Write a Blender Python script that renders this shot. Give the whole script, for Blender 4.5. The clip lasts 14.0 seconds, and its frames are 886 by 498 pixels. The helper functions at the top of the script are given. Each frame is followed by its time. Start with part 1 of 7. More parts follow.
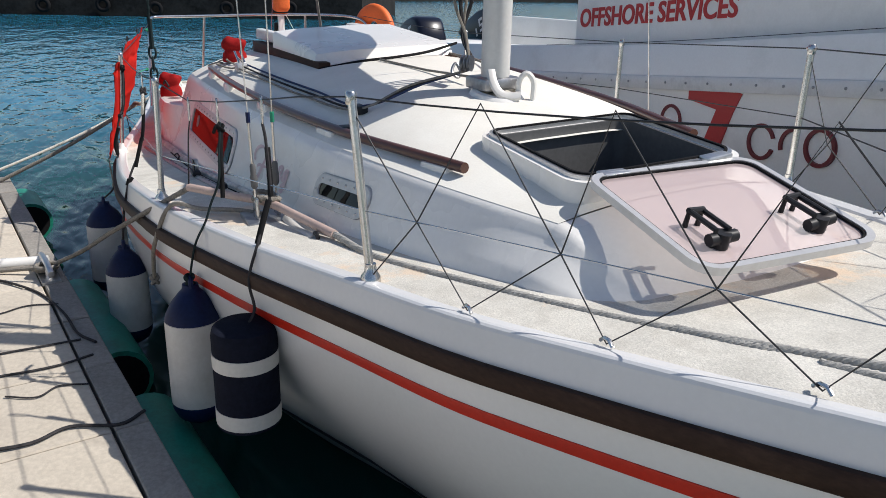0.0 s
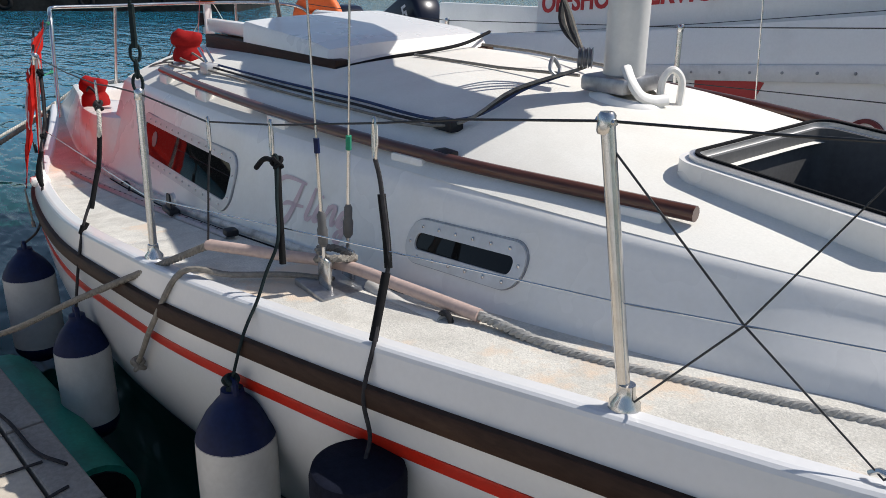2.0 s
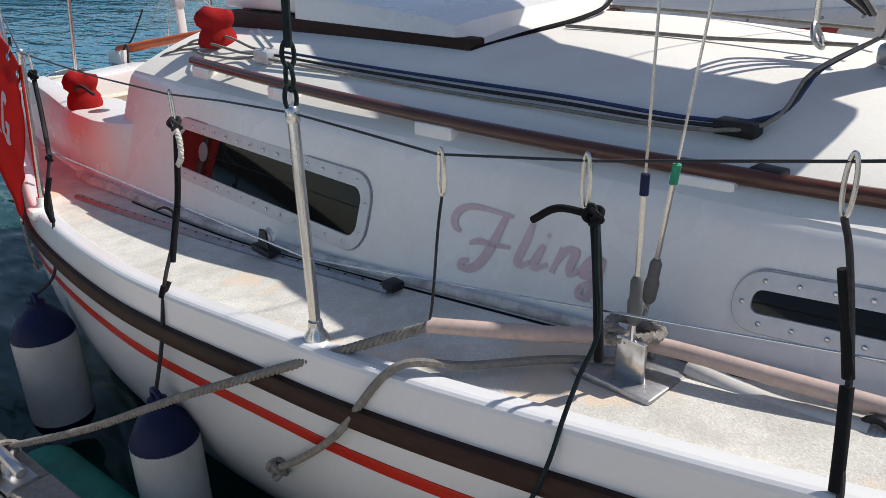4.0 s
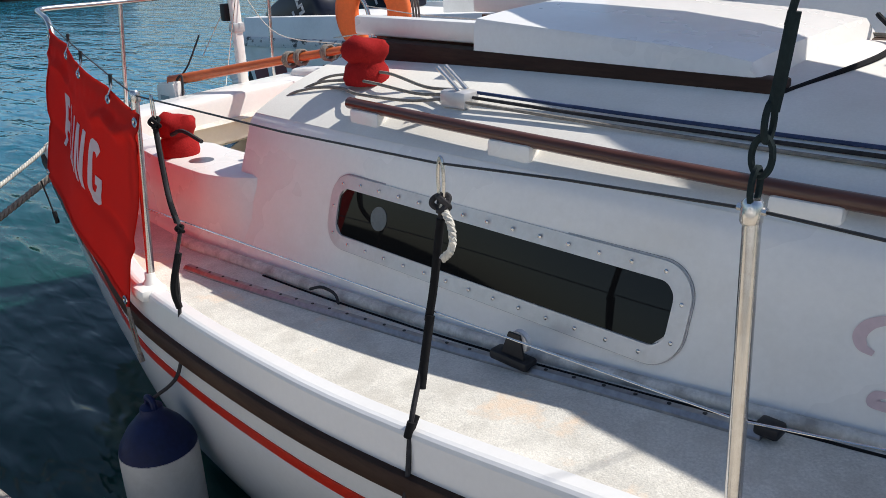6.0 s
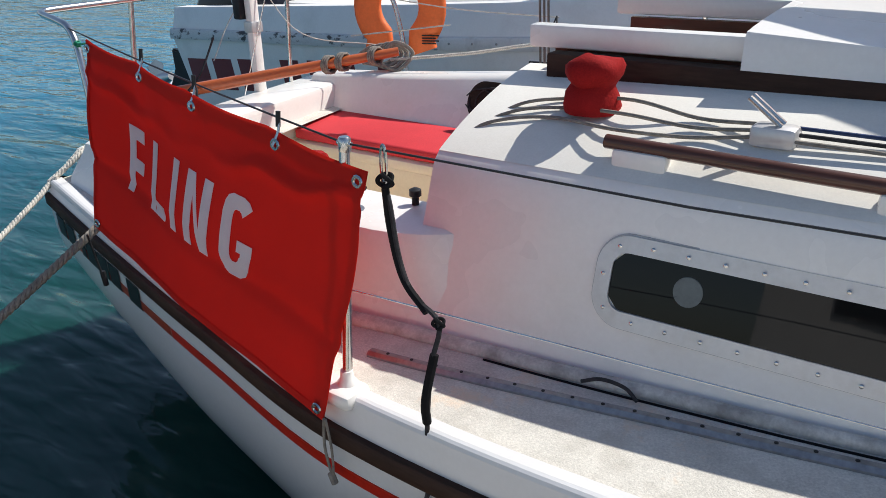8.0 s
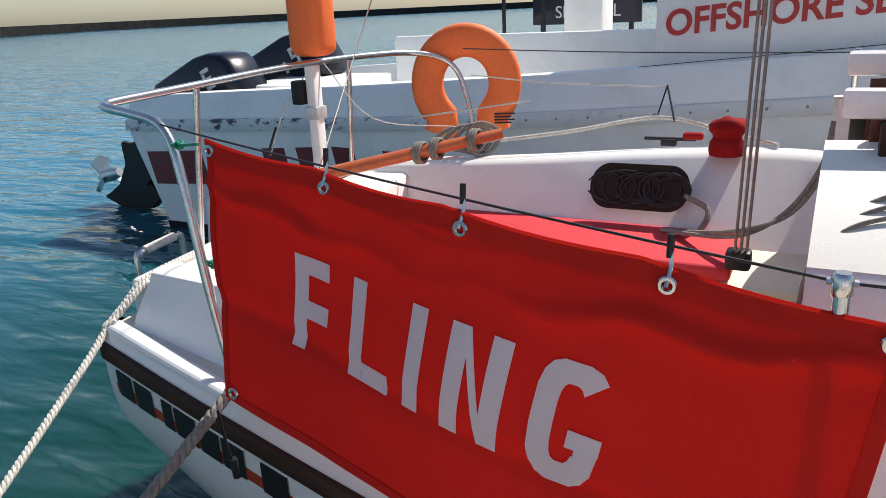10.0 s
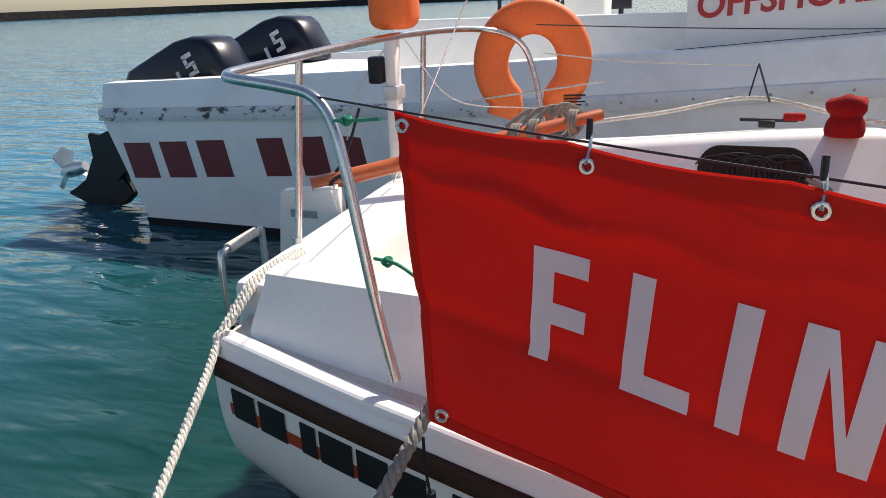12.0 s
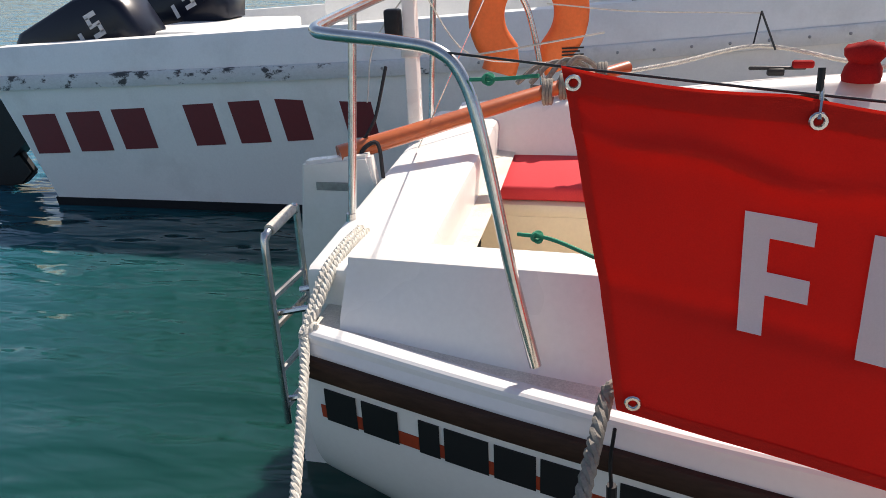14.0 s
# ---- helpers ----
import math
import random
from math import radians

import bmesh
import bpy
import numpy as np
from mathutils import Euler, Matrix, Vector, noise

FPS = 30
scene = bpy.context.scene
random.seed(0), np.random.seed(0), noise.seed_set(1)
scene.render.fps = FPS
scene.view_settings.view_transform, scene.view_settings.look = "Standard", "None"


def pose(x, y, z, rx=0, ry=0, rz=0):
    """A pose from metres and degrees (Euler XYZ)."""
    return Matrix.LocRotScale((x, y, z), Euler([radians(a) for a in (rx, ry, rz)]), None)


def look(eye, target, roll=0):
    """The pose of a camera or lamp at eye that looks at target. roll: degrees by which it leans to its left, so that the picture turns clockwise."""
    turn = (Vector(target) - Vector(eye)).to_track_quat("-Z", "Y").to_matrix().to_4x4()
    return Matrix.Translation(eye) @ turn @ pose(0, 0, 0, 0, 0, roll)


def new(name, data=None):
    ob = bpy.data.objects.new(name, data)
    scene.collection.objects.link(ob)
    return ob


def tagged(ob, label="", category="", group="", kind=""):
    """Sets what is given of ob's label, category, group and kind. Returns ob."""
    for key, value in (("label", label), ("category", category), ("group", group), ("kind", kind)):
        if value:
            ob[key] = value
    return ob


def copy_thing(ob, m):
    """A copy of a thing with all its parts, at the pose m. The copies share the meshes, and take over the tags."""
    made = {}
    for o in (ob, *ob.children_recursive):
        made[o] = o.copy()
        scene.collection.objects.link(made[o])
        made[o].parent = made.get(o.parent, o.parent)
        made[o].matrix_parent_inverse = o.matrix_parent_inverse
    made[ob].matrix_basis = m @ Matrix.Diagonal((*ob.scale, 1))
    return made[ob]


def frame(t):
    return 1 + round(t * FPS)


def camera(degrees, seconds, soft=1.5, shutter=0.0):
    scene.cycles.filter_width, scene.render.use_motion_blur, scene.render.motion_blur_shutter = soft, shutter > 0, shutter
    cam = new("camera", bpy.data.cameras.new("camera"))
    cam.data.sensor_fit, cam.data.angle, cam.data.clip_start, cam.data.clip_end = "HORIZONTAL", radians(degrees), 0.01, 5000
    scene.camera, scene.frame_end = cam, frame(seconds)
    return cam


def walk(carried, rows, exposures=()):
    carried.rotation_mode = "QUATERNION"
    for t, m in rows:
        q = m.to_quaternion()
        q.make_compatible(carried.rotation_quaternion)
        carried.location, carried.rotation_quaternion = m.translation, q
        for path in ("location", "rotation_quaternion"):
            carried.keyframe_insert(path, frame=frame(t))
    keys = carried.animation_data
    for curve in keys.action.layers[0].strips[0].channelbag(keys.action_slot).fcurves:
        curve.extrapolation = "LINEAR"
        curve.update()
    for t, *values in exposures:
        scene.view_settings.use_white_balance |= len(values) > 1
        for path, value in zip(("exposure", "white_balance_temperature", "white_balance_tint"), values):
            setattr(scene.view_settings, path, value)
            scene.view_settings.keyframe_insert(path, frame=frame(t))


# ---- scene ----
cam = camera(60.5, 14.0, soft=0.7)
PATH = [
    (0, (8.134, -1.63, 2.313), (6.43, -0.801, 1.672), 1.4),
    (0.5, (7.892, -1.765, 2.285), (6.23, -0.877, 1.615), 2.0),
    (1, (7.553, -1.782, 2.269), (5.9, -0.836, 1.657), 1.4),
    (1.5, (7.231, -1.861, 2.233), (5.585, -0.903, 1.622), 1.3),
    (2, (6.957, -1.901, 2.243), (5.413, -0.814, 1.584), 0.9),
    (2.5, (6.665, -1.867, 2.253), (5.11, -0.814, 1.566), -0.5),
    (2.7, (6.567, -1.882, 2.246), (5.016, -0.849, 1.521), 0.7),
    (3, (6.401, -1.961, 2.229), (4.858, -0.91, 1.513), -0.3),
    (3.2, (6.284, -2.015, 2.242), (4.776, -0.923, 1.51), -0.9),
    (5.3, (5.163, -2.219, 2.261), (3.846, -0.922, 1.497), -2.1),
    (5.5, (5.055, -2.22, 2.261), (3.664, -0.988, 1.521), -3.3),
    (6, (4.815, -2.329, 2.253), (3.478, -1.032, 1.526), -1.7),
    (6.5, (4.556, -2.476, 2.271), (3.262, -1.155, 1.508), -2.0),
    (7, (4.262, -2.483, 2.279), (2.912, -1.202, 1.546), -2.8),
    (7.5, (3.902, -2.512, 2.295), (2.642, -1.142, 1.563), -2.1),
    (8, (3.589, -2.611, 2.321), (2.507, -1.12, 1.542), -1.2),
    (8.5, (3.275, -2.615, 2.296), (2.204, -1.112, 1.525), -0.7),
    (8.7, (3.12, -2.579, 2.302), (2.024, -1.072, 1.577), -1.1),
    (10.8, (1.989, -2.522, 2.243), (1.231, -0.777, 1.625), -2.2),
    (11, (1.905, -2.549, 2.238), (1.163, -0.801, 1.611), -1.7),
    (11.5, (1.728, -2.545, 2.233), (0.884, -0.849, 1.592), -2.5),
    (12, (1.578, -2.562, 2.203), (0.84, -0.813, 1.574), -2.2),
    (12.5, (1.395, -2.679, 2.164), (0.84, -0.869, 1.519), -0.9),
    (13, (1.279, -2.594, 2.148), (0.503, -0.88, 1.469), -3.3),
    (13.5, (1.145, -2.503, 2.152), (0.506, -0.752, 1.427), -4.4),
    (14, (0.936, -2.555, 2.194), (0.505, -0.748, 1.453), -2.4),
]
walk(cam, [(t, look(eye, target, roll)) for t, eye, target, roll in PATH],
     exposures=[(0.0, 0.03, 6450, 11), (3.2, 0.03, 6450, 11), (5.3, 0.22, 6500, 11), (8.7, 0.20, 6500, 10), (10.8, 0.52, 6800, 12), (14.0, 0.49, 7150, 15)])
# ---------------------------------------------------------------- light
SUN_EL, SUN_AZ = 50.0, 27.0          # degrees above the water, degrees from +y towards +x
world = bpy.data.worlds.new("world")
scene.world = world
world.use_nodes = True
wt = world.node_tree
sky = wt.nodes.new("ShaderNodeTexSky")
sky.sky_type = "NISHITA"
sky.sun_disc = False
sky.dust_density, sky.ozone_density = 1.0, 2.0
sky.sun_elevation = radians(SUN_EL)
sky.sun_rotation = radians(SUN_AZ)
wt.links.new(sky.outputs["Color"], wt.nodes["Background"].inputs["Color"])
wt.nodes["Background"].inputs["Strength"].default_value = 0.098
sun_data = bpy.data.lights.new("sun", "SUN")
sun_data.energy, sun_data.angle, sun_data.color = 4.5, radians(0.5), (1.0, 0.96, 0.90)
sun = new("sun", sun_data)
ce = math.cos(radians(SUN_EL))
sun.matrix_world = look((ce * math.sin(radians(SUN_AZ)) * 20, ce * math.cos(radians(SUN_AZ)) * 20, math.sin(radians(SUN_EL)) * 20), (0, 0, 0))
WATER_Z, DOCK_Z = 0.20, 0.66


# ---------------------------------------------------------------- materials
def mat(name, color, rough=0.5, metal=0.0, vary=0.12, scale=3.0, grain=60.0, bump=0.0, bump_scale=80.0, stretch=(1, 1, 1),
        stain=None, stain_amount=0.0, stain_scale=2.0, alpha=1.0, transmission=0.0, coat=0.0, random_tint=0.0, stain_sharp=0.25, stain_level=0.62, spec=0.5, worn=None):
    """A painted or natural surface: a base colour that varies at two scales, stains of a second colour, fine relief."""
    m = bpy.data.materials.new(name)
    m.use_nodes = True
    nt = m.node_tree
    n, ln = nt.nodes, nt.links
    b = n["Principled BSDF"]
    co = n.new("ShaderNodeTexCoord")
    mp = n.new("ShaderNodeMapping")
    mp.inputs["Scale"].default_value = stretch
    ln.new(co.outputs["Object"], mp.inputs["Vector"])

    def noise_tex(s, detail=4.0, rough_n=0.6):
        t = n.new("ShaderNodeTexNoise")
        t.inputs["Scale"].default_value, t.inputs["Detail"].default_value, t.inputs["Roughness"].default_value = s, detail, rough_n
        ln.new(mp.outputs["Vector"], t.inputs["Vector"])
        return t

    big, small = noise_tex(scale), noise_tex(grain, 3.0)
    add = n.new("ShaderNodeMath")
    add.operation = "ADD"
    ln.new(big.outputs["Fac"], add.inputs[0])
    ln.new(small.outputs["Fac"], add.inputs[1])
    ramp = n.new("ShaderNodeMapRange")
    ramp.inputs["From Min"].default_value, ramp.inputs["From Max"].default_value = 0.65, 1.35
    ramp.inputs["To Min"].default_value, ramp.inputs["To Max"].default_value = 1 - vary, 1 + vary
    ln.new(add.outputs[0], ramp.inputs["Value"])
    last = ramp.outputs["Result"]
    if random_tint:
        oi = n.new("ShaderNodeObjectInfo")
        rr = n.new("ShaderNodeMapRange")
        rr.inputs["To Min"].default_value, rr.inputs["To Max"].default_value = 1 - random_tint, 1 + random_tint
        ln.new(oi.outputs["Random"], rr.inputs["Value"])
        mul = n.new("ShaderNodeMath")
        mul.operation = "MULTIPLY"
        ln.new(last, mul.inputs[0])
        ln.new(rr.outputs["Result"], mul.inputs[1])
        last = mul.outputs[0]
    tint = n.new("ShaderNodeVectorMath")
    tint.operation = "SCALE"
    tint.inputs[0].default_value = color
    ln.new(last, tint.inputs["Scale"])
    out = tint.outputs["Vector"]
    if stain is not None:
        st = noise_tex(stain_scale, 6.0, 0.65)
        sr = n.new("ShaderNodeMapRange")
        sr.inputs["From Min"].default_value, sr.inputs["From Max"].default_value = stain_level - stain_sharp * 0.5, stain_level + stain_sharp * 0.5
        sr.inputs["To Min"].default_value, sr.inputs["To Max"].default_value = 0.0, stain_amount
        ln.new(st.outputs["Fac"], sr.inputs["Value"])
        mx = n.new("ShaderNodeMix")
        mx.data_type = "RGBA"
        ln.new(sr.outputs["Result"], mx.inputs["Factor"])
        ln.new(out, mx.inputs["A"])
        mx.inputs["B"].default_value = (*stain, 1)
        out = mx.outputs["Result"]
    if worn is not None:
        worn_color, worn_amount, worn_scale, worn_level = worn
        wt_ = noise_tex(worn_scale, 7.0, 0.7)
        wr = n.new("ShaderNodeMapRange")
        wr.inputs["From Min"].default_value, wr.inputs["From Max"].default_value = worn_level - 0.03, worn_level + 0.03
        wr.inputs["To Min"].default_value, wr.inputs["To Max"].default_value = 0.0, worn_amount
        ln.new(wt_.outputs["Fac"], wr.inputs["Value"])
        mw = n.new("ShaderNodeMix")
        mw.data_type = "RGBA"
        ln.new(wr.outputs["Result"], mw.inputs["Factor"])
        ln.new(out, mw.inputs["A"])
        mw.inputs["B"].default_value = (*worn_color, 1)
        out = mw.outputs["Result"]
    b.inputs["Specular IOR Level"].default_value = spec
    ln.new(out, b.inputs["Base Color"])
    rv = n.new("ShaderNodeMapRange")
    rv.inputs["To Min"].default_value, rv.inputs["To Max"].default_value = max(0.02, rough - 0.08), min(1.0, rough + 0.08)
    ln.new(big.outputs["Fac"], rv.inputs["Value"])
    ln.new(rv.outputs["Result"], b.inputs["Roughness"])
    b.inputs["Metallic"].default_value = metal
    b.inputs["Alpha"].default_value = alpha
    b.inputs["Transmission Weight"].default_value = transmission
    b.inputs["Coat Weight"].default_value = coat
    if bump:
        bt = noise_tex(bump_scale, 4.0, 0.6)
        bp = n.new("ShaderNodeBump")
        bp.inputs["Strength"].default_value = bump
        bp.inputs["Distance"].default_value = 0.004
        ln.new(bt.outputs["Fac"], bp.inputs["Height"])
        ln.new(bp.outputs["Normal"], b.inputs["Normal"])
    return m


GELCOAT = mat("gelcoat", (0.84, 0.82, 0.775), 0.28, vary=0.035, scale=1.5, stain=(0.62, 0.57, 0.47), stain_amount=0.30, stain_scale=3.0, coat=0.15)
HULL_WHITE = mat("hull_white", (0.72, 0.72, 0.715), 0.22, vary=0.03, scale=1.2, stain=(0.60, 0.59, 0.54), stain_amount=0.25, stain_scale=1.3, coat=0.2)
DECK = mat("nonslip_deck", (0.645, 0.62, 0.555), 0.85, vary=0.27, scale=5.0, grain=170, bump=0.55, bump_scale=240,
           stain=(0.46, 0.43, 0.37), stain_amount=0.45, stain_scale=9.0, stain_sharp=0.16, stain_level=0.57, spec=0.25, worn=((0.72, 0.58, 0.44), 0.85, 1.7, 0.585))
ROOF = mat("roof_nonslip", (0.80, 0.78, 0.71), 0.75, vary=0.06, scale=2.5, grain=140, bump=0.12, bump_scale=260,
           stain=(0.55, 0.50, 0.40), stain_amount=0.35, stain_scale=3.2, stain_sharp=0.4)
CREAM = mat("cream_gelcoat", (0.80, 0.72, 0.56), 0.35, vary=0.05, scale=2, stain=(0.55, 0.47, 0.36), stain_amount=0.3, stain_scale=4)
STRAKE = mat("dark_brown_strake", (0.040, 0.022, 0.016), 0.6, vary=0.35, scale=4, grain=90, stretch=(0.15, 1, 1), bump=0.4, bump_scale=50,
             stain=(0.12, 0.07, 0.045), stain_amount=0.6, stain_scale=7, spec=0.15)
VARNISH = mat("varnished_wood", (0.085, 0.030, 0.017), 0.32, vary=0.4, scale=5, grain=70, stretch=(0.1, 1, 1), coat=0.4, bump=0.2, bump_scale=60,
              stain=(0.05, 0.03, 0.025), stain_amount=0.6, stain_scale=5, spec=0.35)
TILLER_WOOD = mat("orange_varnished_wood", (0.50, 0.115, 0.03), 0.35, vary=0.2, scale=6, stretch=(0.15, 1, 1), coat=0.3)
STRIPE_RED = mat("red_stripe", (0.50, 0.024, 0.011), 0.35, vary=0.12, scale=3, spec=0.25)
RUST_STRIPE = mat("brownish_red_stripe", (0.33, 0.045, 0.018), 0.4, vary=0.12, scale=4, spec=0.25)
STEEL = mat("stainless_steel", (0.62, 0.61, 0.59), 0.22, 1.0, vary=0.12, scale=8, stain=(0.33, 0.27, 0.20), stain_amount=0.35, stain_scale=18)
ALU = mat("brushed_aluminium", (0.66, 0.66, 0.66), 0.42, 1.0, vary=0.08, scale=5, grain=120)
ALU_WHITE = mat("satin_white_frame", (0.64, 0.63, 0.62), 0.38, 0.45, vary=0.06, scale=6, stain=(0.45, 0.42, 0.38), stain_amount=0.4, stain_scale=14)
MAST_WHITE = mat("mast_paint", (0.64, 0.63, 0.60), 0.38, 0.1, vary=0.06, scale=3, stain=(0.45, 0.43, 0.38), stain_amount=0.4, stain_scale=5)
BLACK = mat("black_plastic", (0.018, 0.018, 0.02), 0.45, vary=0.3, scale=6, spec=0.25)
RUBBER = mat("black_rubber", (0.012, 0.012, 0.013), 0.85, vary=0.3, scale=5, bump=0.2, spec=0.12)
COVER_RED = mat("red_cover_cloth", (0.30, 0.014, 0.014), 0.85, vary=0.22, scale=9, grain=200, bump=0.4, bump_scale=120, spec=0.10)
CUSHION = mat("red_cushion_cloth", (0.62, 0.05, 0.06), 0.7, vary=0.15, scale=4, grain=200, bump=0.2, bump_scale=300, spec=0.20)
LETTER = mat("grey_letter_cloth", (0.80, 0.77, 0.80), 0.8, vary=0.08, scale=5, grain=300, bump=0.2, bump_scale=500)
ORANGE = mat("orange_foam_cover", (0.86, 0.17, 0.035), 0.6, vary=0.10, scale=5, bump=0.15, bump_scale=120)
BLUE_CAP = mat("navy_fender_end", (0.006, 0.013, 0.055), 0.5, vary=0.3, scale=8, spec=0.22)
FENDER_W = mat("white_fender_vinyl", (0.66, 0.64, 0.60), 0.42, vary=0.06, scale=4, stain=(0.36, 0.32, 0.26), stain_amount=0.6, stain_scale=5, stain_sharp=0.5)
FENDER_B = mat("navy_fender_cloth", (0.010, 0.012, 0.022), 0.85, vary=0.35, scale=6, bump=0.3, bump_scale=200, spec=0.10)
WHITE_BAND = mat("white_tape", (0.62, 0.60, 0.55), 0.6, vary=0.08, scale=6)
WIRE = mat("dark_wire", (0.05, 0.05, 0.05), 0.5, 0.6, vary=0.25, scale=20)
ROPE_W = mat("white_rope", (0.60, 0.57, 0.50), 0.9, vary=0.2, scale=30, bump=0.6, bump_scale=150)
ROPE_M = mat("faded_grey_rope", (0.38, 0.37, 0.345), 0.95, vary=0.2, scale=30, bump=0.6, bump_scale=150, spec=0.2)
ROPE_G = mat("weathered_grey_rope", (0.24, 0.22, 0.19), 0.95, vary=0.3, scale=25, bump=0.6, bump_scale=150, spec=0.20)
ROPE_D = mat("dark_rope", (0.045, 0.043, 0.045), 0.9, vary=0.35, scale=25, bump=0.6, bump_scale=150, spec=0.10)
ROPE_BLUE = mat("faded_blue_rope", (0.05, 0.07, 0.14), 0.9, vary=0.3, scale=25, bump=0.6, bump_scale=150, spec=0.10)
ROPE_TEAL = mat("dark_teal_rope", (0.016, 0.026, 0.028), 0.9, vary=0.3, scale=25, bump=0.6, bump_scale=150, spec=0.15)
ROPE_GREEN = mat("green_cord", (0.02, 0.25, 0.14), 0.8, vary=0.3, scale=25)
HOSE = mat("faded_pink_hose", (0.50, 0.375, 0.325), 0.6, vary=0.16, scale=6, stain=(0.40, 0.30, 0.26), stain_amount=0.5, stain_scale=9)
GREEN_PIPE = mat("green_pontoon_pipe", (0.02, 0.23, 0.16), 0.4, vary=0.25, scale=4, stain=(0.03, 0.08, 0.06), stain_amount=0.7, stain_scale=5, spec=0.30)
CONCRETE = mat("pale_concrete_slab", (0.60, 0.535, 0.44), 0.9, vary=0.16, scale=2.2, grain=45, bump=0.5, bump_scale=70, random_tint=0.09,
               stain=(0.28, 0.24, 0.20), stain_amount=0.55, stain_scale=2.6, spec=0.20)
CONCRETE_EDGE = mat("dark_concrete_edge", (0.30, 0.28, 0.25), 0.9, vary=0.25, scale=5, grain=60, bump=0.6, bump_scale=60, random_tint=0.08, spec=0.15)
DOCK_BODY = mat("dock_body", (0.12, 0.115, 0.11), 0.9, vary=0.3, scale=3, spec=0.10)
CAT_WHITE = mat("catamaran_white", (0.88, 0.87, 0.84), 0.38, vary=0.04, scale=0.8, stain=(0.48, 0.46, 0.42), stain_amount=0.35, stain_scale=1.6)
CAT_RUB = mat("scuffed_rub_rail", (0.66, 0.66, 0.66), 0.5, vary=0.12, scale=3, stain=(0.02, 0.02, 0.025), stain_amount=0.95, stain_scale=11, stain_sharp=0.06, stain_level=0.585, stretch=(0.6, 1, 1))
CAT_RAIL = mat("pale_rub_rail", (0.74, 0.73, 0.71), 0.5, vary=0.06, scale=3, stain=(0.40, 0.38, 0.36), stain_amount=0.5, stain_scale=7)
DIRTY = mat("grimy_gelcoat", (0.64, 0.62, 0.57), 0.5, vary=0.18, scale=9, grain=120, stain=(0.22, 0.20, 0.18), stain_amount=0.75, stain_scale=14, stain_sharp=0.25, stain_level=0.55)
SIGN_RED = mat("sign_red", (0.50, 0.028, 0.028), 0.45, vary=0.06)
MAROON = mat("maroon_vinyl", (0.17, 0.016, 0.022), 0.45, vary=0.1)
NAVY = mat("navy_engine_cowl", (0.006, 0.008, 0.018), 0.30, vary=0.2, coat=0.1, spec=0.3)
TEXT_BLACK = mat("black_vinyl", (0.015, 0.015, 0.017), 0.45, vary=0.1, spec=0.25)
TEXT_PALE = mat("pale_decal", (0.60, 0.60, 0.62), 0.5, vary=0.06)
PINK_SCRIPT = mat("faded_pink_decal", (0.64, 0.49, 0.50), 0.5, vary=0.08)
ANTIFOUL = mat("black_antifouling", (0.012, 0.014, 0.018), 0.6, vary=0.3, spec=0.20)
DARK_LINER = mat("dark_grey_liner", (0.10, 0.10, 0.10), 0.6, vary=0.2)
# near-black that stands in for the dimness inside cabin and locker
INSIDE_SHADE = mat("inside_shade_dark", (0.035, 0.026, 0.02), 0.8, vary=0.3, spec=0.15)
QUAY = mat("dark_quay_wall", (0.022, 0.021, 0.020), 0.9, vary=0.5, scale=0.5, grain=4, stain=(0.06, 0.052, 0.045), stain_amount=0.6, stain_scale=0.6, spec=0.10)
NICKEL = mat("dull_metal_fitting", (0.36, 0.36, 0.37), 0.4, 0.9, vary=0.2, scale=15)


def glass_mat(name, color, rough, alpha=1.0, transmission=0.0):
    m = bpy.data.materials.new(name)
    m.use_nodes = True
    b = m.node_tree.nodes["Principled BSDF"]
    b.inputs["Base Color"].default_value = (*color, 1)
    b.inputs["Roughness"].default_value = rough
    b.inputs["Transmission Weight"].default_value = transmission
    b.inputs["Alpha"].default_value = alpha
    b.inputs["IOR"].default_value = 1.49
    return m


SMOKED = glass_mat("smoked_acrylic_window", (0.008, 0.008, 0.008), 0.03)
SMOKED.node_tree.nodes["Principled BSDF"].inputs["Specular IOR Level"].default_value = 0.24
DISC = mat("grey_vent_disc", (0.12, 0.14, 0.14), 0.3, vary=0.2, scale=20)
PINK_ACRYLIC = glass_mat("pinkish_hatch_acrylic", (0.72, 0.585, 0.57), 0.25, alpha=0.48)


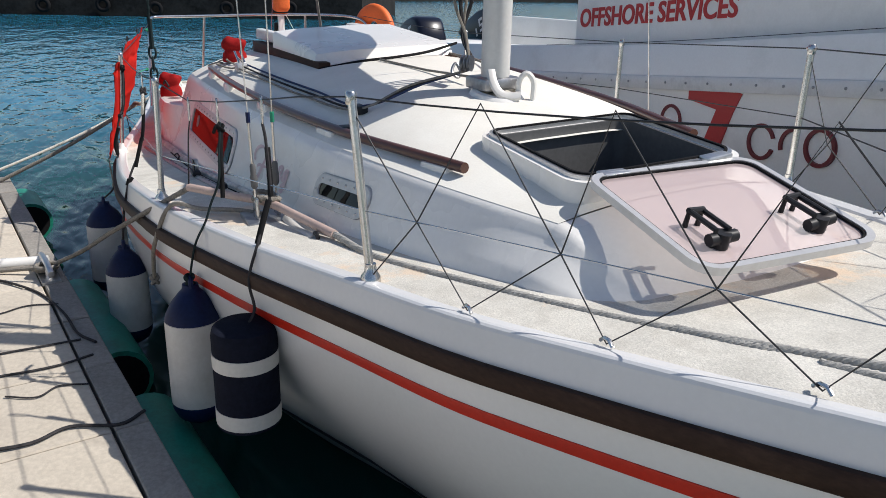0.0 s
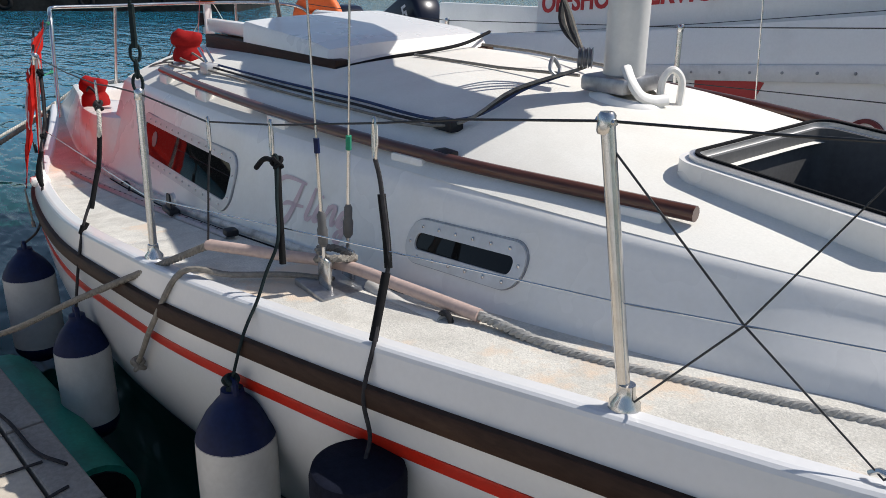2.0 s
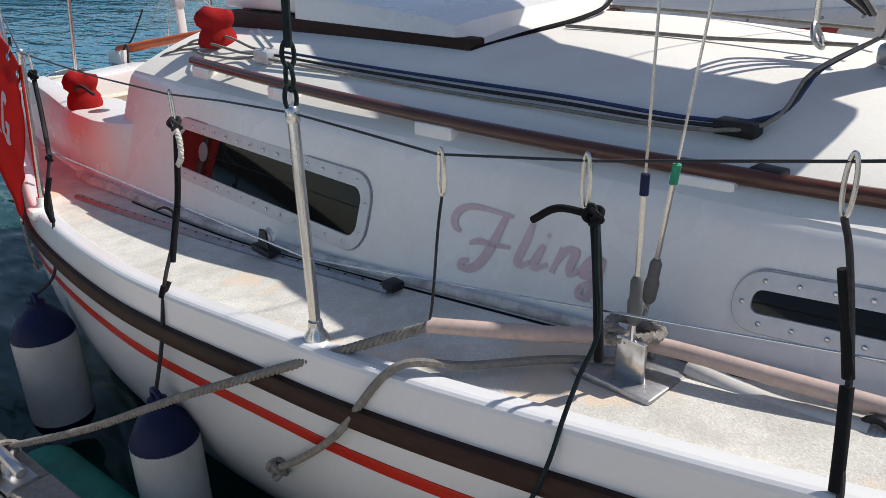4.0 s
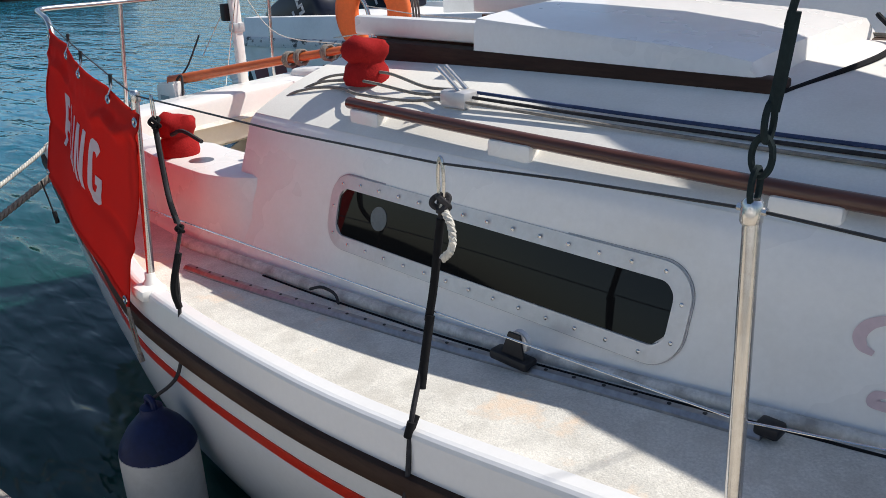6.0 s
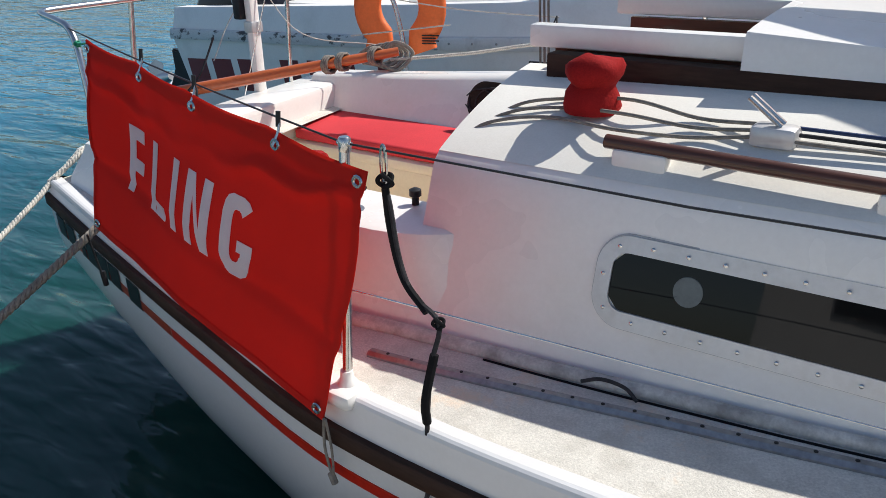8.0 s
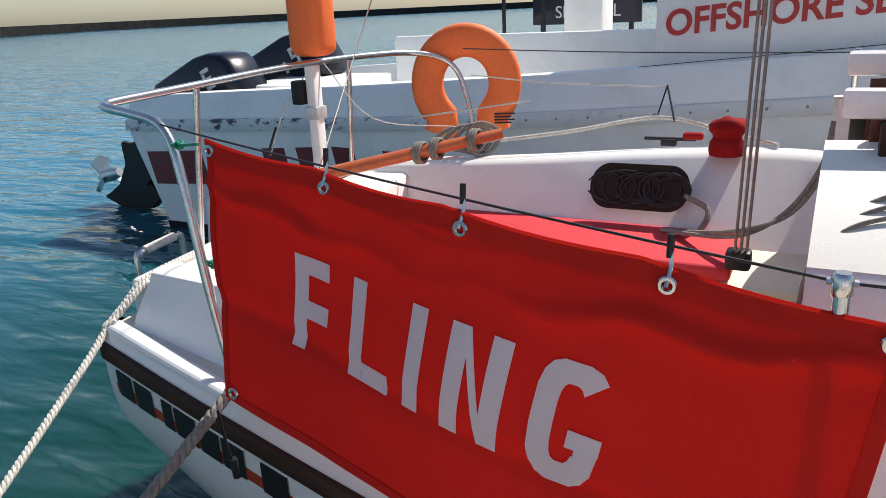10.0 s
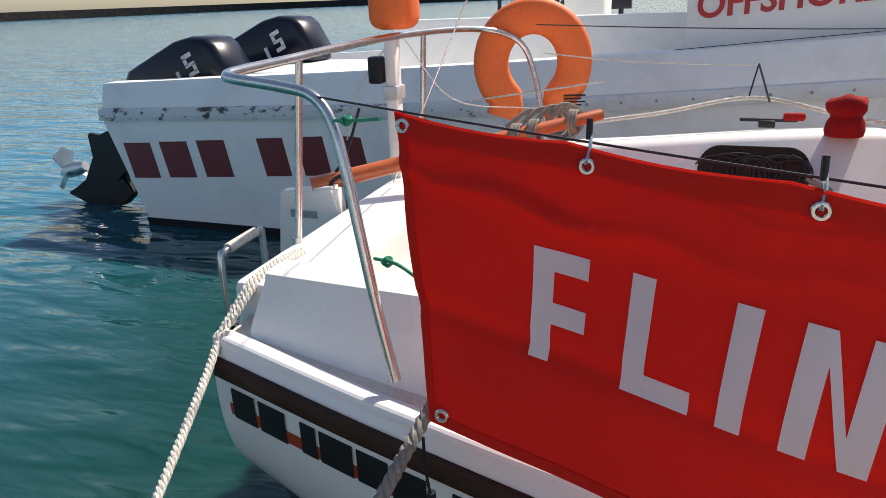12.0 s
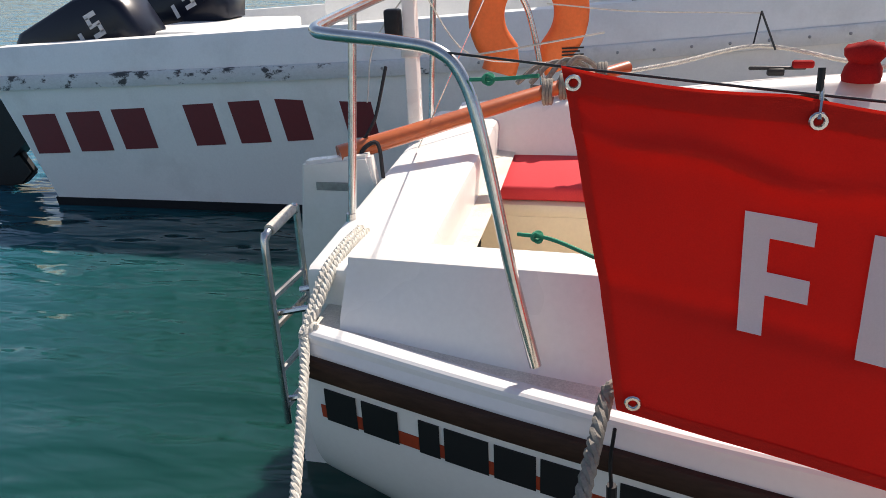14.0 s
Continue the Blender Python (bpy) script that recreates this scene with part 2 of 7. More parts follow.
def water_material():
    m = bpy.data.materials.new("harbour_water")
    m.use_nodes = True
    nt = m.node_tree
    n, ln = nt.nodes, nt.links
    b = n["Principled BSDF"]
    co = n.new("ShaderNodeTexCoord")
    mp = n.new("ShaderNodeMapping")
    mp.inputs["Rotation"].default_value = (0, 0, radians(28))
    mp.inputs["Scale"].default_value = (0.45, 1.3, 1.0)
    ln.new(co.outputs["Object"], mp.inputs["Vector"])
    murk = n.new("ShaderNodeTexNoise")
    murk.inputs["Scale"].default_value = 0.35
    ln.new(co.outputs["Object"], murk.inputs["Vector"])
    mix = n.new("ShaderNodeMix")
    mix.data_type = "RGBA"
    mix.inputs["A"].default_value = (0.003, 0.036, 0.036, 1)
    mix.inputs["B"].default_value = (0.007, 0.048, 0.031, 1)
    ln.new(murk.outputs["Fac"], mix.inputs["Factor"])
    # green by the pontoon; farther out, reflected sky blue is mixed into the colour
    sep = n.new("ShaderNodeSeparateXYZ")
    ln.new(co.outputs["Object"], sep.inputs["Vector"])
    sky_share = n.new("ShaderNodeMapRange")
    sky_share.interpolation_type = "SMOOTHSTEP"
    sky_share.inputs["From Min"].default_value, sky_share.inputs["From Max"].default_value = 0.0, -9.0
    ln.new(sep.outputs["X"], sky_share.inputs["Value"])
    open_water = n.new("ShaderNodeMix")
    open_water.data_type = "RGBA"
    ln.new(sky_share.outputs["Result"], open_water.inputs["Factor"])
    ln.new(mix.outputs["Result"], open_water.inputs["A"])
    open_water.inputs["B"].default_value = (0.018, 0.150, 0.235, 1)
    ln.new(open_water.outputs["Result"], b.inputs["Base Color"])
    b.inputs["Roughness"].default_value = 0.07
    b.inputs["IOR"].default_value = 1.33
    b.subsurface_method = "BURLEY"
    b.inputs["Subsurface Weight"].default_value = 1.0
    b.inputs["Subsurface Radius"].default_value = (0.5, 1.0, 0.9)
    b.inputs["Subsurface Scale"].default_value = 0.15
    prev = None
    for s, d, st in ((0.9, 0.13, 0.8), (3.2, 0.050, 0.8), (8.0, 0.016, 0.6)):
        t = n.new("ShaderNodeTexNoise")
        t.inputs["Scale"].default_value, t.inputs["Detail"].default_value, t.inputs["Distortion"].default_value = s, 1.0, 0.5
        ln.new(mp.outputs["Vector"], t.inputs["Vector"])
        bp = n.new("ShaderNodeBump")
        bp.inputs["Strength"].default_value, bp.inputs["Distance"].default_value = st, d * 1.15
        ln.new(t.outputs["Fac"], bp.inputs["Height"])
        if prev is not None:
            ln.new(prev.outputs["Normal"], bp.inputs["Normal"])
        prev = bp
    ln.new(prev.outputs["Normal"], b.inputs["Normal"])
    return m


WATER = water_material()

# ---------------------------------------------------------------- building helpers
BASE = {}
HEELED = [True]      # the boat lies with her far side a little higher


def heel(y):
    return 0.06 * (y + math.sqrt(y * y + 0.03))


def thing(name, at, label, category, group="", kind=""):
    """A thing made of parts: an empty at its base."""
    ob = new(name)
    ob.empty_display_size = 0.1
    ob.location = at
    BASE[ob] = Vector(at)
    return tagged(ob, label, category, group, kind)


def finish(bm, name, material, smooth=40.0):
    bmesh.ops.recalc_face_normals(bm, faces=bm.faces)
    if smooth:
        for f in bm.faces:
            f.smooth = True
        lim = radians(smooth)
        for e in bm.edges:
            if len(e.link_faces) == 2 and e.calc_face_angle(0.0) > lim:
                e.smooth = False
    me = bpy.data.meshes.new(name)
    bm.to_mesh(me)
    bm.free()
    me.materials.append(material)
    return me


def part(name, bm, material, parent, label="", smooth=40.0):
    """One mesh, in world coordinates, under a thing or under a part of it."""
    base = BASE[parent]
    root = parent
    while root.parent:
        root = root.parent
    if HEELED[0] and root.name == "sailing_boat":
        for v in bm.verts:
            v.co.z += heel(v.co.y)
    bmesh.ops.translate(bm, verts=bm.verts, vec=-base)
    ob = new(name, finish(bm, name, material, smooth))
    ob.parent = parent
    BASE[ob] = base
    return tagged(ob, label)


def solo(name, bm, material, label, category, group="", kind="", smooth=40.0, at=None):
    """A thing that is one mesh, in world coordinates."""
    at = Vector(at) if at is not None else Vector((0, 0, 0))
    bmesh.ops.translate(bm, verts=bm.verts, vec=-at)
    ob = new(name, finish(bm, name, material, smooth))
    ob.location = at
    BASE[ob] = at
    return tagged(ob, label, category, group, kind)


def curve_fn(pts):
    """A smooth function through (x, value) pairs (monotone cubic)."""
    xs, ys = np.array([p[0] for p in pts], float), np.array([p[1] for p in pts], float)
    h, d = np.diff(xs), np.diff(ys) / np.diff(xs)
    m = np.r_[d[0], [0 if a * b <= 0 else 2 * a * b / (a + b) for a, b in zip(d[:-1], d[1:])], d[-1]]

    def f(x):
        x = min(max(x, xs[0]), xs[-1])
        i = min(max(int(np.searchsorted(xs, x)) - 1, 0), len(h) - 1)
        t = (x - xs[i]) / h[i]
        return float((2 * t**3 - 3 * t**2 + 1) * ys[i] + (t**3 - 2 * t**2 + t) * h[i] * m[i] + (-2 * t**3 + 3 * t**2) * ys[i + 1] + (t**3 - t**2) * h[i] * m[i + 1])

    return f


def smooth_line(pts, steps=6):
    """Catmull-Rom points through pts."""
    p = [Vector(q) for q in pts]
    if len(p) < 3:
        return p
    p = [2 * p[0] - p[1]] + p + [2 * p[-1] - p[-2]]
    out = []
    for i in range(1, len(p) - 2):
        for k in range(steps):
            t = k / steps
            a, b, c, d = p[i - 1], p[i], p[i + 1], p[i + 2]
            out.append(0.5 * (2 * b + (c - a) * t + (2 * a - 5 * b + 4 * c - d) * t * t + (3 * b - a - 3 * c + d) * t**3))
    out.append(p[-2])
    return out


def tube(bm, pts, r, sides=8, smooth=True, steps=6, flat=1.0, r_end=None, cap=True):
    """A round bar or rope along pts."""
    line = smooth_line(pts, steps) if smooth else [Vector(q) for q in pts]
    rings, up = [], Vector((0, 0, 1))
    n = len(line)
    prev_side = None
    for i, p in enumerate(line):
        d = (line[min(i + 1, n - 1)] - line[max(i - 1, 0)])
        d = d.normalized() if d.length > 1e-9 else Vector((1, 0, 0))
        side = d.cross(up) if abs(d.z) < 0.95 else d.cross(Vector((0, 1, 0)))
        if prev_side is not None:
            side = prev_side - d * prev_side.dot(d)
        if side.length < 1e-6:
            side = d.orthogonal()
        side.normalize()
        prev_side = side
        nor = side.cross(d)
        rr = r if r_end is None else r + (r_end - r) * i / max(1, n - 1)
        rings.append([bm.verts.new(p + side * math.cos(2 * math.pi * k / sides) * rr + nor * math.sin(2 * math.pi * k / sides) * rr * flat) for k in range(sides)])
    for a, b in zip(rings[:-1], rings[1:]):
        for k in range(sides):
            bm.faces.new((a[k], a[(k + 1) % sides], b[(k + 1) % sides], b[k]))
    if cap:
        bm.faces.new(rings[0])
        bm.faces.new(rings[-1][::-1])
    return bm


def laid_rope(bm, pts, r, pitch=0.07, strands=3, sides=6, steps=8):
    """A three-strand laid rope along pts."""
    line = smooth_line(pts, steps)
    dense = []
    for a, b in zip(line[:-1], line[1:]):
        k = max(1, int((b - a).length / (pitch / 7)))
        dense += [a.lerp(b, j / k) for j in range(k)]
    dense.append(line[-1])
    s, way = [0.0], 0.0
    for a, b in zip(dense[:-1], dense[1:]):
        way += (b - a).length
        s.append(way)
    for q in range(strands):
        pos = []
        for i, p in enumerate(dense):
            d = (dense[min(i + 1, len(dense) - 1)] - dense[max(i - 1, 0)]).normalized()
            u = d.cross(Vector((0.13, 0.2, 1))).normalized()
            v = u.cross(d)
            a = 2 * math.pi * (s[i] / pitch + q / strands)
            pos.append(p + (u * math.cos(a) + v * math.sin(a)) * r * 0.5)
        tube(bm, pos, r * 0.56, sides, smooth=False)
    return bm


def box(bm, lo, hi, bevel=0.0, m=None, segments=2):
    """A box with rounded edges."""
    lo, hi = Vector(lo), Vector(hi)
    made = bmesh.ops.create_cube(bm, size=1.0, matrix=Matrix.Translation((lo + hi) / 2) @ Matrix.Diagonal((*(hi - lo), 1)))
    verts = made["verts"]
    if bevel:
        edges = list({e for v in verts for e in v.link_edges})
        res = bmesh.ops.bevel(bm, geom=edges, offset=bevel, segments=segments, profile=0.5, affect="EDGES")
        verts = list({v for f in res["faces"] for v in f.verts} | {v for v in verts if v.is_valid})
    if m is not None:
        bmesh.ops.transform(bm, matrix=m, verts=verts)
    return bm


def prism(bm, corners, depth, axis=None):
    """A slab: a flat outline of world points, with thickness along depth (a vector)."""
    a = [bm.verts.new(Vector(c)) for c in corners]
    b = [bm.verts.new(Vector(c) + Vector(depth)) for c in corners]
    bm.faces.new(a)
    bm.faces.new(b[::-1])
    for i in range(len(a)):
        j = (i + 1) % len(a)
        bm.faces.new((a[j], a[i], b[i], b[j]))
    return bm


def lathe(bm, profile, at, axis=(0, 0, 1), sides=24, squash=1.0):
    """A turned shape: profile of (radius, height) pairs, round an axis through at."""
    q = Vector((0, 0, 1)).rotation_difference(Vector(axis)).to_matrix()
    rings = []
    for r, h in profile:
        rings.append([bm.verts.new(Vector(at) + q @ Vector((r * math.cos(2 * math.pi * k / sides), r * squash * math.sin(2 * math.pi * k / sides), h))) for k in range(sides)])
    for a, b in zip(rings[:-1], rings[1:]):
        for k in range(sides):
            bm.faces.new((a[k], a[(k + 1) % sides], b[(k + 1) % sides], b[k]))
    bm.faces.new(rings[0][::-1])
    bm.faces.new(rings[-1])
    return bm


def sheet(bm, rows):
    """A skin over a grid of points."""
    vs = [[bm.verts.new(Vector(p)) for p in r] for r in rows]
    for a, b in zip(vs[:-1], vs[1:]):
        for k in range(len(a) - 1):
            quad = []
            for v in (a[k], a[k + 1], b[k + 1], b[k]):
                if not any((v.co - w.co).length < 1e-7 for w in quad):
                    quad.append(v)
            if len(quad) > 2:
                bm.faces.new(quad)
    return vs


def knot(bm, c, r):
    c = Vector(c)
    tube(bm, [c + Vector((r * 1.3 * math.cos(a), r * 0.9 * math.sin(a * 1.5), r * 1.2 * math.sin(a))) for a in np.linspace(0, 4 * math.pi, 17)], r * 0.5, 6)


def B():
    return bmesh.new()


def rounded_loop(w, h, r, n=6):
    """Outline of a rounded rectangle, centred, as (u, v)."""
    out = []
    for cx, cy, a0 in ((w / 2 - r, h / 2 - r, 0), (-w / 2 + r, h / 2 - r, 90), (-w / 2 + r, -h / 2 + r, 180), (w / 2 - r, -h / 2 + r, 270)):
        for k in range(n + 1):
            a = radians(a0 + 90 * k / n)
            out.append((cx + r * math.cos(a), cy + r * math.sin(a)))
    return out


def ring_slab(bm, outer, inner, to_world, t0, t1):
    """A flat ring between two outlines with the same number of points, from depth t0 to t1."""
    o0, o1 = [bm.verts.new(to_world(u, v, t0)) for u, v in outer], [bm.verts.new(to_world(u, v, t1)) for u, v in outer]
    i0, i1 = [bm.verts.new(to_world(u, v, t0)) for u, v in inner], [bm.verts.new(to_world(u, v, t1)) for u, v in inner]
    k = len(outer)
    for a in range(k):
        b = (a + 1) % k
        for p, q in ((o0, o1), (i1, i0), (o1, i1), (i0, o0)):
            bm.faces.new((p[a], p[b], q[b], q[a]))
    return bm


def plate(bm, outline, to_world, t0, t1):
    a, b = [bm.verts.new(to_world(u, v, t0)) for u, v in outline], [bm.verts.new(to_world(u, v, t1)) for u, v in outline]
    bm.faces.new(a[::-1])
    bm.faces.new(b)
    k = len(outline)
    for i in range(k):
        j = (i + 1) % k
        bm.faces.new((a[i], a[j], b[j], b[i]))
    return bm


def text_mesh(body, size, extrude, shear=0.0, bold=0.0):
    """A bmesh of lettering in the xy plane, from the built-in font, with its width and height."""
    cu = bpy.data.curves.new("lettering", "FONT")
    cu.body, cu.size, cu.extrude, cu.shear, cu.offset = body, size, extrude, shear, bold
    cu.resolution_u = 4
    tmp = bpy.data.objects.new("lettering", cu)
    scene.collection.objects.link(tmp)
    me = tmp.to_mesh()
    bm = bmesh.new()
    bm.from_mesh(me)
    tmp.to_mesh_clear()
    bpy.data.objects.remove(tmp)
    bpy.data.curves.remove(cu)
    xs, ys = [v.co.x for v in bm.verts], [v.co.y for v in bm.verts]
    for v in bm.verts:
        v.co.x -= min(xs)
        v.co.y -= min(ys)
    return bm, max(xs) - min(xs), max(ys) - min(ys)


# ---------------------------------------------------------------- water, quay
bm = B()
sheet(bm, [[(x, y, WATER_Z) for y in (-900, -60, -10, 0, 10, 60, 900)] for x in (-900, -60, -10, 0, 10, 60, 900)])
solo("water", bm, WATER, "rippled blue-green harbour water under sun", "water", kind="structure")

bm = B()
quay_line = [(-52 + 0.30 * y, y) for y in range(-150, 21, 6)] + [(-60, 26), (-140, 45), (-170, 90), (-200, 160), (-170, 260), (-60, 360), (120, 400)]
sheet(bm, [[(x, y, z) for z in (-1.0, 0.6, 2.6)] for x, y in quay_line])
sheet(bm, [[(x - d, y, 2.6) for d in (0, 40)] for x, y in quay_line])
solo("quay_wall", bm, QUAY, "dark weathered quay wall across the harbour", "quay", kind="structure")
tyre_bm = B()
rows = []
for k in range(25):
    a = 2 * math.pi * k / 24
    rows.append([Vector((0, math.cos(a) * (0.36 + 0.14 * math.cos(2 * math.pi * j / 10)), math.sin(a) * (0.36 + 0.14 * math.cos(2 * math.pi * j / 10)))) + Vector((0.16 * math.sin(2 * math.pi * j / 10), 0, 0)) for j in range(11)])
sheet(tyre_bm, rows)
bmesh.ops.remove_doubles(tyre_bm, verts=tyre_bm.verts, dist=1e-5)
tyre = solo("tyre_fender", tyre_bm, RUBBER, "worn black tyre hung on the quay wall", "tyre", "tyres on the quay")
for k, yy in enumerate((-14.5, -9.8, -6.4, -2.8, 0.9, 4.2, 8.8, 13.0)):
    m = pose(-51.7 + 0.30 * yy, yy, 0.85 + 0.12 * math.sin(k * 2.1), 0, 0, -16)
    if k == 0:
        tyre.matrix_basis = m
    else:
        copy_thing(tyre, m)

# ---------------------------------------------------------------- pontoon
EDGE_A, EDGE_B = Vector((0.50, -2.241, 0)), Vector((12.0, -0.47, 0))
DK = (EDGE_B - EDGE_A).normalized()                  # along the pontoon's edge
DN = Vector((DK.y, -DK.x, 0))                        # away from the boat
DOCK_LEN, DOCK_W = (EDGE_B - EDGE_A).length, 2.6


def dock_pt(s, d, z):
    p = EDGE_A + DK * s + DN * d
    return Vector((p.x, p.y, z))


pontoon = thing("pontoon", dock_pt(0, 1.2, WATER_Z), "floating concrete pontoon with pale slabs and green floats", "pontoon", kind="structure")
bm = B()
prism(bm, [dock_pt(0, 0.02, DOCK_Z - 0.05), dock_pt(DOCK_LEN, 0.02, DOCK_Z - 0.05), dock_pt(DOCK_LEN, DOCK_W, DOCK_Z - 0.05), dock_pt(0, DOCK_W, DOCK_Z - 0.05)], (0, 0, -0.16))
part("deck_slab", bm, DOCK_BODY, pontoon)
for s0, ln in ((0.0, 0.60), (2.65, 1.20), (4.35, 1.15), (6.25, 1.3)):
    bm = B()
    a, b = dock_pt(s0, -0.07, 0.38), dock_pt(s0 + ln, -0.07, 0.38)
    pts = [a.lerp(b, k / 8) for k in range(9)]
    tube(bm, pts, 0.165, 20, smooth=False)
    part("float_pipe", bm, GREEN_PIPE, pontoon, "green plastic float pipe along the edge")
    bm = B()
    tube(bm, [b - DK * 0.01, b + DK * 0.012], 0.14, 20, smooth=False)
    part("pipe_end", bm, RUBBER, pontoon, "black pipe end")

# ---------------------------------------------------------------- the sailing boat: lines
beam = curve_fn([(0.17, 0.975), (0.8, 1.10), (1.6, 1.265), (2.4, 1.415), (3.3, 1.45), (4.4, 1.375), (5.3, 1.19), (6.13, 0.955), (6.55, 0.83), (6.9, 0.68), (7.3, 0.485), (7.7, 0.26), (8.0, 0.03)])
band_line = curve_fn([(0.17, 1.345), (0.8, 1.275), (1.6, 1.225), (2.4, 1.205), (3.3, 1.25), (4.4, 1.355), (5.3, 1.425), (6.13, 1.495), (7.0, 1.575), (8.0, 1.66)])
gunwale_cut = curve_fn([(0.17, 0.042), (0.9, 0.036), (1.8, 0.012), (2.6, 0.0)])
keel = curve_fn([(0.17, 0.56), (0.9, 0.25), (1.8, -0.02), (3.0, -0.22), (5.5, -0.25), (6.6, -0.05), (7.2, 0.35), (7.6, 0.85), (8.0, 1.45)])
side_y = curve_fn([(0.28, 0.900), (1.0, 0.985), (1.7, 1.05), (2.1, 1.058), (2.3, 1.035), (2.6, 1.012), (3.0, 1.0), (4.0, 0.955), (5.0, 0.845), (5.5, 0.775), (6.0, 0.67), (6.4, 0.55)])      # foot of the cabin side
edge_y = curve_fn([(2.3, 0.865), (3.0, 0.875), (4.0, 0.845), (5.0, 0.755), (5.5, 0.685), (6.0, 0.575), (6.4, 0.44)])                              # edge of the cabin roof
edge_z = curve_fn([(2.3, 1.700), (3.4, 1.705), (4.2, 1.70), (5.4, 1.70), (6.0, 1.695), (6.4, 1.68)])
crown = curve_fn([(2.3, 1.905), (3.2, 1.93), (4.2, 1.945), (5.2, 1.90), (5.8, 1.80), (6.4, 1.735)])
flare = curve_fn([(0.17, 0.0), (1.0, 0.0), (2.5, 0.15), (3.5, 0.28), (4.2, 0.42), (4.7, 0.53), (5.0, 0.63), (5.36, 0.82), (5.7, 0.98), (6.4, 1.05), (8.0, 1.0)])      # how far the sections draw in below
XB, XS = 8.0, 0.17


def sheer(x):
    """Height of the gunwale; the strake and the stripes follow band_line, so the gunwale's face narrows towards the stern."""
    return band_line(x) - gunwale_cut(x)


def deck_z(x, y):
    b = max(0.05, beam(x))
    return sheer(x) - 0.018 + 0.04 * (1 - min(1, abs(y) / b) ** 2)


def hull_y(x, z):
    """Half-breadth of the hull's skin."""
    top, k = band_line(x) - 0.10, keel(x)
    d = min(1.0, max(0.0, (top - z) / (top - k)))
    return (beam(x) + 0.005) * (1 - d**3.3) ** 0.47 * max(0.03, 1 - flare(x) * d**1.8)


def roof_z(x, y):
    e = edge_y(x)
    t = min(1.0, abs(y) / e)
    return crown(x) - (crown(x) - edge_z(x)) * t**2.3


def foot_z(x):
    return deck_z(x, side_y(x))


stations = [XS + (XB - XS) * k / 64 for k in range(65)]
boat = thing("sailing_boat", (4.0, 0, WATER_Z), "white sailing boat with brown rubbing strake, moored at the pontoon", "sailing boat")

bm = B()
rows = []
for x in stations:
    half = []
    b, s, k = beam(x), sheer(x), keel(x)
    half.append((x, max(0.005, b - 0.082), s - 0.022))
    half.append((x, max(0.005, b - 0.074), s - 0.012))
    half.append((x, max(0.006, b - 0.066), s - 0.004))
    half.append((x, max(0.007, b - 0.030), s - 0.001))
    half.append((x, max(0.008, b - 0.020), s - 0.003))
    half.append((x, max(0.009, b - 0.013), s - 0.008))
    half.append((x, max(0.010, b - 0.009), s - 0.017))
    half.append((x, b - 0.007, s - 0.030))
    w = band_line(x)
    half.append((x, b + 0.004, w - 0.092))
    half.append((x, b + 0.005, w - 0.099))
    for j in range(1, 17):
        z = (w - 0.10) + (k - w + 0.10) * (j / 16) ** 0.85
        half.append((x, hull_y(x, z) if j < 16 else 0.0, z))
    rows.append([(p[0], -p[1], p[2]) for p in half] + [p for p in half[::-1]][1:])
vs = sheet(bm, rows)
tr = vs[0]
mid = bm.verts.new((XS, 0, 0.95))
for a, b in zip(tr[:-1], tr[1:]):
    if (a.co - b.co).length > 1e-6:
        bm.faces.new((a, b, mid))
bmesh.ops.remove_doubles(bm, verts=bm.verts, dist=2e-4)
hull = part("hull", bm, HULL_WHITE, boat, "glossy white glassfibre hull", smooth=14)


def hull_band(lo, hi, proud, material, name, label, x0=0.19, x1=7.97, both=True, n=90):
    for sgn in ((-1, 1) if both else (-1,)):
        bm = B()
        rows = []
        for k in range(n + 1):
            x = x0 + (x1 - x0) * k / n
            s = band_line(x)
            rows.append([(x, sgn * (hull_y(x, s - hi) - 0.006), s - hi + 0.002), (x, sgn * (hull_y(x, s - hi) + proud * 0.8), s - hi), (x, sgn * (hull_y(x, s - hi) + proud), s - hi - 0.006),
                         (x, sgn * (hull_y(x, s - lo) + proud), s - lo + 0.006), (x, sgn * (hull_y(x, s - lo) + proud * 0.8), s - lo), (x, sgn * (hull_y(x, s - lo) - 0.006), s - lo - 0.002)])
        sheet(bm, rows)
        part(name, bm, material, boat, label)


hull_band(0.155, 0.10, 0.022, STRAKE, "rubbing_strake", "weathered dark brown rubbing strake")
hull_band(0.278, 0.240, 0.0025, STRIPE_RED, "hull_stripe", "red stripe along the hull", x0=1.35)
hull_band(0.278, 0.240, 0.0025, RUST_STRIPE, "hull_stripe", "brownish red stripe at the stern", x0=0.22, x1=1.345, n=20)
hull_band(1.20, 0.93, 0.003, ANTIFOUL, "antifouling", "black antifouling below the waterline", x0=1.2, x1=7.0)

# deck: one sheet with openings for the cabin and the cockpit
bm = B()
nx, ny = 120, 36
grid = []
for i in range(nx + 1):
    x = XS + 0.02 + (7.93 - XS) * i / nx
    b = max(0.008, beam(x) - 0.068)
    grid.append([bm.verts.new((x, -b + 2 * b * j / ny, deck_z(x, -b + 2 * b * j / ny))) for j in range(ny + 1)])
for i in range(nx):
    for j in range(ny):
        q = (grid[i][j], grid[i + 1][j], grid[i + 1][j + 1], grid[i][j + 1])
        c = sum((v.co for v in q), Vector()) / 4
        if 0.50 < c.x < 6.30 and abs(c.y) < side_y(max(0.28, c.x)) - 0.06:
            continue
        bm.faces.new(q)
part("side_deck", bm, DECK, boat, "worn non-slip side deck")

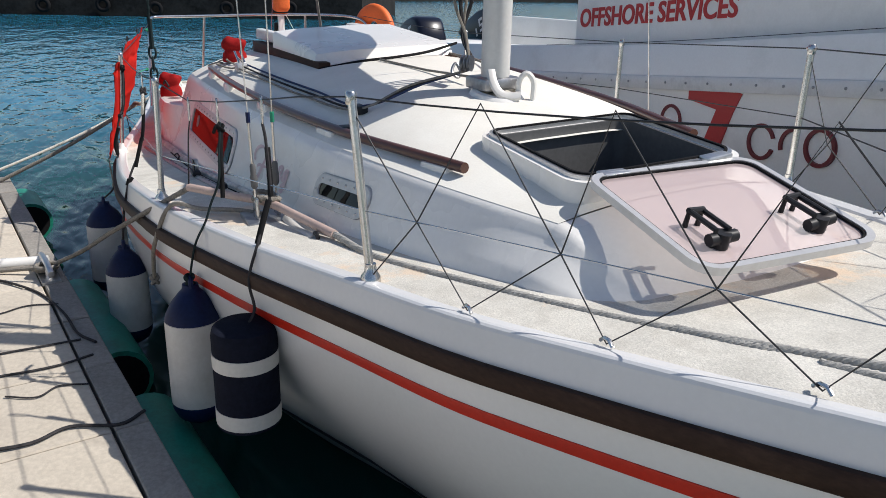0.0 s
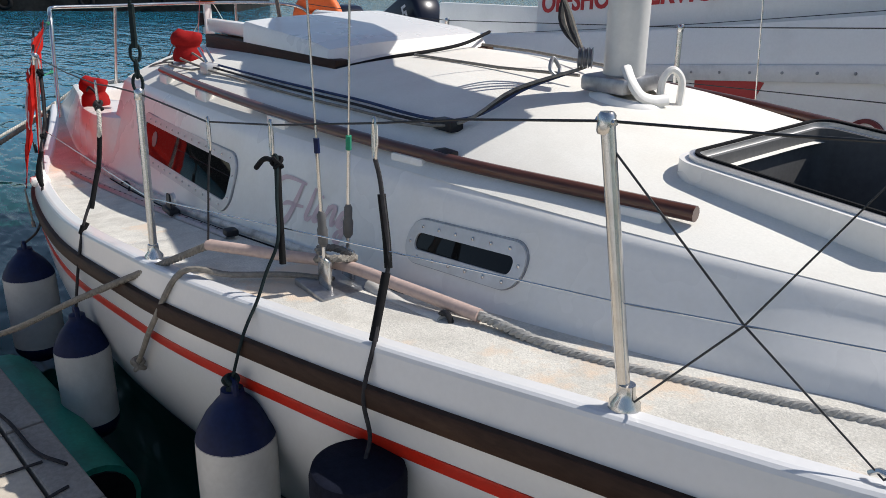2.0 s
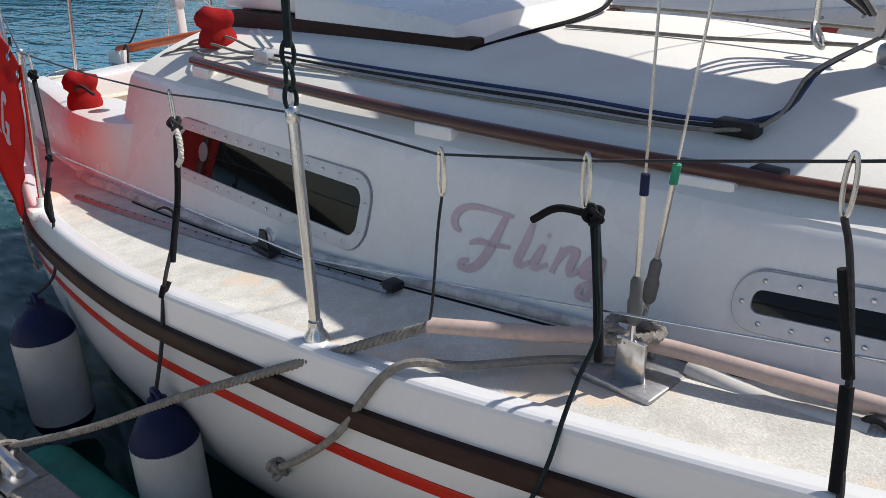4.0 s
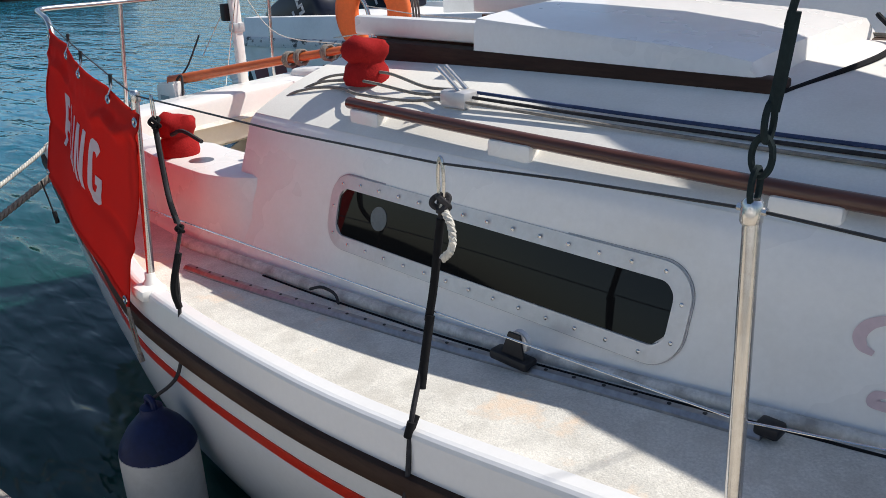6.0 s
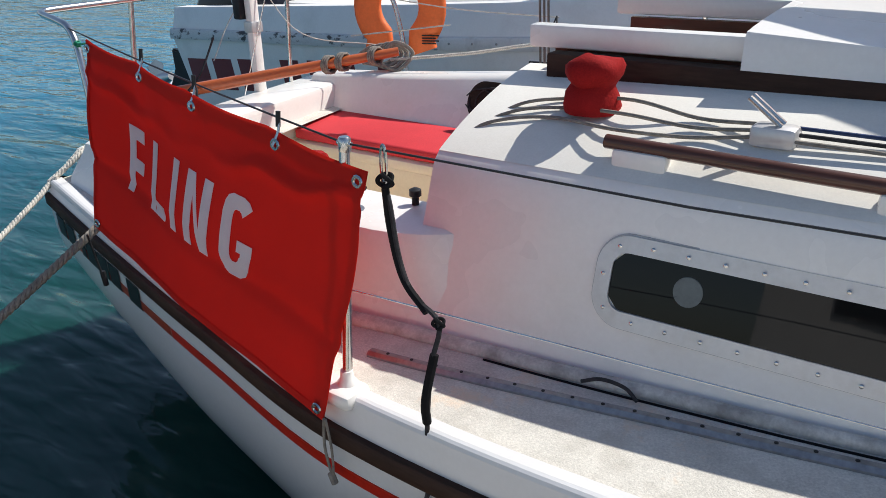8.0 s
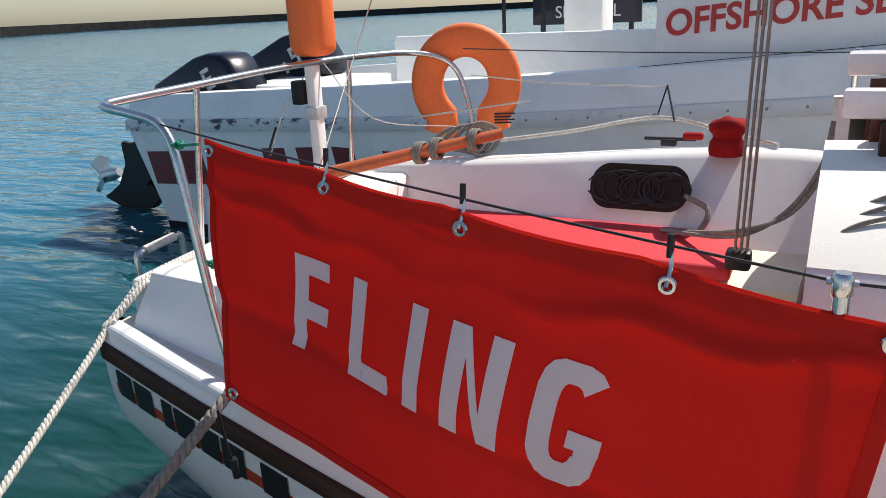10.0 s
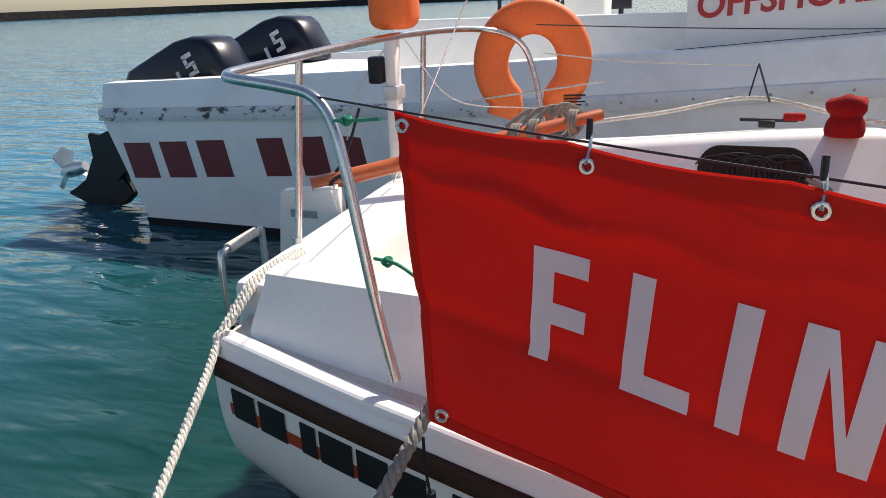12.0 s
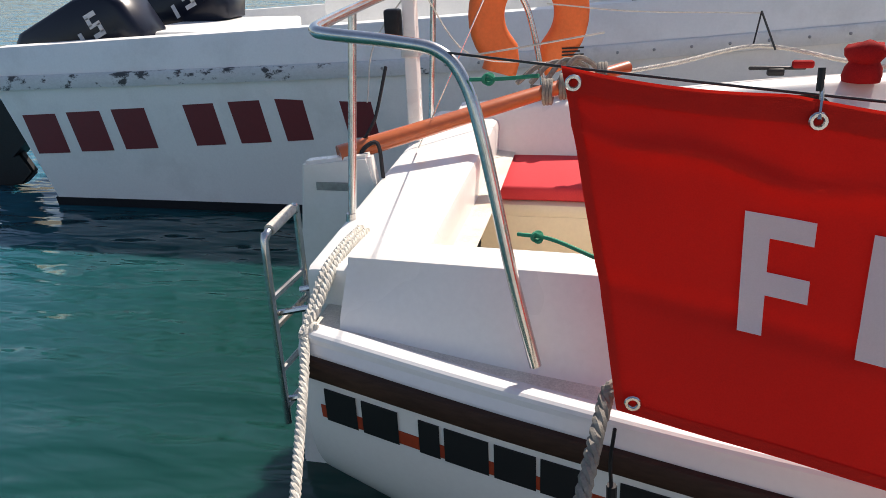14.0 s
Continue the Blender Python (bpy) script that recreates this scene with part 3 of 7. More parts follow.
# cabin: sides leaning in, rounded roof edge, cambered roof with openings for the hatch and the companionway
HX0, HX1, HW = 5.80, 6.30, 0.30
CX0, CX1, CW = 2.30, 3.02, 0.30


def cabin_section(x):
    sy, sz, ey, ez = side_y(x), foot_z(x) - 0.02, edge_y(x), edge_z(x)
    pts = []
    pts.append((sy + 0.030, sz + 0.004))
    pts.append((sy + 0.008, sz + 0.022))
    pts.append((sy - 0.002, sz + 0.05))
    for t in (0.2, 0.4, 0.6, 0.8):
        pts.append((sy - 0.002 + (ey + 0.012 - sy) * t, sz + 0.05 + (ez - 0.03 - sz - 0.05) * t))
    pts.append((ey + 0.010, ez - 0.028))
    pts.append((ey, ez - 0.008))
    pts.append((ey - 0.012, ez + 0.004))
    pts.append((ey - 0.024, roof_z(x, ey - 0.024) + 0.003))
    return pts


xs_c = [2.30 + 0.02 * k for k in range(int((6.40 - 2.30) / 0.02) + 1)]
side_rows_s, side_rows_p = [], []
for x in xs_c:
    sec = cabin_section(x)
    side_rows_s.append([(x, -y, z) for y, z in sec])
    side_rows_p.append([(x, y, z) for y, z in sec])
bm = B()
sheet(bm, side_rows_s)
sheet(bm, side_rows_p)
# the sloping front
last = cabin_section(6.40)
prof = [(6.40, 0.0), (6.46, 0.04), (6.54, 0.25), (6.63, 0.60), (6.72, 0.92), (6.80, 1.0)]
full = [(-y, z) for y, z in last] + [(-edge_y(6.4) + 0.022 + (2 * edge_y(6.4) - 0.044) * k / 10, roof_z(6.4, -edge_y(6.4) + 0.022 + (2 * edge_y(6.4) - 0.044) * k / 10)) for k in range(1, 10)] + [(y, z) for y, z in last[::-1]]
fr = []
for x, t in prof:
    row = []
    for y, z in full:
        yy = y * (1 - 0.22 * t)
        dz = deck_z(x, yy) - 0.012
        row.append((x, yy, z + (dz - z) * t))
    fr.append(row)
sheet(bm, fr)
part("cabin_side", bm, GELCOAT, boat, "white cabin side with a rounded edge")

bm = B()
ny = 44
rows = []
for x in xs_c:
    e = edge_y(x) - 0.020
    rows.append([(x, -e + 2 * e * j / ny, roof_z(x, -e + 2 * e * j / ny) + 0.004) for j in range(ny + 1)])
vs = [[bm.verts.new(p) for p in r] for r in rows]
for a, b in zip(vs[:-1], vs[1:]):
    for k in range(ny):
        c = (a[k].co + b[k + 1].co) / 2
        if (HX0 < c.x < HX1 and abs(c.y) < HW) or (CX0 - 0.1 < c.x < CX1 and abs(c.y) < CW):
            continue
        bm.faces.new((a[k], a[k + 1], b[k + 1], b[k]))
part("cabin_roof", bm, ROOF, boat, "pale non-slip cabin roof")

# inside: joinery and sole, the cabin's dimness put into their dark colour
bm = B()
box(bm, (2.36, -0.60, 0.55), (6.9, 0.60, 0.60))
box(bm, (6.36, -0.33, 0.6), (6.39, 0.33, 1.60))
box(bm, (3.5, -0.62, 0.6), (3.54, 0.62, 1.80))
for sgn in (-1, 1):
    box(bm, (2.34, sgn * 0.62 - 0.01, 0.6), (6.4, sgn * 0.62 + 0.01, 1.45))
part("cabin_interior", bm, INSIDE_SHADE, boat, "joinery inside the cabin, its dimness put into the dark colour")

# ---- cockpit
coam_top = curve_fn([(0.26, 1.447), (1.0, 1.470), (1.7, 1.498), (2.1, 1.505), (2.48, 1.508)])
coam_y = curve_fn([(0.26, 0.810), (1.0, 0.905), (1.6, 1.0), (1.9, 1.038), (2.15, 1.04), (2.30, 1.008), (2.40, 0.95), (2.48, 0.88)])


def coaming(sgn):
    bm = B()
    rows = []
    for k in range(45):
        x = 0.26 + (2.48 - 0.26) * k / 44
        sy, sz, ty, tz = side_y(max(0.28, x)), deck_z(x, side_y(max(0.28, x))) - 0.02, coam_y(x), coam_top(x)
        w = 0.12 if x < 1.45 or sgn > 0 else 0.12 + 0.16 * min(1.0, (x - 1.45) / 0.3)
        low, mid_z, high = sz + 0.05, (sz + 0.05) * 0.5 + (tz - 0.035) * 0.5, tz - 0.035
        y_low, y_mid, y_high = sy - 0.002, sy * 0.5 + (ty + 0.006) * 0.5, ty + 0.006
        rows.append([(x, sgn * (sy + 0.030), sz + 0.004), (x, sgn * (sy + 0.009), sz + 0.022), (x, sgn * y_low, low), (x, sgn * y_mid, mid_z), (x, sgn * y_high, high), (x, sgn * (ty - 0.006), tz - 0.008), (x, sgn * (ty - 0.03), tz),
                     (x, sgn * (ty - w), tz - 0.002), (x, sgn * (ty - w - 0.02), tz - 0.02), (x, sgn * (0.63), 1.20)])
    vs = sheet(bm, rows)
    bm.faces.new(vs[0])
    part("coaming", bm, GELCOAT, boat, "white cockpit coaming")


for s in (-1, 1):
    coaming(s)
for s in (-1, 1):
    bm = B()
    box(bm, (0.42, min(s * 0.28, s * 0.66), 1.14), (2.36, max(s * 0.28, s * 0.66), 1.20), 0.015)
    box(bm, (0.42, min(s * 0.28, s * 0.31), 0.76), (2.36, max(s * 0.28, s * 0.31), 1.15))
    part("cockpit_seat", bm, CREAM, boat, "cream cockpit seat")
bm = B()
box(bm, (0.42, -0.30, 0.72), (2.36, 0.30, 0.77))
part("cockpit_sole", bm, CREAM, boat, "cream cockpit sole")
bm = B()
box(bm, (0.125, -0.80, 1.10), (0.44, 0.82, 1.402), 0.03)
box(bm, (0.175, -0.55, 1.05), (0.24, 0.55, 1.36), 0.02)
part("stern_deck", bm, GELCOAT, boat, "white stern deck")
bm = B()
prism(bm, [(2.315, -0.94, 1.16), (2.315, -0.865, 1.69), (2.315, -0.62, 1.80), (2.315, -0.30, 1.885), (2.315, -0.30, 1.16)], (0.04, 0, 0))
part("cabin_bulkhead", bm, GELCOAT, boat, "white bulkhead beside the companionway")
bm = B()
prism(bm, [(2.315, 0.94, 1.16), (2.315, 0.865, 1.69), (2.315, 0.62, 1.80), (2.315, 0.30, 1.885), (2.315, 0.30, 1.16)], (0.04, 0, 0))
part("cabin_bulkhead", bm, GELCOAT, boat, "white bulkhead beside the companionway")

# ---- sliding hatch: rails, garage, wooden runners
for s in (-1, 1):
    bm = B()
    box(bm, (2.33, s * 0.345 - 0.030, 1.955), (3.10, s * 0.345 + 0.030, 2.028), 0.012)
    part("hatch_rail", bm, GELCOAT, boat, "white sliding hatch rail")
    bm = B()
    box(bm, (2.42, s * 0.385 - 0.035, 1.865), (4.055, s * 0.385 + 0.035, 1.948 if s < 0 else 1.93), 0.008)
    for v in bm.verts:
        v.co.z -= max(0.0, v.co.x - 3.0) * 0.012
    part("hatch_runner", bm, STRAKE, boat, "dark wooden runner beside the hatch")
bm = B()
rows = []
for k in range(13):
    t = k / 12
    x = 3.02 + 0.95 * t
    drop = 0.0 if t < 0.86 else (t - 0.86) / 0.14 * 0.012
    row = []
    for j in range(13):
        y = -0.40 + 0.80 * j / 12
        row.append((x, y, 2.068 - 0.025 * (y / 0.40) ** 2 - drop - 0.06 * t))
    row = [(x, -0.420, 1.885)] + [(x, -0.412, 2.025 - drop - 0.06 * t)] + row + [(x, 0.412, 2.025 - drop - 0.06 * t), (x, 0.420, 1.885)]
    rows.append(row)
vs = sheet(bm, rows)
bm.faces.new(vs[0])
front = [bm.verts.new((p.co.x + 0.05, p.co.y, min(p.co.z, 1.90))) for p in vs[-1]]
for k in range(len(front) - 1):
    if (front[k].co - front[k + 1].co).length > 1e-6:
        bm.faces.new((vs[-1][k], vs[-1][k + 1], front[k + 1], front[k]))
part("hatch_garage", bm, GELCOAT, boat, "white moulded sliding hatch hood", smooth=35)
bm = B()
for y0 in (0.30, -0.32):
    bm = B()
    box(bm, (2.40, y0, 1.30), (3.02, y0 + 0.02, 1.95))
    part("companionway_trim", bm, VARNISH, boat, "dark wooden companionway lining")

# ---- rounded moulding along the foot of the cabin
for s in (-1, 1):
    bm = B()
    tube(bm, [(x, s * (side_y(x) + 0.026), deck_z(x, side_y(x) + 0.026) + 0.008) for x in np.linspace(2.0, 5.4, 60)], 0.026, 10, smooth=False, r_end=0.012)
    part("foot_moulding", bm, DIRTY, boat, "rounded grimy moulding along the foot of the cabin")
    # black tube paints in the shadow and deck dirt along the moulding
    bm = B()
    tube(bm, [(x, s * (side_y(x) + 0.056), deck_z(x, side_y(x) + 0.056) + 0.001) for x in np.linspace(2.6, 5.3, 60)], 0.0038, 6, smooth=False)
    part("sealant_line", bm, RUBBER, boat, "dark line beside the moulding, standing for shadow and deck dirt")

# ---- handrails
hand_y = curve_fn([(2.80, 0.786), (3.4, 0.802), (4.2, 0.774), (5.15, 0.667), (5.94, 0.49)])
hand_z = curve_fn([(2.80, 1.797), (3.4, 1.790), (4.2, 1.776), (5.15, 1.764), (5.94, 1.760)])
for s in (-1, 1):
    bm = B()
    pts = [(x, s * hand_y(x), hand_z(x)) for x in np.linspace(2.80, 5.94, 40)]
    tube(bm, pts, 0.019, 10, smooth=False, flat=1.0)
    rail = part("handrail", bm, VARNISH, boat, "dark varnished wooden handrail")
    for x in (2.90, 3.52, 4.28, 5.05, 5.80):
        bm = B()
        d = Vector((0.1, s * (hand_y(min(5.94, x + 0.05)) - hand_y(x - 0.05)), 0)).normalized()
        ang = math.atan2(d.y, d.x)
        z = roof_z(x, hand_y(x))
        box(bm, (-0.075, -0.024, -0.03), (0.075, 0.024, hand_z(x) - z - 0.010), 0.012, Matrix.Translation((x, s * hand_y(x), z)) @ Matrix.Rotation(ang, 4, "Z"))
        part("rail_foot", bm, GELCOAT, rail, "white moulded rail foot")


# ---- cabin windows on both sides
def cabin_window(x0, x1, z0, z1, sgn, lens, name, label):
    """Rounded window: a riveted frame and a dark pane that follow the cabin side."""
    xc, zc, w, h = (x0 + x1) / 2, (z0 + z1) / 2, x1 - x0, z1 - z0

    def to_world(u, v, t):
        x, z = xc + u, zc + v + (tilt * u)
        sz, ez = foot_z(x) + 0.03, edge_z(x) - 0.03
        f = (z - sz) / (ez - sz)
        y = side_y(x) - 0.002 + (edge_y(x) + 0.012 - side_y(x)) * f
        return Vector((x, sgn * (y + t), z))

    tilt = lens
    rim = 0.042 if w > 0.6 else 0.036
    bm = B()
    r = h * 0.36 if w > 0.6 else h * 0.46
    ring_slab(bm, rounded_loop(w, h, r, 10), rounded_loop(w - 2 * rim, h - 2 * rim, max(0.012, r - rim), 10), to_world, -0.01, 0.009)
    frame_ob = part(name, bm, ALU_WHITE, boat, label)
    bm = B()
    ring_slab(bm, rounded_loop(w + 0.007, h + 0.007, r + 0.003, 10), rounded_loop(w - 0.01, h - 0.01, r - 0.005, 10), to_world, -0.01, 0.004)
    part("gasket", bm, NICKEL, frame_ob, "thin dark gasket")
    bm = B()
    k = 30
    outl = rounded_loop(w - 2 * rim + 0.01, h - 2 * rim + 0.01, max(0.014, r - rim), 10)
    wi, hi_ = w - 2 * rim + 0.01, h - 2 * rim + 0.01
    ri = max(0.014, r - rim)
    rows = []
    for q in range(k + 1):
        u = -wi / 2 + wi * q / k
        over = max(0.0, abs(u) - (wi / 2 - ri))
        hv = hi_ / 2 - ri + math.sqrt(max(0.0, ri * ri - over * over))
        rows.append([to_world(u, -hv + 2 * hv * j / 6, 0.003) for j in range(7)])
    sheet(bm, rows)
    part("pane", bm, SMOKED, frame_ob, "smoked dark window pane")
    if w > 0.6:
        bm = B()
        plate(bm, [(-0.31 * w + 0.036 * math.cos(a), 0.012 + 0.036 * math.sin(a)) for a in np.linspace(0, 2 * math.pi, 24, endpoint=False)], to_world, 0.003, 0.005)
        part("vent_disc", bm, DISC, frame_ob, "round translucent grey vent disc in the pane")
    loop = rounded_loop(w - rim, h - rim, r - rim / 2, 8)
    length = [0.0]
    for a, b in zip(loop, loop[1:] + loop[:1]):
        length.append(length[-1] + math.hypot(b[0] - a[0], b[1] - a[1]))
    n = int(length[-1] / (0.085 if w > 0.6 else 0.062))
    ux = 0
    for q in range(n):
        goal = length[-1] * q / n
        i = max(j for j in range(len(loop)) if length[j] <= goal + 1e-9)
        a, b = loop[i], loop[(i + 1) % len(loop)]
        f = (goal - length[i]) / max(1e-9, length[i + 1] - length[i])
        p = to_world(a[0] + (b[0] - a[0]) * f, a[1] + (b[1] - a[1]) * f, 0.009)
        bm = B()
        lathe(bm, [(0.0055, -0.002), (0.0055, 0.0008), (0.0035, 0.002)], p, (0, sgn, 0.2), 8)
        part("screw", bm, STEEL, frame_ob)


for s in (-1, 1):
    cabin_window(2.862, 4.118, 1.370, 1.600, s, -0.003, "window_frame", "long riveted satin window frame")
    cabin_window(5.200, 5.628, 1.503, 1.622, s, 0.055, "window_frame", "short rounded riveted window frame")

# ---- mast and boom
bm = B()
lathe(bm, [(0.072, 0), (0.072, 9.4), (0.045, 9.6)], (5.25, 0, 1.93), (-0.012, 0, 1), 28, 0.80)
part("mast", bm, MAST_WHITE, boat, "pale painted mast")
bm = B()
rows = []
for t, r, z in ((0, 0.125, 1.870), (0, 0.118, 1.895), (0, 0.108, 1.912), (0, 0.09, 1.918)):
    rows.append([(5.27 + math.cos(a) * r * 1.15, math.sin(a) * r, z + 0.0 - 0.02 * max(0, math.cos(a))) for a in np.linspace(0, 2 * math.pi, 29)])
sheet(bm, rows)
part("mast_step_pad", bm, GELCOAT, boat, "white raised mast step pad")
bm = B()
box(bm, (5.145, -0.092, 1.915), (5.335, 0.080, 1.968), 0.014)
part("mast_step", bm, NICKEL, boat, "grey mast step casting")

# ---- foredeck hatch: coaming and the open lid
def hatch_pt(u, v, t):
    return Vector((6.04 + u, v, 1.775 - 0.075 * u + t))


bm = B()
ring_slab(bm, rounded_loop(0.64, 0.68, 0.08, 6), rounded_loop(0.53, 0.57, 0.05, 6), hatch_pt, -0.10, 0.035)
hc = part("hatch_coaming", bm, GELCOAT, boat, "white raised hatch coaming")
bm = B()
ring_slab(bm, rounded_loop(0.535, 0.575, 0.05, 6), rounded_loop(0.515, 0.555, 0.045, 6), hatch_pt, -0.24, 0.036)
part("hatch_liner", bm, DARK_LINER, hc, "dark grey liner inside the hatch")
bm = B()
ring_slab(bm, rounded_loop(0.60, 0.64, 0.07, 6), rounded_loop(0.55, 0.59, 0.055, 6), hatch_pt, 0.033, 0.048)
part("hatch_frame", bm, ALU, hc, "satin metal hatch frame")
bm = B()
ring_slab(bm, rounded_loop(0.575, 0.615, 0.06, 6), rounded_loop(0.558, 0.598, 0.055, 6), hatch_pt, 0.047, 0.054)
part("hatch_seal", bm, RUBBER, hc, "black rubber seal")


def lid_pt(u, v, t):
    d = Vector((0.97, -0.03, -0.215)).normalized()
    w = Vector((0.03, 1, -0.03)).normalized()
    return Vector((6.625, -0.012, 1.735)) + d * u + w * v + d.cross(w).normalized() * t


bm = B()
ring_slab(bm, rounded_loop(0.545, 0.625, 0.07, 6), rounded_loop(0.505, 0.585, 0.055, 6), lid_pt, -0.008, 0.014)
lid = part("hatch_lid", bm, ALU_WHITE, boat, "open hatch lid with a satin metal frame")
bm = B()
ring_slab(bm, rounded_loop(0.506, 0.586, 0.055, 6), rounded_loop(0.492, 0.572, 0.05, 6), lid_pt, -0.006, 0.011)
part("lid_seal", bm, RUBBER, lid, "black rubber lid seal")
bm = B()
plate(bm, rounded_loop(0.50, 0.58, 0.05, 6), lid_pt, -0.004, 0.004)
part("lid_pane", bm, PINK_ACRYLIC, lid, "pinkish translucent acrylic pane")
for v in (-0.17, 0.17):
    bm = B()
    for q in (-0.030, 0.012):
        tube(bm, [lid_pt(0.06, v + q, 0.006), lid_pt(0.06, v + q, 0.055), lid_pt(0.165, v + q, 0.055), lid_pt(0.165, v + q, 0.006)], 0.008, 8, smooth=False)
    tube(bm, [lid_pt(0.06, v - 0.034, 0.055), lid_pt(0.06, v + 0.016, 0.055)], 0.010, 8, smooth=False)
    handle = part("lid_handle", bm, BLACK, lid, "black plastic hatch handle")
    bm = B()
    tube(bm, [lid_pt(0.17, v - 0.05, 0.030), lid_pt(0.17, v + 0.035, 0.038)], 0.017, 10, smooth=False)
    tube(bm, [lid_pt(0.17, v - 0.008, 0.004), lid_pt(0.17, v - 0.008, 0.050)], 0.022, 10, smooth=False)
    part("handle_knob", bm, BLACK, handle)
for v in (-0.2, 0.2):
    bm = B()
    box(bm, (6.325, v - 0.05, 1.79), (6.375, v + 0.05, 1.815), 0.006)
    part("hatch_hinge", bm, ALU, hc, "metal hatch hinge")

# ---- stanchions and lifelines
ST = {"A": ((6.128, -0.893, 1.492), (6.045, -0.918, 2.035)), "B": ((4.425, -1.311, 1.352), (4.384, -1.289, 1.908)), "C": ((2.364, -1.368, 1.20), (2.362, -1.312, 1.863)),
      "P": ((6.04, 0.93, 1.49), (6.02, 0.96, 2.035)), "Q": ((4.42, 1.31, 1.352), (4.40, 1.33, 1.908)), "R": ((2.36, 1.37, 1.20), (2.36, 1.34, 1.85)), "N": ((7.55, -0.30, 1.62), (7.55, -0.33, 2.15)), "M": ((7.55, 0.30, 1.62), (7.55, 0.33, 2.15))}
for key, (a, b) in ST.items():
    bm = B()
    tube(bm, [a, b], 0.0135, 12, smooth=False)
    stn = part("stanchion", bm, STEEL, boat, "polished steel stanchion")
    bm = B()
    lathe(bm, [(0.032, -0.006), (0.030, 0.012), (0.019, 0.026), (0.017, 0.05)], a, (0, 0, 1), 14)
    part("stanchion_base", bm, STEEL if key in "ABPQ" else GELCOAT, stn)
    bm = B()
    lathe(bm, [(0.0145, -0.034), (0.0165, -0.03), (0.0165, -0.002), (0.012, 0.004)], b, (0, 0, 1), 14)
    tube(bm, [Vector(b) + Vector((0.022, 0, -0.012)), Vector(b) + Vector((-0.022, 0, -0.012))], 0.006, 8, smooth=False)
    part("stanchion_cap", bm, STEEL, stn)


def lerp(a, b, t):
    return tuple(p + (q - p) * t for p, q in zip(a, b))


def sag(a, b, d, n=6):
    return [tuple(Vector(lerp(a, b, k / n)) - Vector((0, 0, d * 4 * (k / n) * (1 - k / n)))) for k in range(n + 1)]


def wire(name, pts, r, material, label, smooth=False, sides=6):
    bm = B()
    tube(bm, pts, r, sides, smooth=smooth)
    return part(name, bm, material, boat, label)


def cap(key):
    p = Vector(ST[key][1])
    return (p.x, p.y, p.z - 0.012)


def waist(key, f=0.5):
    return lerp(*ST[key], f)


PUSH_S = (0.56, -0.945, 1.985)
LINE_CB = [(3.194, -1.303, 1.846), (3.735, -1.296, 1.857), (4.055, -1.293, 1.880)]
LINE_BA = [(4.583, -1.245, 1.876), (4.768, -1.203, 1.856), (5.089, -1.131, 1.889), (5.464, -1.048, 1.943), (5.735, -0.987, 1.986)]
top_s = sag(PUSH_S, cap("C"), 0.01) + LINE_CB + [cap("B")] + LINE_BA + [cap("A")] + sag(cap("A"), cap("N"), 0.02)[1:]
wire("lifeline", top_s, 0.0028, WIRE, "dark upper lifeline wire")
low_s = [waist("C", 0.42), waist("B", 0.37), waist("A", 0.38), waist("N", 0.3)]
wire("lifeline", low_s, 0.0020, STEEL, "thin steel lower lifeline wire")
PUSH_P = (0.56, 1.10, 1.93)
wire("lifeline", sag(PUSH_P, cap("R"), 0.01) + [cap("Q"), cap("P"), cap("M")], 0.0028, WIRE, "dark upper lifeline wire")
wire("lifeline", [waist("R"), waist("Q"), waist("P"), waist("M", 0.3)], 0.0025, WIRE, "thin lower lifeline wire")

# the zigzag cord of the bow netting, starboard and port
for s in (-1, 1):
    a_top, n_top = (cap("A"), cap("N")) if s < 0 else (cap("P"), cap("M"))
    a_low, n_low = (waist("A", 0.38), waist("N", 0.3)) if s < 0 else (waist("P", 0.38), waist("M", 0.3))
    feet = [(6.545, 0.783, 1.538), (6.90, 0.615, 1.57), (7.29, 0.405, 1.605), (7.62, 0.22, 1.632)]
    tops = [lerp(a_top, n_top, t) for t in (0.30, 0.53, 0.80)]
    feet = [(x, s * y, z) for x, y, z in feet]
    chain1 = [tuple(Vector(a_top) - Vector((0, 0, 0.03))), lerp(a_low, n_low, 0.14), feet[0], lerp(a_low, n_low, 0.44), tops[1], lerp(a_low, n_low, 0.68), feet[2], lerp(a_low, n_low, 0.9), n_top]
    chain2 = [tuple(Vector(a_top) * 0 + Vector(ST["A" if s < 0 else "P"][0]) + Vector((0.02, 0, 0.02))), lerp(a_low, n_low, 0.14), tops[0], lerp(a_low, n_low, 0.44), feet[1], lerp(a_low, n_low, 0.68), tops[2], feet[3]]
    wire("netting_cord", chain1, 0.0022, WIRE, "thin zigzag netting cord")
    wire("netting_cord", chain2, 0.0022, WIRE, "thin zigzag netting cord")
    for f in feet:
        bm = B()
        tube(bm, [Vector(f) + Vector((-0.022, 0, 0)), Vector(f) + Vector((-0.008, 0, 0.012)), Vector(f) + Vector((0.008, 0, 0.012)), Vector(f) + Vector((0.022, 0, 0))], 0.005, 6, smooth=False)
        part("deck_eye", bm, STEEL, boat, "small steel deck eye")

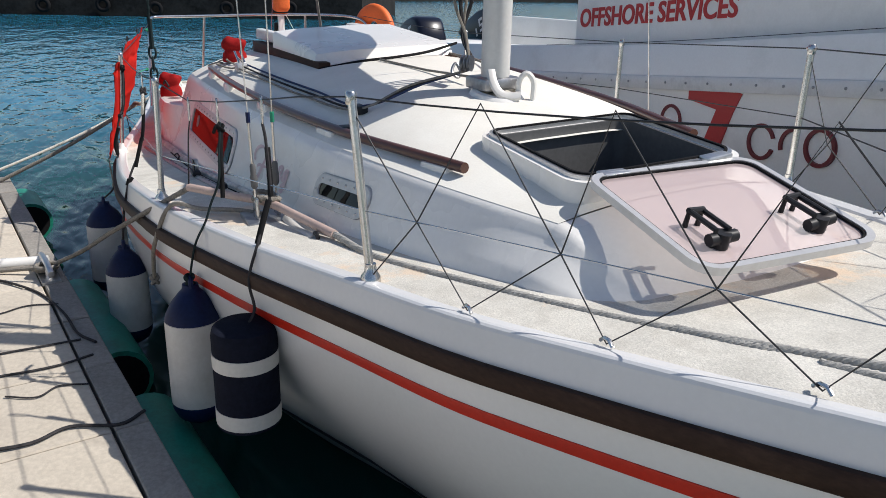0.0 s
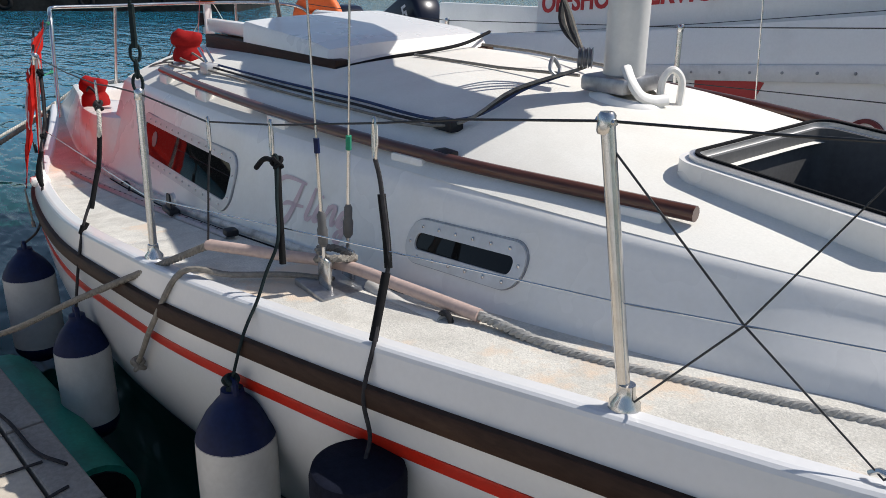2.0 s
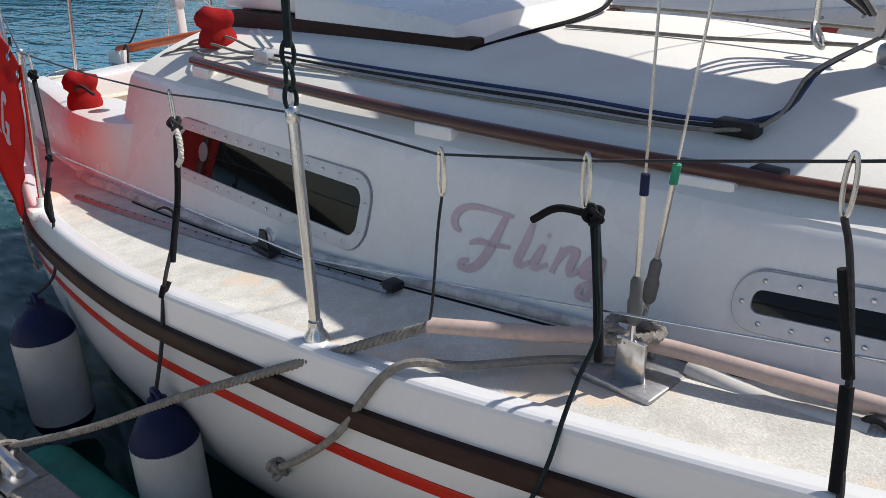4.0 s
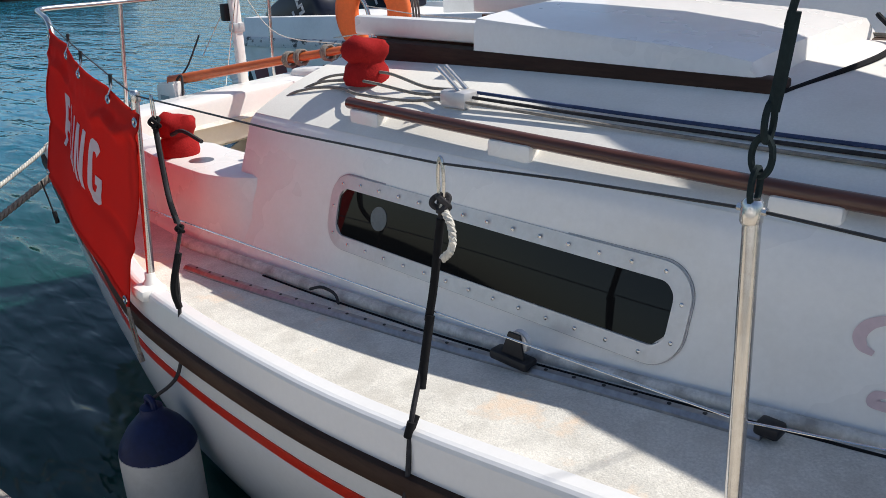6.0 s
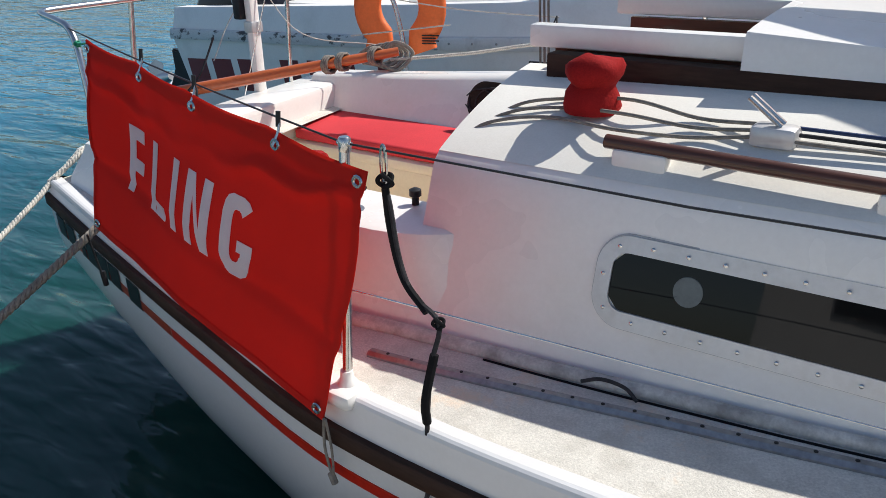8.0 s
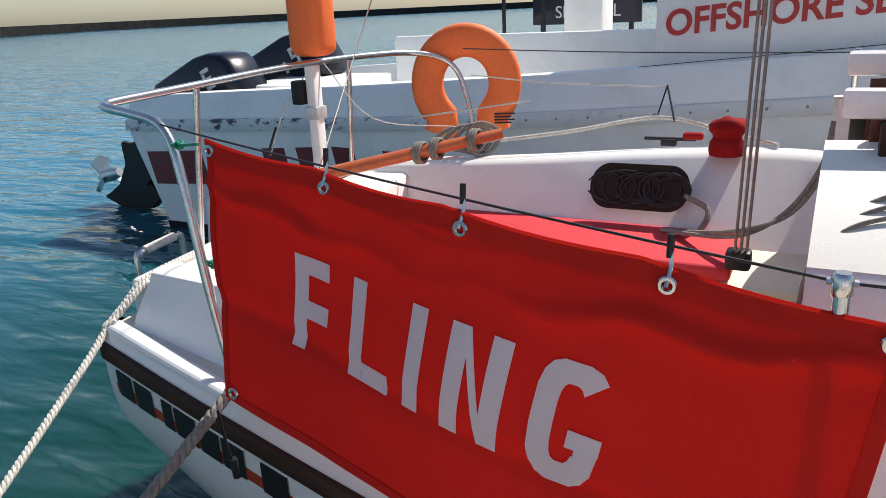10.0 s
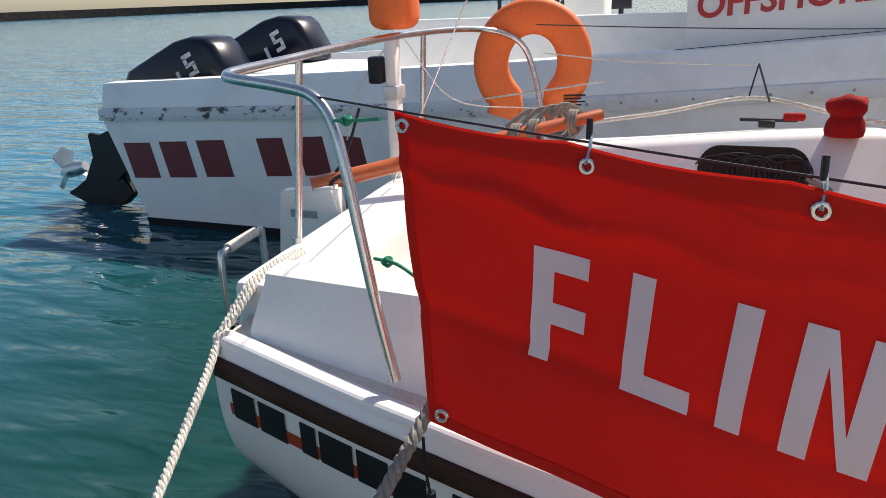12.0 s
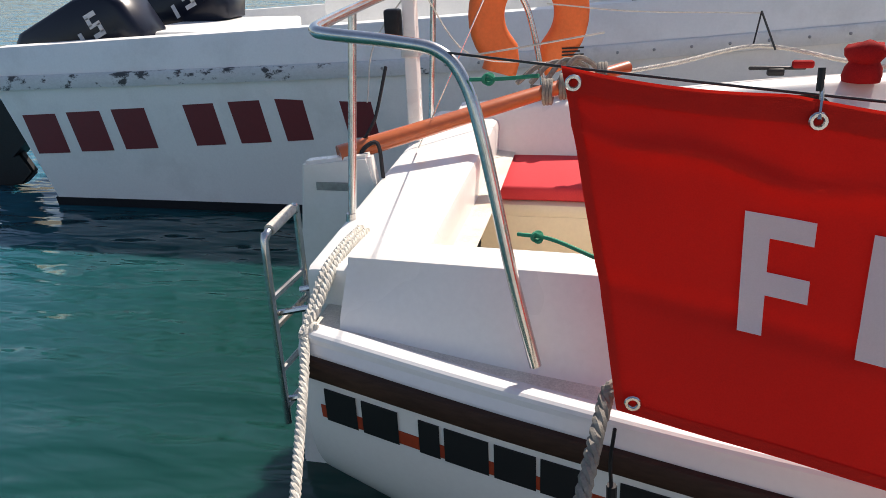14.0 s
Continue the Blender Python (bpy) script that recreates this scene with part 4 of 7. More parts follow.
# ---- pushpit
HEELED[0] = False
pts = [(0.777, -1.007, 1.275), (0.72, -0.99, 1.50), (0.655, -0.965, 1.80), (0.615, -0.95, 1.925), (0.56, -0.94, 1.985), (0.46, -0.925, 2.005), (0.30, -0.895, 2.02), (0.255, -0.865, 2.025), (0.24, -0.80, 2.03), (0.20, -0.50, 2.035),
       (0.17, 0.0, 2.05), (0.18, 0.45, 2.06), (0.23, 0.80, 2.06), (0.30, 1.02, 2.05), (0.40, 1.13, 2.02), (0.48, 1.175, 1.95), (0.53, 1.19, 1.80), (0.58, 1.18, 1.55), (0.62, 1.12, 1.27)]
bm = B()
tube(bm, pts, 0.0145, 14, steps=6)
pp = part("pushpit_rail", bm, STEEL, boat, "bent polished steel stern rail")
for a, b in (((0.15, -0.46, 1.39), (0.185, -0.40, 2.03)), ((0.15, 0.60, 1.39), (0.19, 0.60, 2.05))):
    bm = B()
    tube(bm, [a, b], 0.0125, 12, smooth=False)
    leg = part("pushpit_leg", bm, STEEL, pp)
    bm = B()
    lathe(bm, [(0.03, -0.005), (0.028, 0.01), (0.017, 0.02), (0.015, 0.05)], a, (0, 0, 1), 14)
    part("leg_flange", bm, STEEL, pp)

# ---- rudder, tiller
bm = B()
prism(bm, [(-0.15, -0.115, 1.50), (0.10, -0.115, 1.53), (0.13, -0.115, 1.36), (0.14, -0.115, 0.9), (0.10, -0.115, 0.10), (-0.30, -0.115, 0.05), (-0.24, -0.115, 0.7)], (0, 0.07, 0))
bmesh.ops.bevel(bm, geom=bm.edges[:], offset=0.012, segments=2, affect="EDGES")
rud = part("rudder", bm, GELCOAT, boat, "white transom-hung rudder head")
bm = B()
box(bm, (-0.10, -0.119, 1.40), (0.02, -0.116, 1.43))
part("rudder_plate", bm, NICKEL, rud, "small metal plate")
bm = B()
tube(bm, [(-0.02, -0.075, 1.52), (0.28, 0.13, 1.58), (0.60, 0.36, 1.645), (0.84, 0.53, 1.69), (0.97, 0.63, 1.715)], 0.040, 12, flat=0.85, r_end=0.028)
part("tiller", bm, TILLER_WOOD, boat, "orange varnished wooden tiller")
for x, y, z in ((0.66, 0.40, 1.655), (0.72, 0.445, 1.668), (0.86, 0.55, 1.695)):
    bm = B()
    for q in range(3):
        tube(bm, [Vector((x + 0.012 * q, y + 0.004 * q + 0.044 * math.cos(a), z + 0.045 * math.sin(a))) for a in np.linspace(0, 2 * math.pi, 11)], 0.008, 6, smooth=False)
    part("tiller_lashing", bm, ROPE_G, boat, "grey cord lashed round the tiller")

# ---- boarding ladder on the transom
bm = B()
lx = -0.09
tube(bm, [(lx, -0.33, 0.72), (lx, -0.33, 1.36), (lx, -0.345, 1.40), (lx, -0.375, 1.412), (lx - 0.01, -0.52, 1.395), (lx - 0.01, -0.55, 1.38), (lx - 0.01, -0.565, 1.33), (lx - 0.01, -0.565, 0.72)], 0.0125, 10, steps=4)
lad = part("ladder_rail", bm, STEEL, boat, "steel boarding ladder folded on the transom")
for z in (0.78, 0.92, 1.08, 1.18):
    bm = B()
    tube(bm, [(lx, -0.33, z), (lx - 0.01, -0.565, z)], 0.011, 8, smooth=False)
    part("ladder_rung", bm, STEEL, lad)
bm = B()
tube(bm, [(lx, -0.37, 1.413), (lx - 0.01, -0.52, 1.396)], 0.019, 12, smooth=False)
part("ladder_grip", bm, ROPE_W, lad, "pale grip sleeve")
for z in (1.12, 0.80):
    for y in (-0.36, -0.54):
        bm = B()
        tube(bm, [(lx - 0.005, y, z), (0.04, y, z + 0.03), (0.16, y, z + 0.03)], 0.011, 8)
        part("ladder_bracket", bm, STEEL, lad)

HEELED[0] = True
# ---- shrouds with turnbuckles and chainplate
for (x, y), mt in (((5.112, -1.012), (5.10, 0.06)), ((5.075, -0.918), (5.06, 0.03))):
    foot = Vector((x, y, deck_z(x, y)))
    head = Vector((5.21, -0.06, 8.0)) if x > 5.1 else Vector((5.19, -0.07, 5.6))
    up = (Vector((5.13 if x > 5.1 else 5.16, y - 0.025, 2.17)) - Vector((x, y, 1.60))).normalized()
    a = Vector((x, y, foot.z + 0.08))
    bm = B()
    tube(bm, [a, a + up * 0.10, a + up * 0.24, a + up * 0.34], 0.0055, 8, smooth=False)
    scr = part("shroud_screw", bm, STEEL, boat, "steel shroud bottle screw")
    bm = B()
    lathe(bm, [(0.008, 0.055), (0.014, 0.065), (0.015, 0.105), (0.012, 0.115), (0.012, 0.150), (0.007, 0.160)], a, tuple(up), 12)
    part("bottle_screw_body", bm, DARK_LINER, scr, "dark bottle screw body")
    bm = B()
    tube(bm, [a + up * 0.325, a + up * 0.365], 0.0085, 8, smooth=False)
    part("tape", bm, ROPE_GREEN if x < 5.1 else BLUE_CAP, scr, "coloured tape on the wire end")
    wire("shroud", [a + up * 0.34, a + up * 1.0, tuple(head)], 0.003, STEEL, "steel shroud wire")
    bm = B()
    box(bm, (x - 0.035, y - 0.007, foot.z - 0.02), (x + 0.035, y + 0.007, foot.z + 0.10), 0.006)
    part("chainplate", bm, STEEL, boat, "steel chainplate")
bm = B()
box(bm, (5.00, -1.06, deck_z(5.08, -0.97) - 0.01), (5.19, -0.87, deck_z(5.08, -0.97) + 0.012), 0.006)
part("chainplate_base", bm, NICKEL, boat, "dull chainplate base on the deck")
wire("shroud", [(5.09, 1.02, 1.42), (5.21, 0.06, 8.0)], 0.003, STEEL, "steel shroud wire")
wire("forestay", [(7.9, 0, 1.70), (5.25, 0, 9.4)], 0.004, STEEL, "steel forestay wire")
wire("backstay", [(0.20, 0.20, 1.45), (5.05, 0, 11.3)], 0.003, STEEL, "steel backstay wire")

# ---- genoa track with cars, starboard and port
track_y = curve_fn([(2.30, 1.20), (3.0, 1.125), (3.7, 1.065), (4.35, 1.02)])
for s in (-1, 1):
    bm = B()
    rows = []
    for k in range(25):
        x = 2.30 + 2.05 * k / 24
        y = track_y(x)
        z = deck_z(x, y)
        rows.append([(x, s * (y - 0.018), z - 0.003), (x, s * (y - 0.018), z + 0.006), (x, s * (y - 0.009), z + 0.016), (x, s * (y + 0.009), z + 0.016), (x, s * (y + 0.018), z + 0.006), (x, s * (y + 0.018), z - 0.003)])
    vs = sheet(bm, rows)
    bm.faces.new(vs[0])
    bm.faces.new(vs[-1])
    trk = part("genoa_track", bm, NICKEL, boat, "dark anodised genoa track")
    for k in range(26):
        x = 2.36 + 0.078 * k
        bm = B()
        lathe(bm, [(0.005, 0.0), (0.005, 0.0175)], (x, s * track_y(x), deck_z(x, track_y(x))), (0, 0, 1), 8)
        part("track_hole", bm, BLACK, trk)
    for x in (3.745, 4.36):
        y, z = track_y(x), deck_z(x, track_y(x))
        bm = B()
        box(bm, (x - 0.06 if x < 4 else x - 0.025, s * y - 0.024, z + 0.012), (x + 0.06 if x < 4 else x + 0.025, s * y + 0.024, z + 0.038), 0.008)
        car = part("track_car", bm, BLACK, boat, "black genoa track car")
        if x < 4:
            bm = B()
            prism(bm, [(x - 0.03, s * y - 0.012, z + 0.03), (x + 0.045, s * y - 0.012, z + 0.03), (x + 0.03, s * y - 0.012, z + 0.10), (x - 0.005, s * y - 0.012, z + 0.10)], (0, 0.006, 0))
            part("car_cheek", bm, BLACK, car)
            bm = B()
            lathe(bm, [(0.030, -0.009), (0.026, 0), (0.030, 0.009)], (x + 0.018, s * y + 0.004, z + 0.075), (0, 1, 0), 16)
            part("sheave", bm, ALU_WHITE, car, "pale sheave")

# ---- roof hardware: organiser, jammer, lines, mast winch blocks
bm = B()
box(bm, (4.99, -0.565, roof_z(5.04, 0.54)), (5.09, -0.515, roof_z(5.04, 0.54) + 0.035), 0.006, None)
org = part("deck_organiser", bm, BLACK, boat, "black deck organiser with sheaves")
bm = B()
box(bm, (5.135, -0.665, roof_z(5.17, 0.64) - 0.004), (5.205, -0.615, roof_z(5.17, 0.64) + 0.03), 0.006)
part("fairlead", bm, BLACK, boat, "black fairlead on the roof")
jz = roof_z(3.18, 0.66)
bm = B()
box(bm, (3.13, -0.695, jz - 0.005), (3.24, -0.62, jz + 0.05), 0.014)
jam = part("rope_clutch", bm, ALU_WHITE, boat, "grey rope clutch with raised levers")
for y in (-0.675, -0.64):
    bm = B()
    tube(bm, [(3.20, y, jz + 0.05), (3.12, y - 0.01, jz + 0.115)], 0.007, 8, smooth=False)
    part("clutch_lever", bm, STEEL, jam)
for q, (dy, mm) in enumerate(((0.0, ROPE_D), (0.026, ROPE_BLUE), (-0.026, ROPE_G))):
    def on_roof(x, y, up=0.014):
        return (x, y, roof_z(x, y) + up)
    bm = B()
    tube(bm, [(5.16, -0.08, 1.99), (5.10, -0.30 + dy, roof_z(5.1, -0.3) + 0.05), on_roof(5.06, -0.545 + dy * 0.6, 0.03), on_roof(4.5, -0.60 + dy), on_roof(3.8, -0.635 + dy), on_roof(3.22, -0.658 + dy, 0.03)], 0.0052, 6)
    part("control_line", bm, mm, boat, "dark control line led aft over the roof")
    bm = B()
    tube(bm, [on_roof(3.14, -0.658 + dy, 0.03), on_roof(2.98, -0.65 + dy * 1.6), on_roof(2.80, -0.68 + dy * 2.5, 0.05), on_roof(2.60, -0.62 + dy * 2), on_roof(2.45, -0.66 + dy * 1.5), (2.345, -0.69 + dy * 2, 1.75), (2.29, -0.70 + dy * 2, 1.60), (2.285, -0.70 + dy * 2, 1.35)], 0.0055, 6)
    part("control_line", bm, ROPE_G, boat, "grey line tail led to the winch")
bm = B()
for k in range(3):
    lathe(bm, [(0.034, -0.006), (0.027, 0.0), (0.034, 0.006)], (5.155 + 0.0125 * k, -0.105 + 0.0105 * k, 2.02), (0.76, 0.65, 0), 18)
part("sheave_block", bm, NICKEL, boat, "grey sheaves at the foot of the mast")
for q in range(4):
    bm = B()
    a0 = Vector((5.12 - 0.01 * q, -0.06 + 0.01 * q, 2.03))
    tube(bm, [a0, a0 + Vector((-0.08 - 0.02 * q, 0.02, 0.10)), a0 + Vector((-0.13, 0.03 * q - 0.02, 0.30)), a0 + Vector((-0.10 + 0.03 * q, 0.02, 0.75)), a0 + Vector((0.0, 0.03, 1.6))], 0.007 + 0.002 * (q % 2), 6)
    part("halyard", bm, ROPE_D if q % 2 else ROPE_G, boat, "halyard beside the mast")
bm = B()
tube(bm, [(4.985, -0.03, 1.965), (4.97, -0.05, 2.0), (4.985, -0.075, 1.965), (5.0, -0.05, 1.94), (4.985, -0.03, 1.965)], 0.007, 8)
part("shackle", bm, NICKEL, boat, "metal shackle by the mast")
bm = B()
tube(bm, [(5.365, 0.05, 1.87), (5.365, 0.05, 1.95), (5.38, 0.075, 1.985), (5.40, 0.10, 1.95), (5.40, 0.10, 1.87)], 0.012, 8)
part("roof_bail", bm, GELCOAT, boat, "white bent bail on the roof")
bm = B()
tube(bm, [(5.30, -0.05, 2.00), (5.335, -0.055, 1.955), (5.365, -0.04, 1.915), (5.385, 0.0, 1.90), (5.40, 0.04, 1.90)], 0.020, 8, flat=0.6)
part("vang_tang", bm, MAST_WHITE, boat, "white strap at the mast foot")
bm = B()
tube(bm, [(3.99, 0.44, 1.975), (4.12, 0.2, 1.965), (4.16, 0.0, 1.96), (4.14, -0.2, 1.945), (4.05, -0.415, 1.90)], 0.008, 6)
part("hood_cord", bm, RUBBER, boat, "black cord round the hatch hood")
wire("traveller_line", [(3.6, 0.43, 1.92), (4.4, 0.35, 1.93), (5.1, 0.12, 1.96)], 0.006, ROPE_G, "grey line on the roof")
wire("traveller_line", [(4.2, -0.12, 1.955), (4.7, -0.07, 1.945), (5.08, -0.03, 1.95)], 0.006, ROPE_G, "grey line on the roof")

# ---- boom with the stowed sail, both out of view
bm = B()
tube(bm, [(5.17, 0.02, 2.60), (3.30, 0.29, 2.66)], 0.032, 12, smooth=False)
part("boom", bm, MAST_WHITE, boat, "pale boom")
bm = B()
# x, y, width: sized so the unseen sail's shadow fits roof and deck
folds = [(5.56, 0.12, 0.22), (5.42, 0.10, 0.27), (5.0, 0.09, 0.255), (4.62, 0.15, 0.21), (4.42, 0.24, 0.23), (4.2, 0.31, 0.28), (3.8, 0.39, 0.26), (3.5, 0.42, 0.18), (3.32, 0.44, 0.10)]
rows = []
for k, (x, y, r) in enumerate(folds):
    rows.append([(x, y + r * math.cos(q), 2.77 + (0.11 + 0.02 * math.sin(2.3 * k)) * math.sin(q)) for q in np.linspace(0, 2 * math.pi, 15)])
vs = sheet(bm, rows)
bm.faces.new(vs[0][:-1])
bm.faces.new(vs[-1][:-1])
bmesh.ops.remove_doubles(bm, verts=bm.verts, dist=1e-5)
part("stowed_sail", bm, COVER_RED, boat, "red sail cover on the boom, out of view, shaped to cast the roof shadow")


# ---- winches under red cloth covers
def winch(at, r, h, label):
    bm = B()
    prof = [(r * 1.0, 0.0), (r * 1.06, 0.02), (r * 0.98, h * 0.35), (r * 0.80, h * 0.50), (r * 0.86, h * 0.56), (r * 1.02, h * 0.66), (r * 1.06, h * 0.82), (r * 0.94, h * 0.95), (r * 0.55, h * 1.0), (r * 0.2, h * 0.985)]
    lathe(bm, prof, (0, 0, 0), (0, 0, 1), 28)
    for v in bm.verts:
        a = math.atan2(v.co.y, v.co.x)
        k = 1 + 0.07 * math.sin(5 * a + v.co.z * 40) * (v.co.z / h) + 0.04 * noise.noise(v.co * 22)
        v.co.x, v.co.y = v.co.x * k, v.co.y * k
        v.co.z += 0.012 * noise.noise(v.co * 15 + Vector((3, 1, 2))) * (v.co.z / h) * 2
    bmesh.ops.translate(bm, verts=bm.verts, vec=Vector(at))
    ob = solo("winch_cover", bm, COVER_RED, label, "winch cover", "winch covers", at=at, smooth=60)
    return ob


winch((2.67, -0.60, roof_z(2.67, 0.60)), 0.078, 0.155, "crumpled red cloth cover on the cabin roof winch")
winch((1.835, -0.945, 1.497), 0.078, 0.17, "crumpled red cloth cover on the coaming winch")
winch((1.905, 0.885, 1.500 + 0.112), 0.072, 0.155, "crumpled red cloth cover on the far coaming winch")
bm = B()
lathe(bm, [(0.05, 0.0), (0.05, 0.004), (0.03, 0.007)], (2.015, -0.945, 1.500), (0, 0, 1), 20)
part("deck_plate", bm, NICKEL, boat, "round metal plate in the coaming top")
bm = B()
lathe(bm, [(0.012, 0), (0.012, 0.03), (0.02, 0.035), (0.02, 0.055), (0.01, 0.06)], (2.17, -0.80, 1.500), (0, 0, 1), 12)
part("knob", bm, BLACK, boat, "small black knob")
bm = B()
tube(bm, [(1.90, -1.0, 1.60), (2.0, -1.0, 1.63), (2.13, -0.99, 1.605)], 0.008, 6)
part("winch_handle_cord", bm, ROPE_D, boat, "short dark cord")

# oval locker opening in the far coaming, with coils of rope: a dark plate paints its shade
bm = B()


def oval_pt(u, v, t):
    return Vector((1.575 + u, 0.63 + 0.47 * (0.20 + v) - 0.006 - t, 1.400 + v))


plate(bm, rounded_loop(0.43, 0.175, 0.085, 8), oval_pt, 0.0, 0.006)
part("coaming_locker", bm, INSIDE_SHADE, boat, "dark oval plate painted as the shaded locker opening in the coaming")
bm = B()
for k in range(14):
    cx = -0.15 + 0.30 * random.random()
    r = 0.04 + 0.03 * random.random()
    tube(bm, [oval_pt(cx + r * math.cos(a) * 1.6, min(0.07, max(-0.07, r * math.sin(a))), 0.012 + 0.006 * random.random()) for a in np.linspace(0.3 * k, 0.3 * k + 5.5, 9)], 0.0038, 5)
part("locker_rope", bm, ROPE_D, boat, "dark rope coils stowed in the locker")
bm = B()
tube(bm, [oval_pt(0.20, -0.02, 0.01), oval_pt(0.30, -0.06, 0.03), oval_pt(0.28, -0.13, 0.05), oval_pt(0.22, -0.16, 0.06)], 0.012, 8)
part("locker_rope", bm, ROPE_G, boat)

# cushions on the seats
for s, x0, x1 in ((1, 0.46, 2.02), (-1, 0.75, 2.22)):
    bm = B()
    box(bm, (x0, min(s * 0.30, s * 0.66), 1.203), (x1, max(s * 0.30, s * 0.66), 1.262), 0.018, segments=3)
    for v in bm.verts:
        if v.co.z > 1.23:
            v.co.z += 0.006 * noise.noise(v.co * 5)
        v.co.z += heel(v.co.y)
    solo("seat_cushion", bm, CUSHION, "red cloth cushion on the cockpit seat", "cushion", "cockpit cushions", at=((x0 + x1) / 2, s * 0.48, 1.21))

# mainsheet falls and engine-room cords by the far seat
for q in range(3):
    wire("mainsheet", [(2.03 + 0.02 * q, 0.30, 1.27), (2.09 + 0.018 * q, 0.06, 2.95)], 0.0055, ROPE_G, "grey mainsheet part")
bm = B()
box(bm, (2.00, 0.27, 1.265), (2.09, 0.33, 1.34), 0.015)
part("sheet_block", bm, BLACK, boat, "black mainsheet block")
for q in range(2):
    bm = B()
    tube(bm, [(1.70 + 0.03 * q, 0.60, 1.265), (1.82, 0.52 + 0.02 * q, 1.29), (2.03, 0.40, 1.35 + 0.02 * q), (2.18 + 0.02 * q, 0.46, 1.43), (2.28 + 0.015 * q, 0.54, 1.58), (2.305 + 0.006 * q, 0.58, 1.74)], 0.009, 7)
    part("sheet_tail", bm, ROPE_G, boat, "grey sheet tail led up to the cabin")

# ---- deck edge fittings at stanchion C, cabin crease, deck tread patch
bm = B()
box(bm, (2.325, -1.43, 1.165), (2.42, -1.335, 1.212), 0.016)
part("stanchion_pad", bm, GELCOAT, boat, "white moulded stanchion pad")
bm = B()
tube(bm, [(2.90, -1.075, 1.250), (2.95, -1.065, 1.268), (3.01, -1.060, 1.262), (3.05, -1.075, 1.245)], 0.005, 6)
part("loose_cord", bm, ROPE_D, boat, "short dark cord lying on the deck")

# registration on the quarter: bars in place of the characters
for x0, x1 in ((0.235, 0.325), (0.340, 0.440), (0.495, 0.550), (0.562, 0.675), (0.688, 0.790), (0.80, 0.905), (0.980, 1.095)):
    bm = B()
    rows = []
    for k in range(7):
        x = x0 + (x1 - x0) * k / 6
        s = band_line(x)
        rows.append([(x, -(hull_y(x, s - h) + t), s - h) for h, t in ((0.186, -0.002), (0.186, 0.0045), (0.225, 0.0045), (0.282, 0.0045), (0.282, -0.002))])
    sheet(bm, rows)
    part("registration_bar", bm, TEXT_BLACK, boat, "black bar of the registration mark")

# faded script name on the cabin side: brush strokes of x and z along the side
def on_cabin_side(x, z, out):
    sz, ez = foot_z(x) + 0.03, edge_z(x) - 0.03
    f = (z - sz) / (ez - sz)
    return Vector((x, -(side_y(x) - 0.002 + (edge_y(x) + 0.012 - side_y(x)) * f + out), z))


def brush(bm, pts, width):
    line = smooth_line([(x, 0, z) for x, z in pts], 8)
    rows = []
    for i, p in enumerate(line):
        d = (line[min(i + 1, len(line) - 1)] - line[max(i - 1, 0)]).normalized()
        t = i / (len(line) - 1)
        w = width * (0.55 + 0.45 * math.sin(math.pi * min(1.0, max(0.0, t)) ** 0.8)) * (0.75 + 0.45 * abs(d.z)) * 0.5
        side = Vector((-d.z, 0, d.x)) * w
        rows.append([on_cabin_side(p.x + side.x * k, p.z + side.z * k, 0.003) for k in (-1, -0.4, 0.4, 1)])
    sheet(bm, rows)


SCRIPT = ((0.021, ((4.474, 1.521), (4.453, 1.529), (4.444, 1.550), (4.460, 1.575), (4.500, 1.590), (4.562, 1.592), (4.631, 1.589))),
          (0.024, ((4.608, 1.590), (4.592, 1.538), (4.566, 1.473), (4.532, 1.438), (4.498, 1.434), (4.500, 1.450), (4.520, 1.456))),
          (0.019, ((4.510, 1.499), (4.541, 1.510), (4.590, 1.512), (4.641, 1.516))),
          (0.020, ((4.690, 1.588), (4.680, 1.539), (4.668, 1.494), (4.680, 1.482), (4.703, 1.497))),
          (0.021, ((4.734, 1.545), (4.718, 1.503), (4.724, 1.487), (4.754, 1.503))),
          (0.020, ((4.738, 1.566), (4.744, 1.572))),
          (0.021, ((4.786, 1.550), (4.770, 1.488))),
          (0.020, ((4.774, 1.508), (4.795, 1.545), (4.813, 1.552), (4.822, 1.545), (4.816, 1.512), (4.822, 1.496), (4.840, 1.512))),
          (0.020, ((4.895, 1.548), (4.870, 1.545), (4.852, 1.515), (4.862, 1.502), (4.880, 1.520), (4.897, 1.552))),
          (0.019, ((4.899, 1.552), (4.892, 1.500), (4.877, 1.458), (4.855, 1.458), (4.860, 1.480), (4.905, 1.508))))
for width, pts in SCRIPT:
    bm = B()
    brush(bm, pts, width)
    part("name_stroke", bm, PINK_SCRIPT, boat, "faded pink brush stroke of the script name Fling", smooth=0)

# ---------------------------------------------------------------- white post with the orange bag, horseshoe buoy
HEELED[0] = False
post = thing("danbuoy_post", (0.15, 0.36, 1.42), "white square post with an orange bag on the stern rail", "post")
bm = B()
box(bm, (0.125, 0.33, 1.40), (0.175, 0.39, 2.06), 0.008)
part("post_pole", bm, GELCOAT, post, "white square post")
bm = B()
box(bm, (0.115, 0.32, 1.80), (0.185, 0.40, 1.86), 0.006)
part("post_clamp", bm, ALU_WHITE, post)
bm = B()
box(bm, (0.06, 0.30, 1.87), (0.12, 0.36, 1.98), 0.01)
part("light_unit", bm, BLACK, post, "black light unit with a pale body")
bm = B()
box(bm, (0.075, 0.28, 2.085), (0.265, 0.44, 2.62), 0.05, segments=3)
part("orange_bag", bm, ORANGE, post, "bright orange bag")

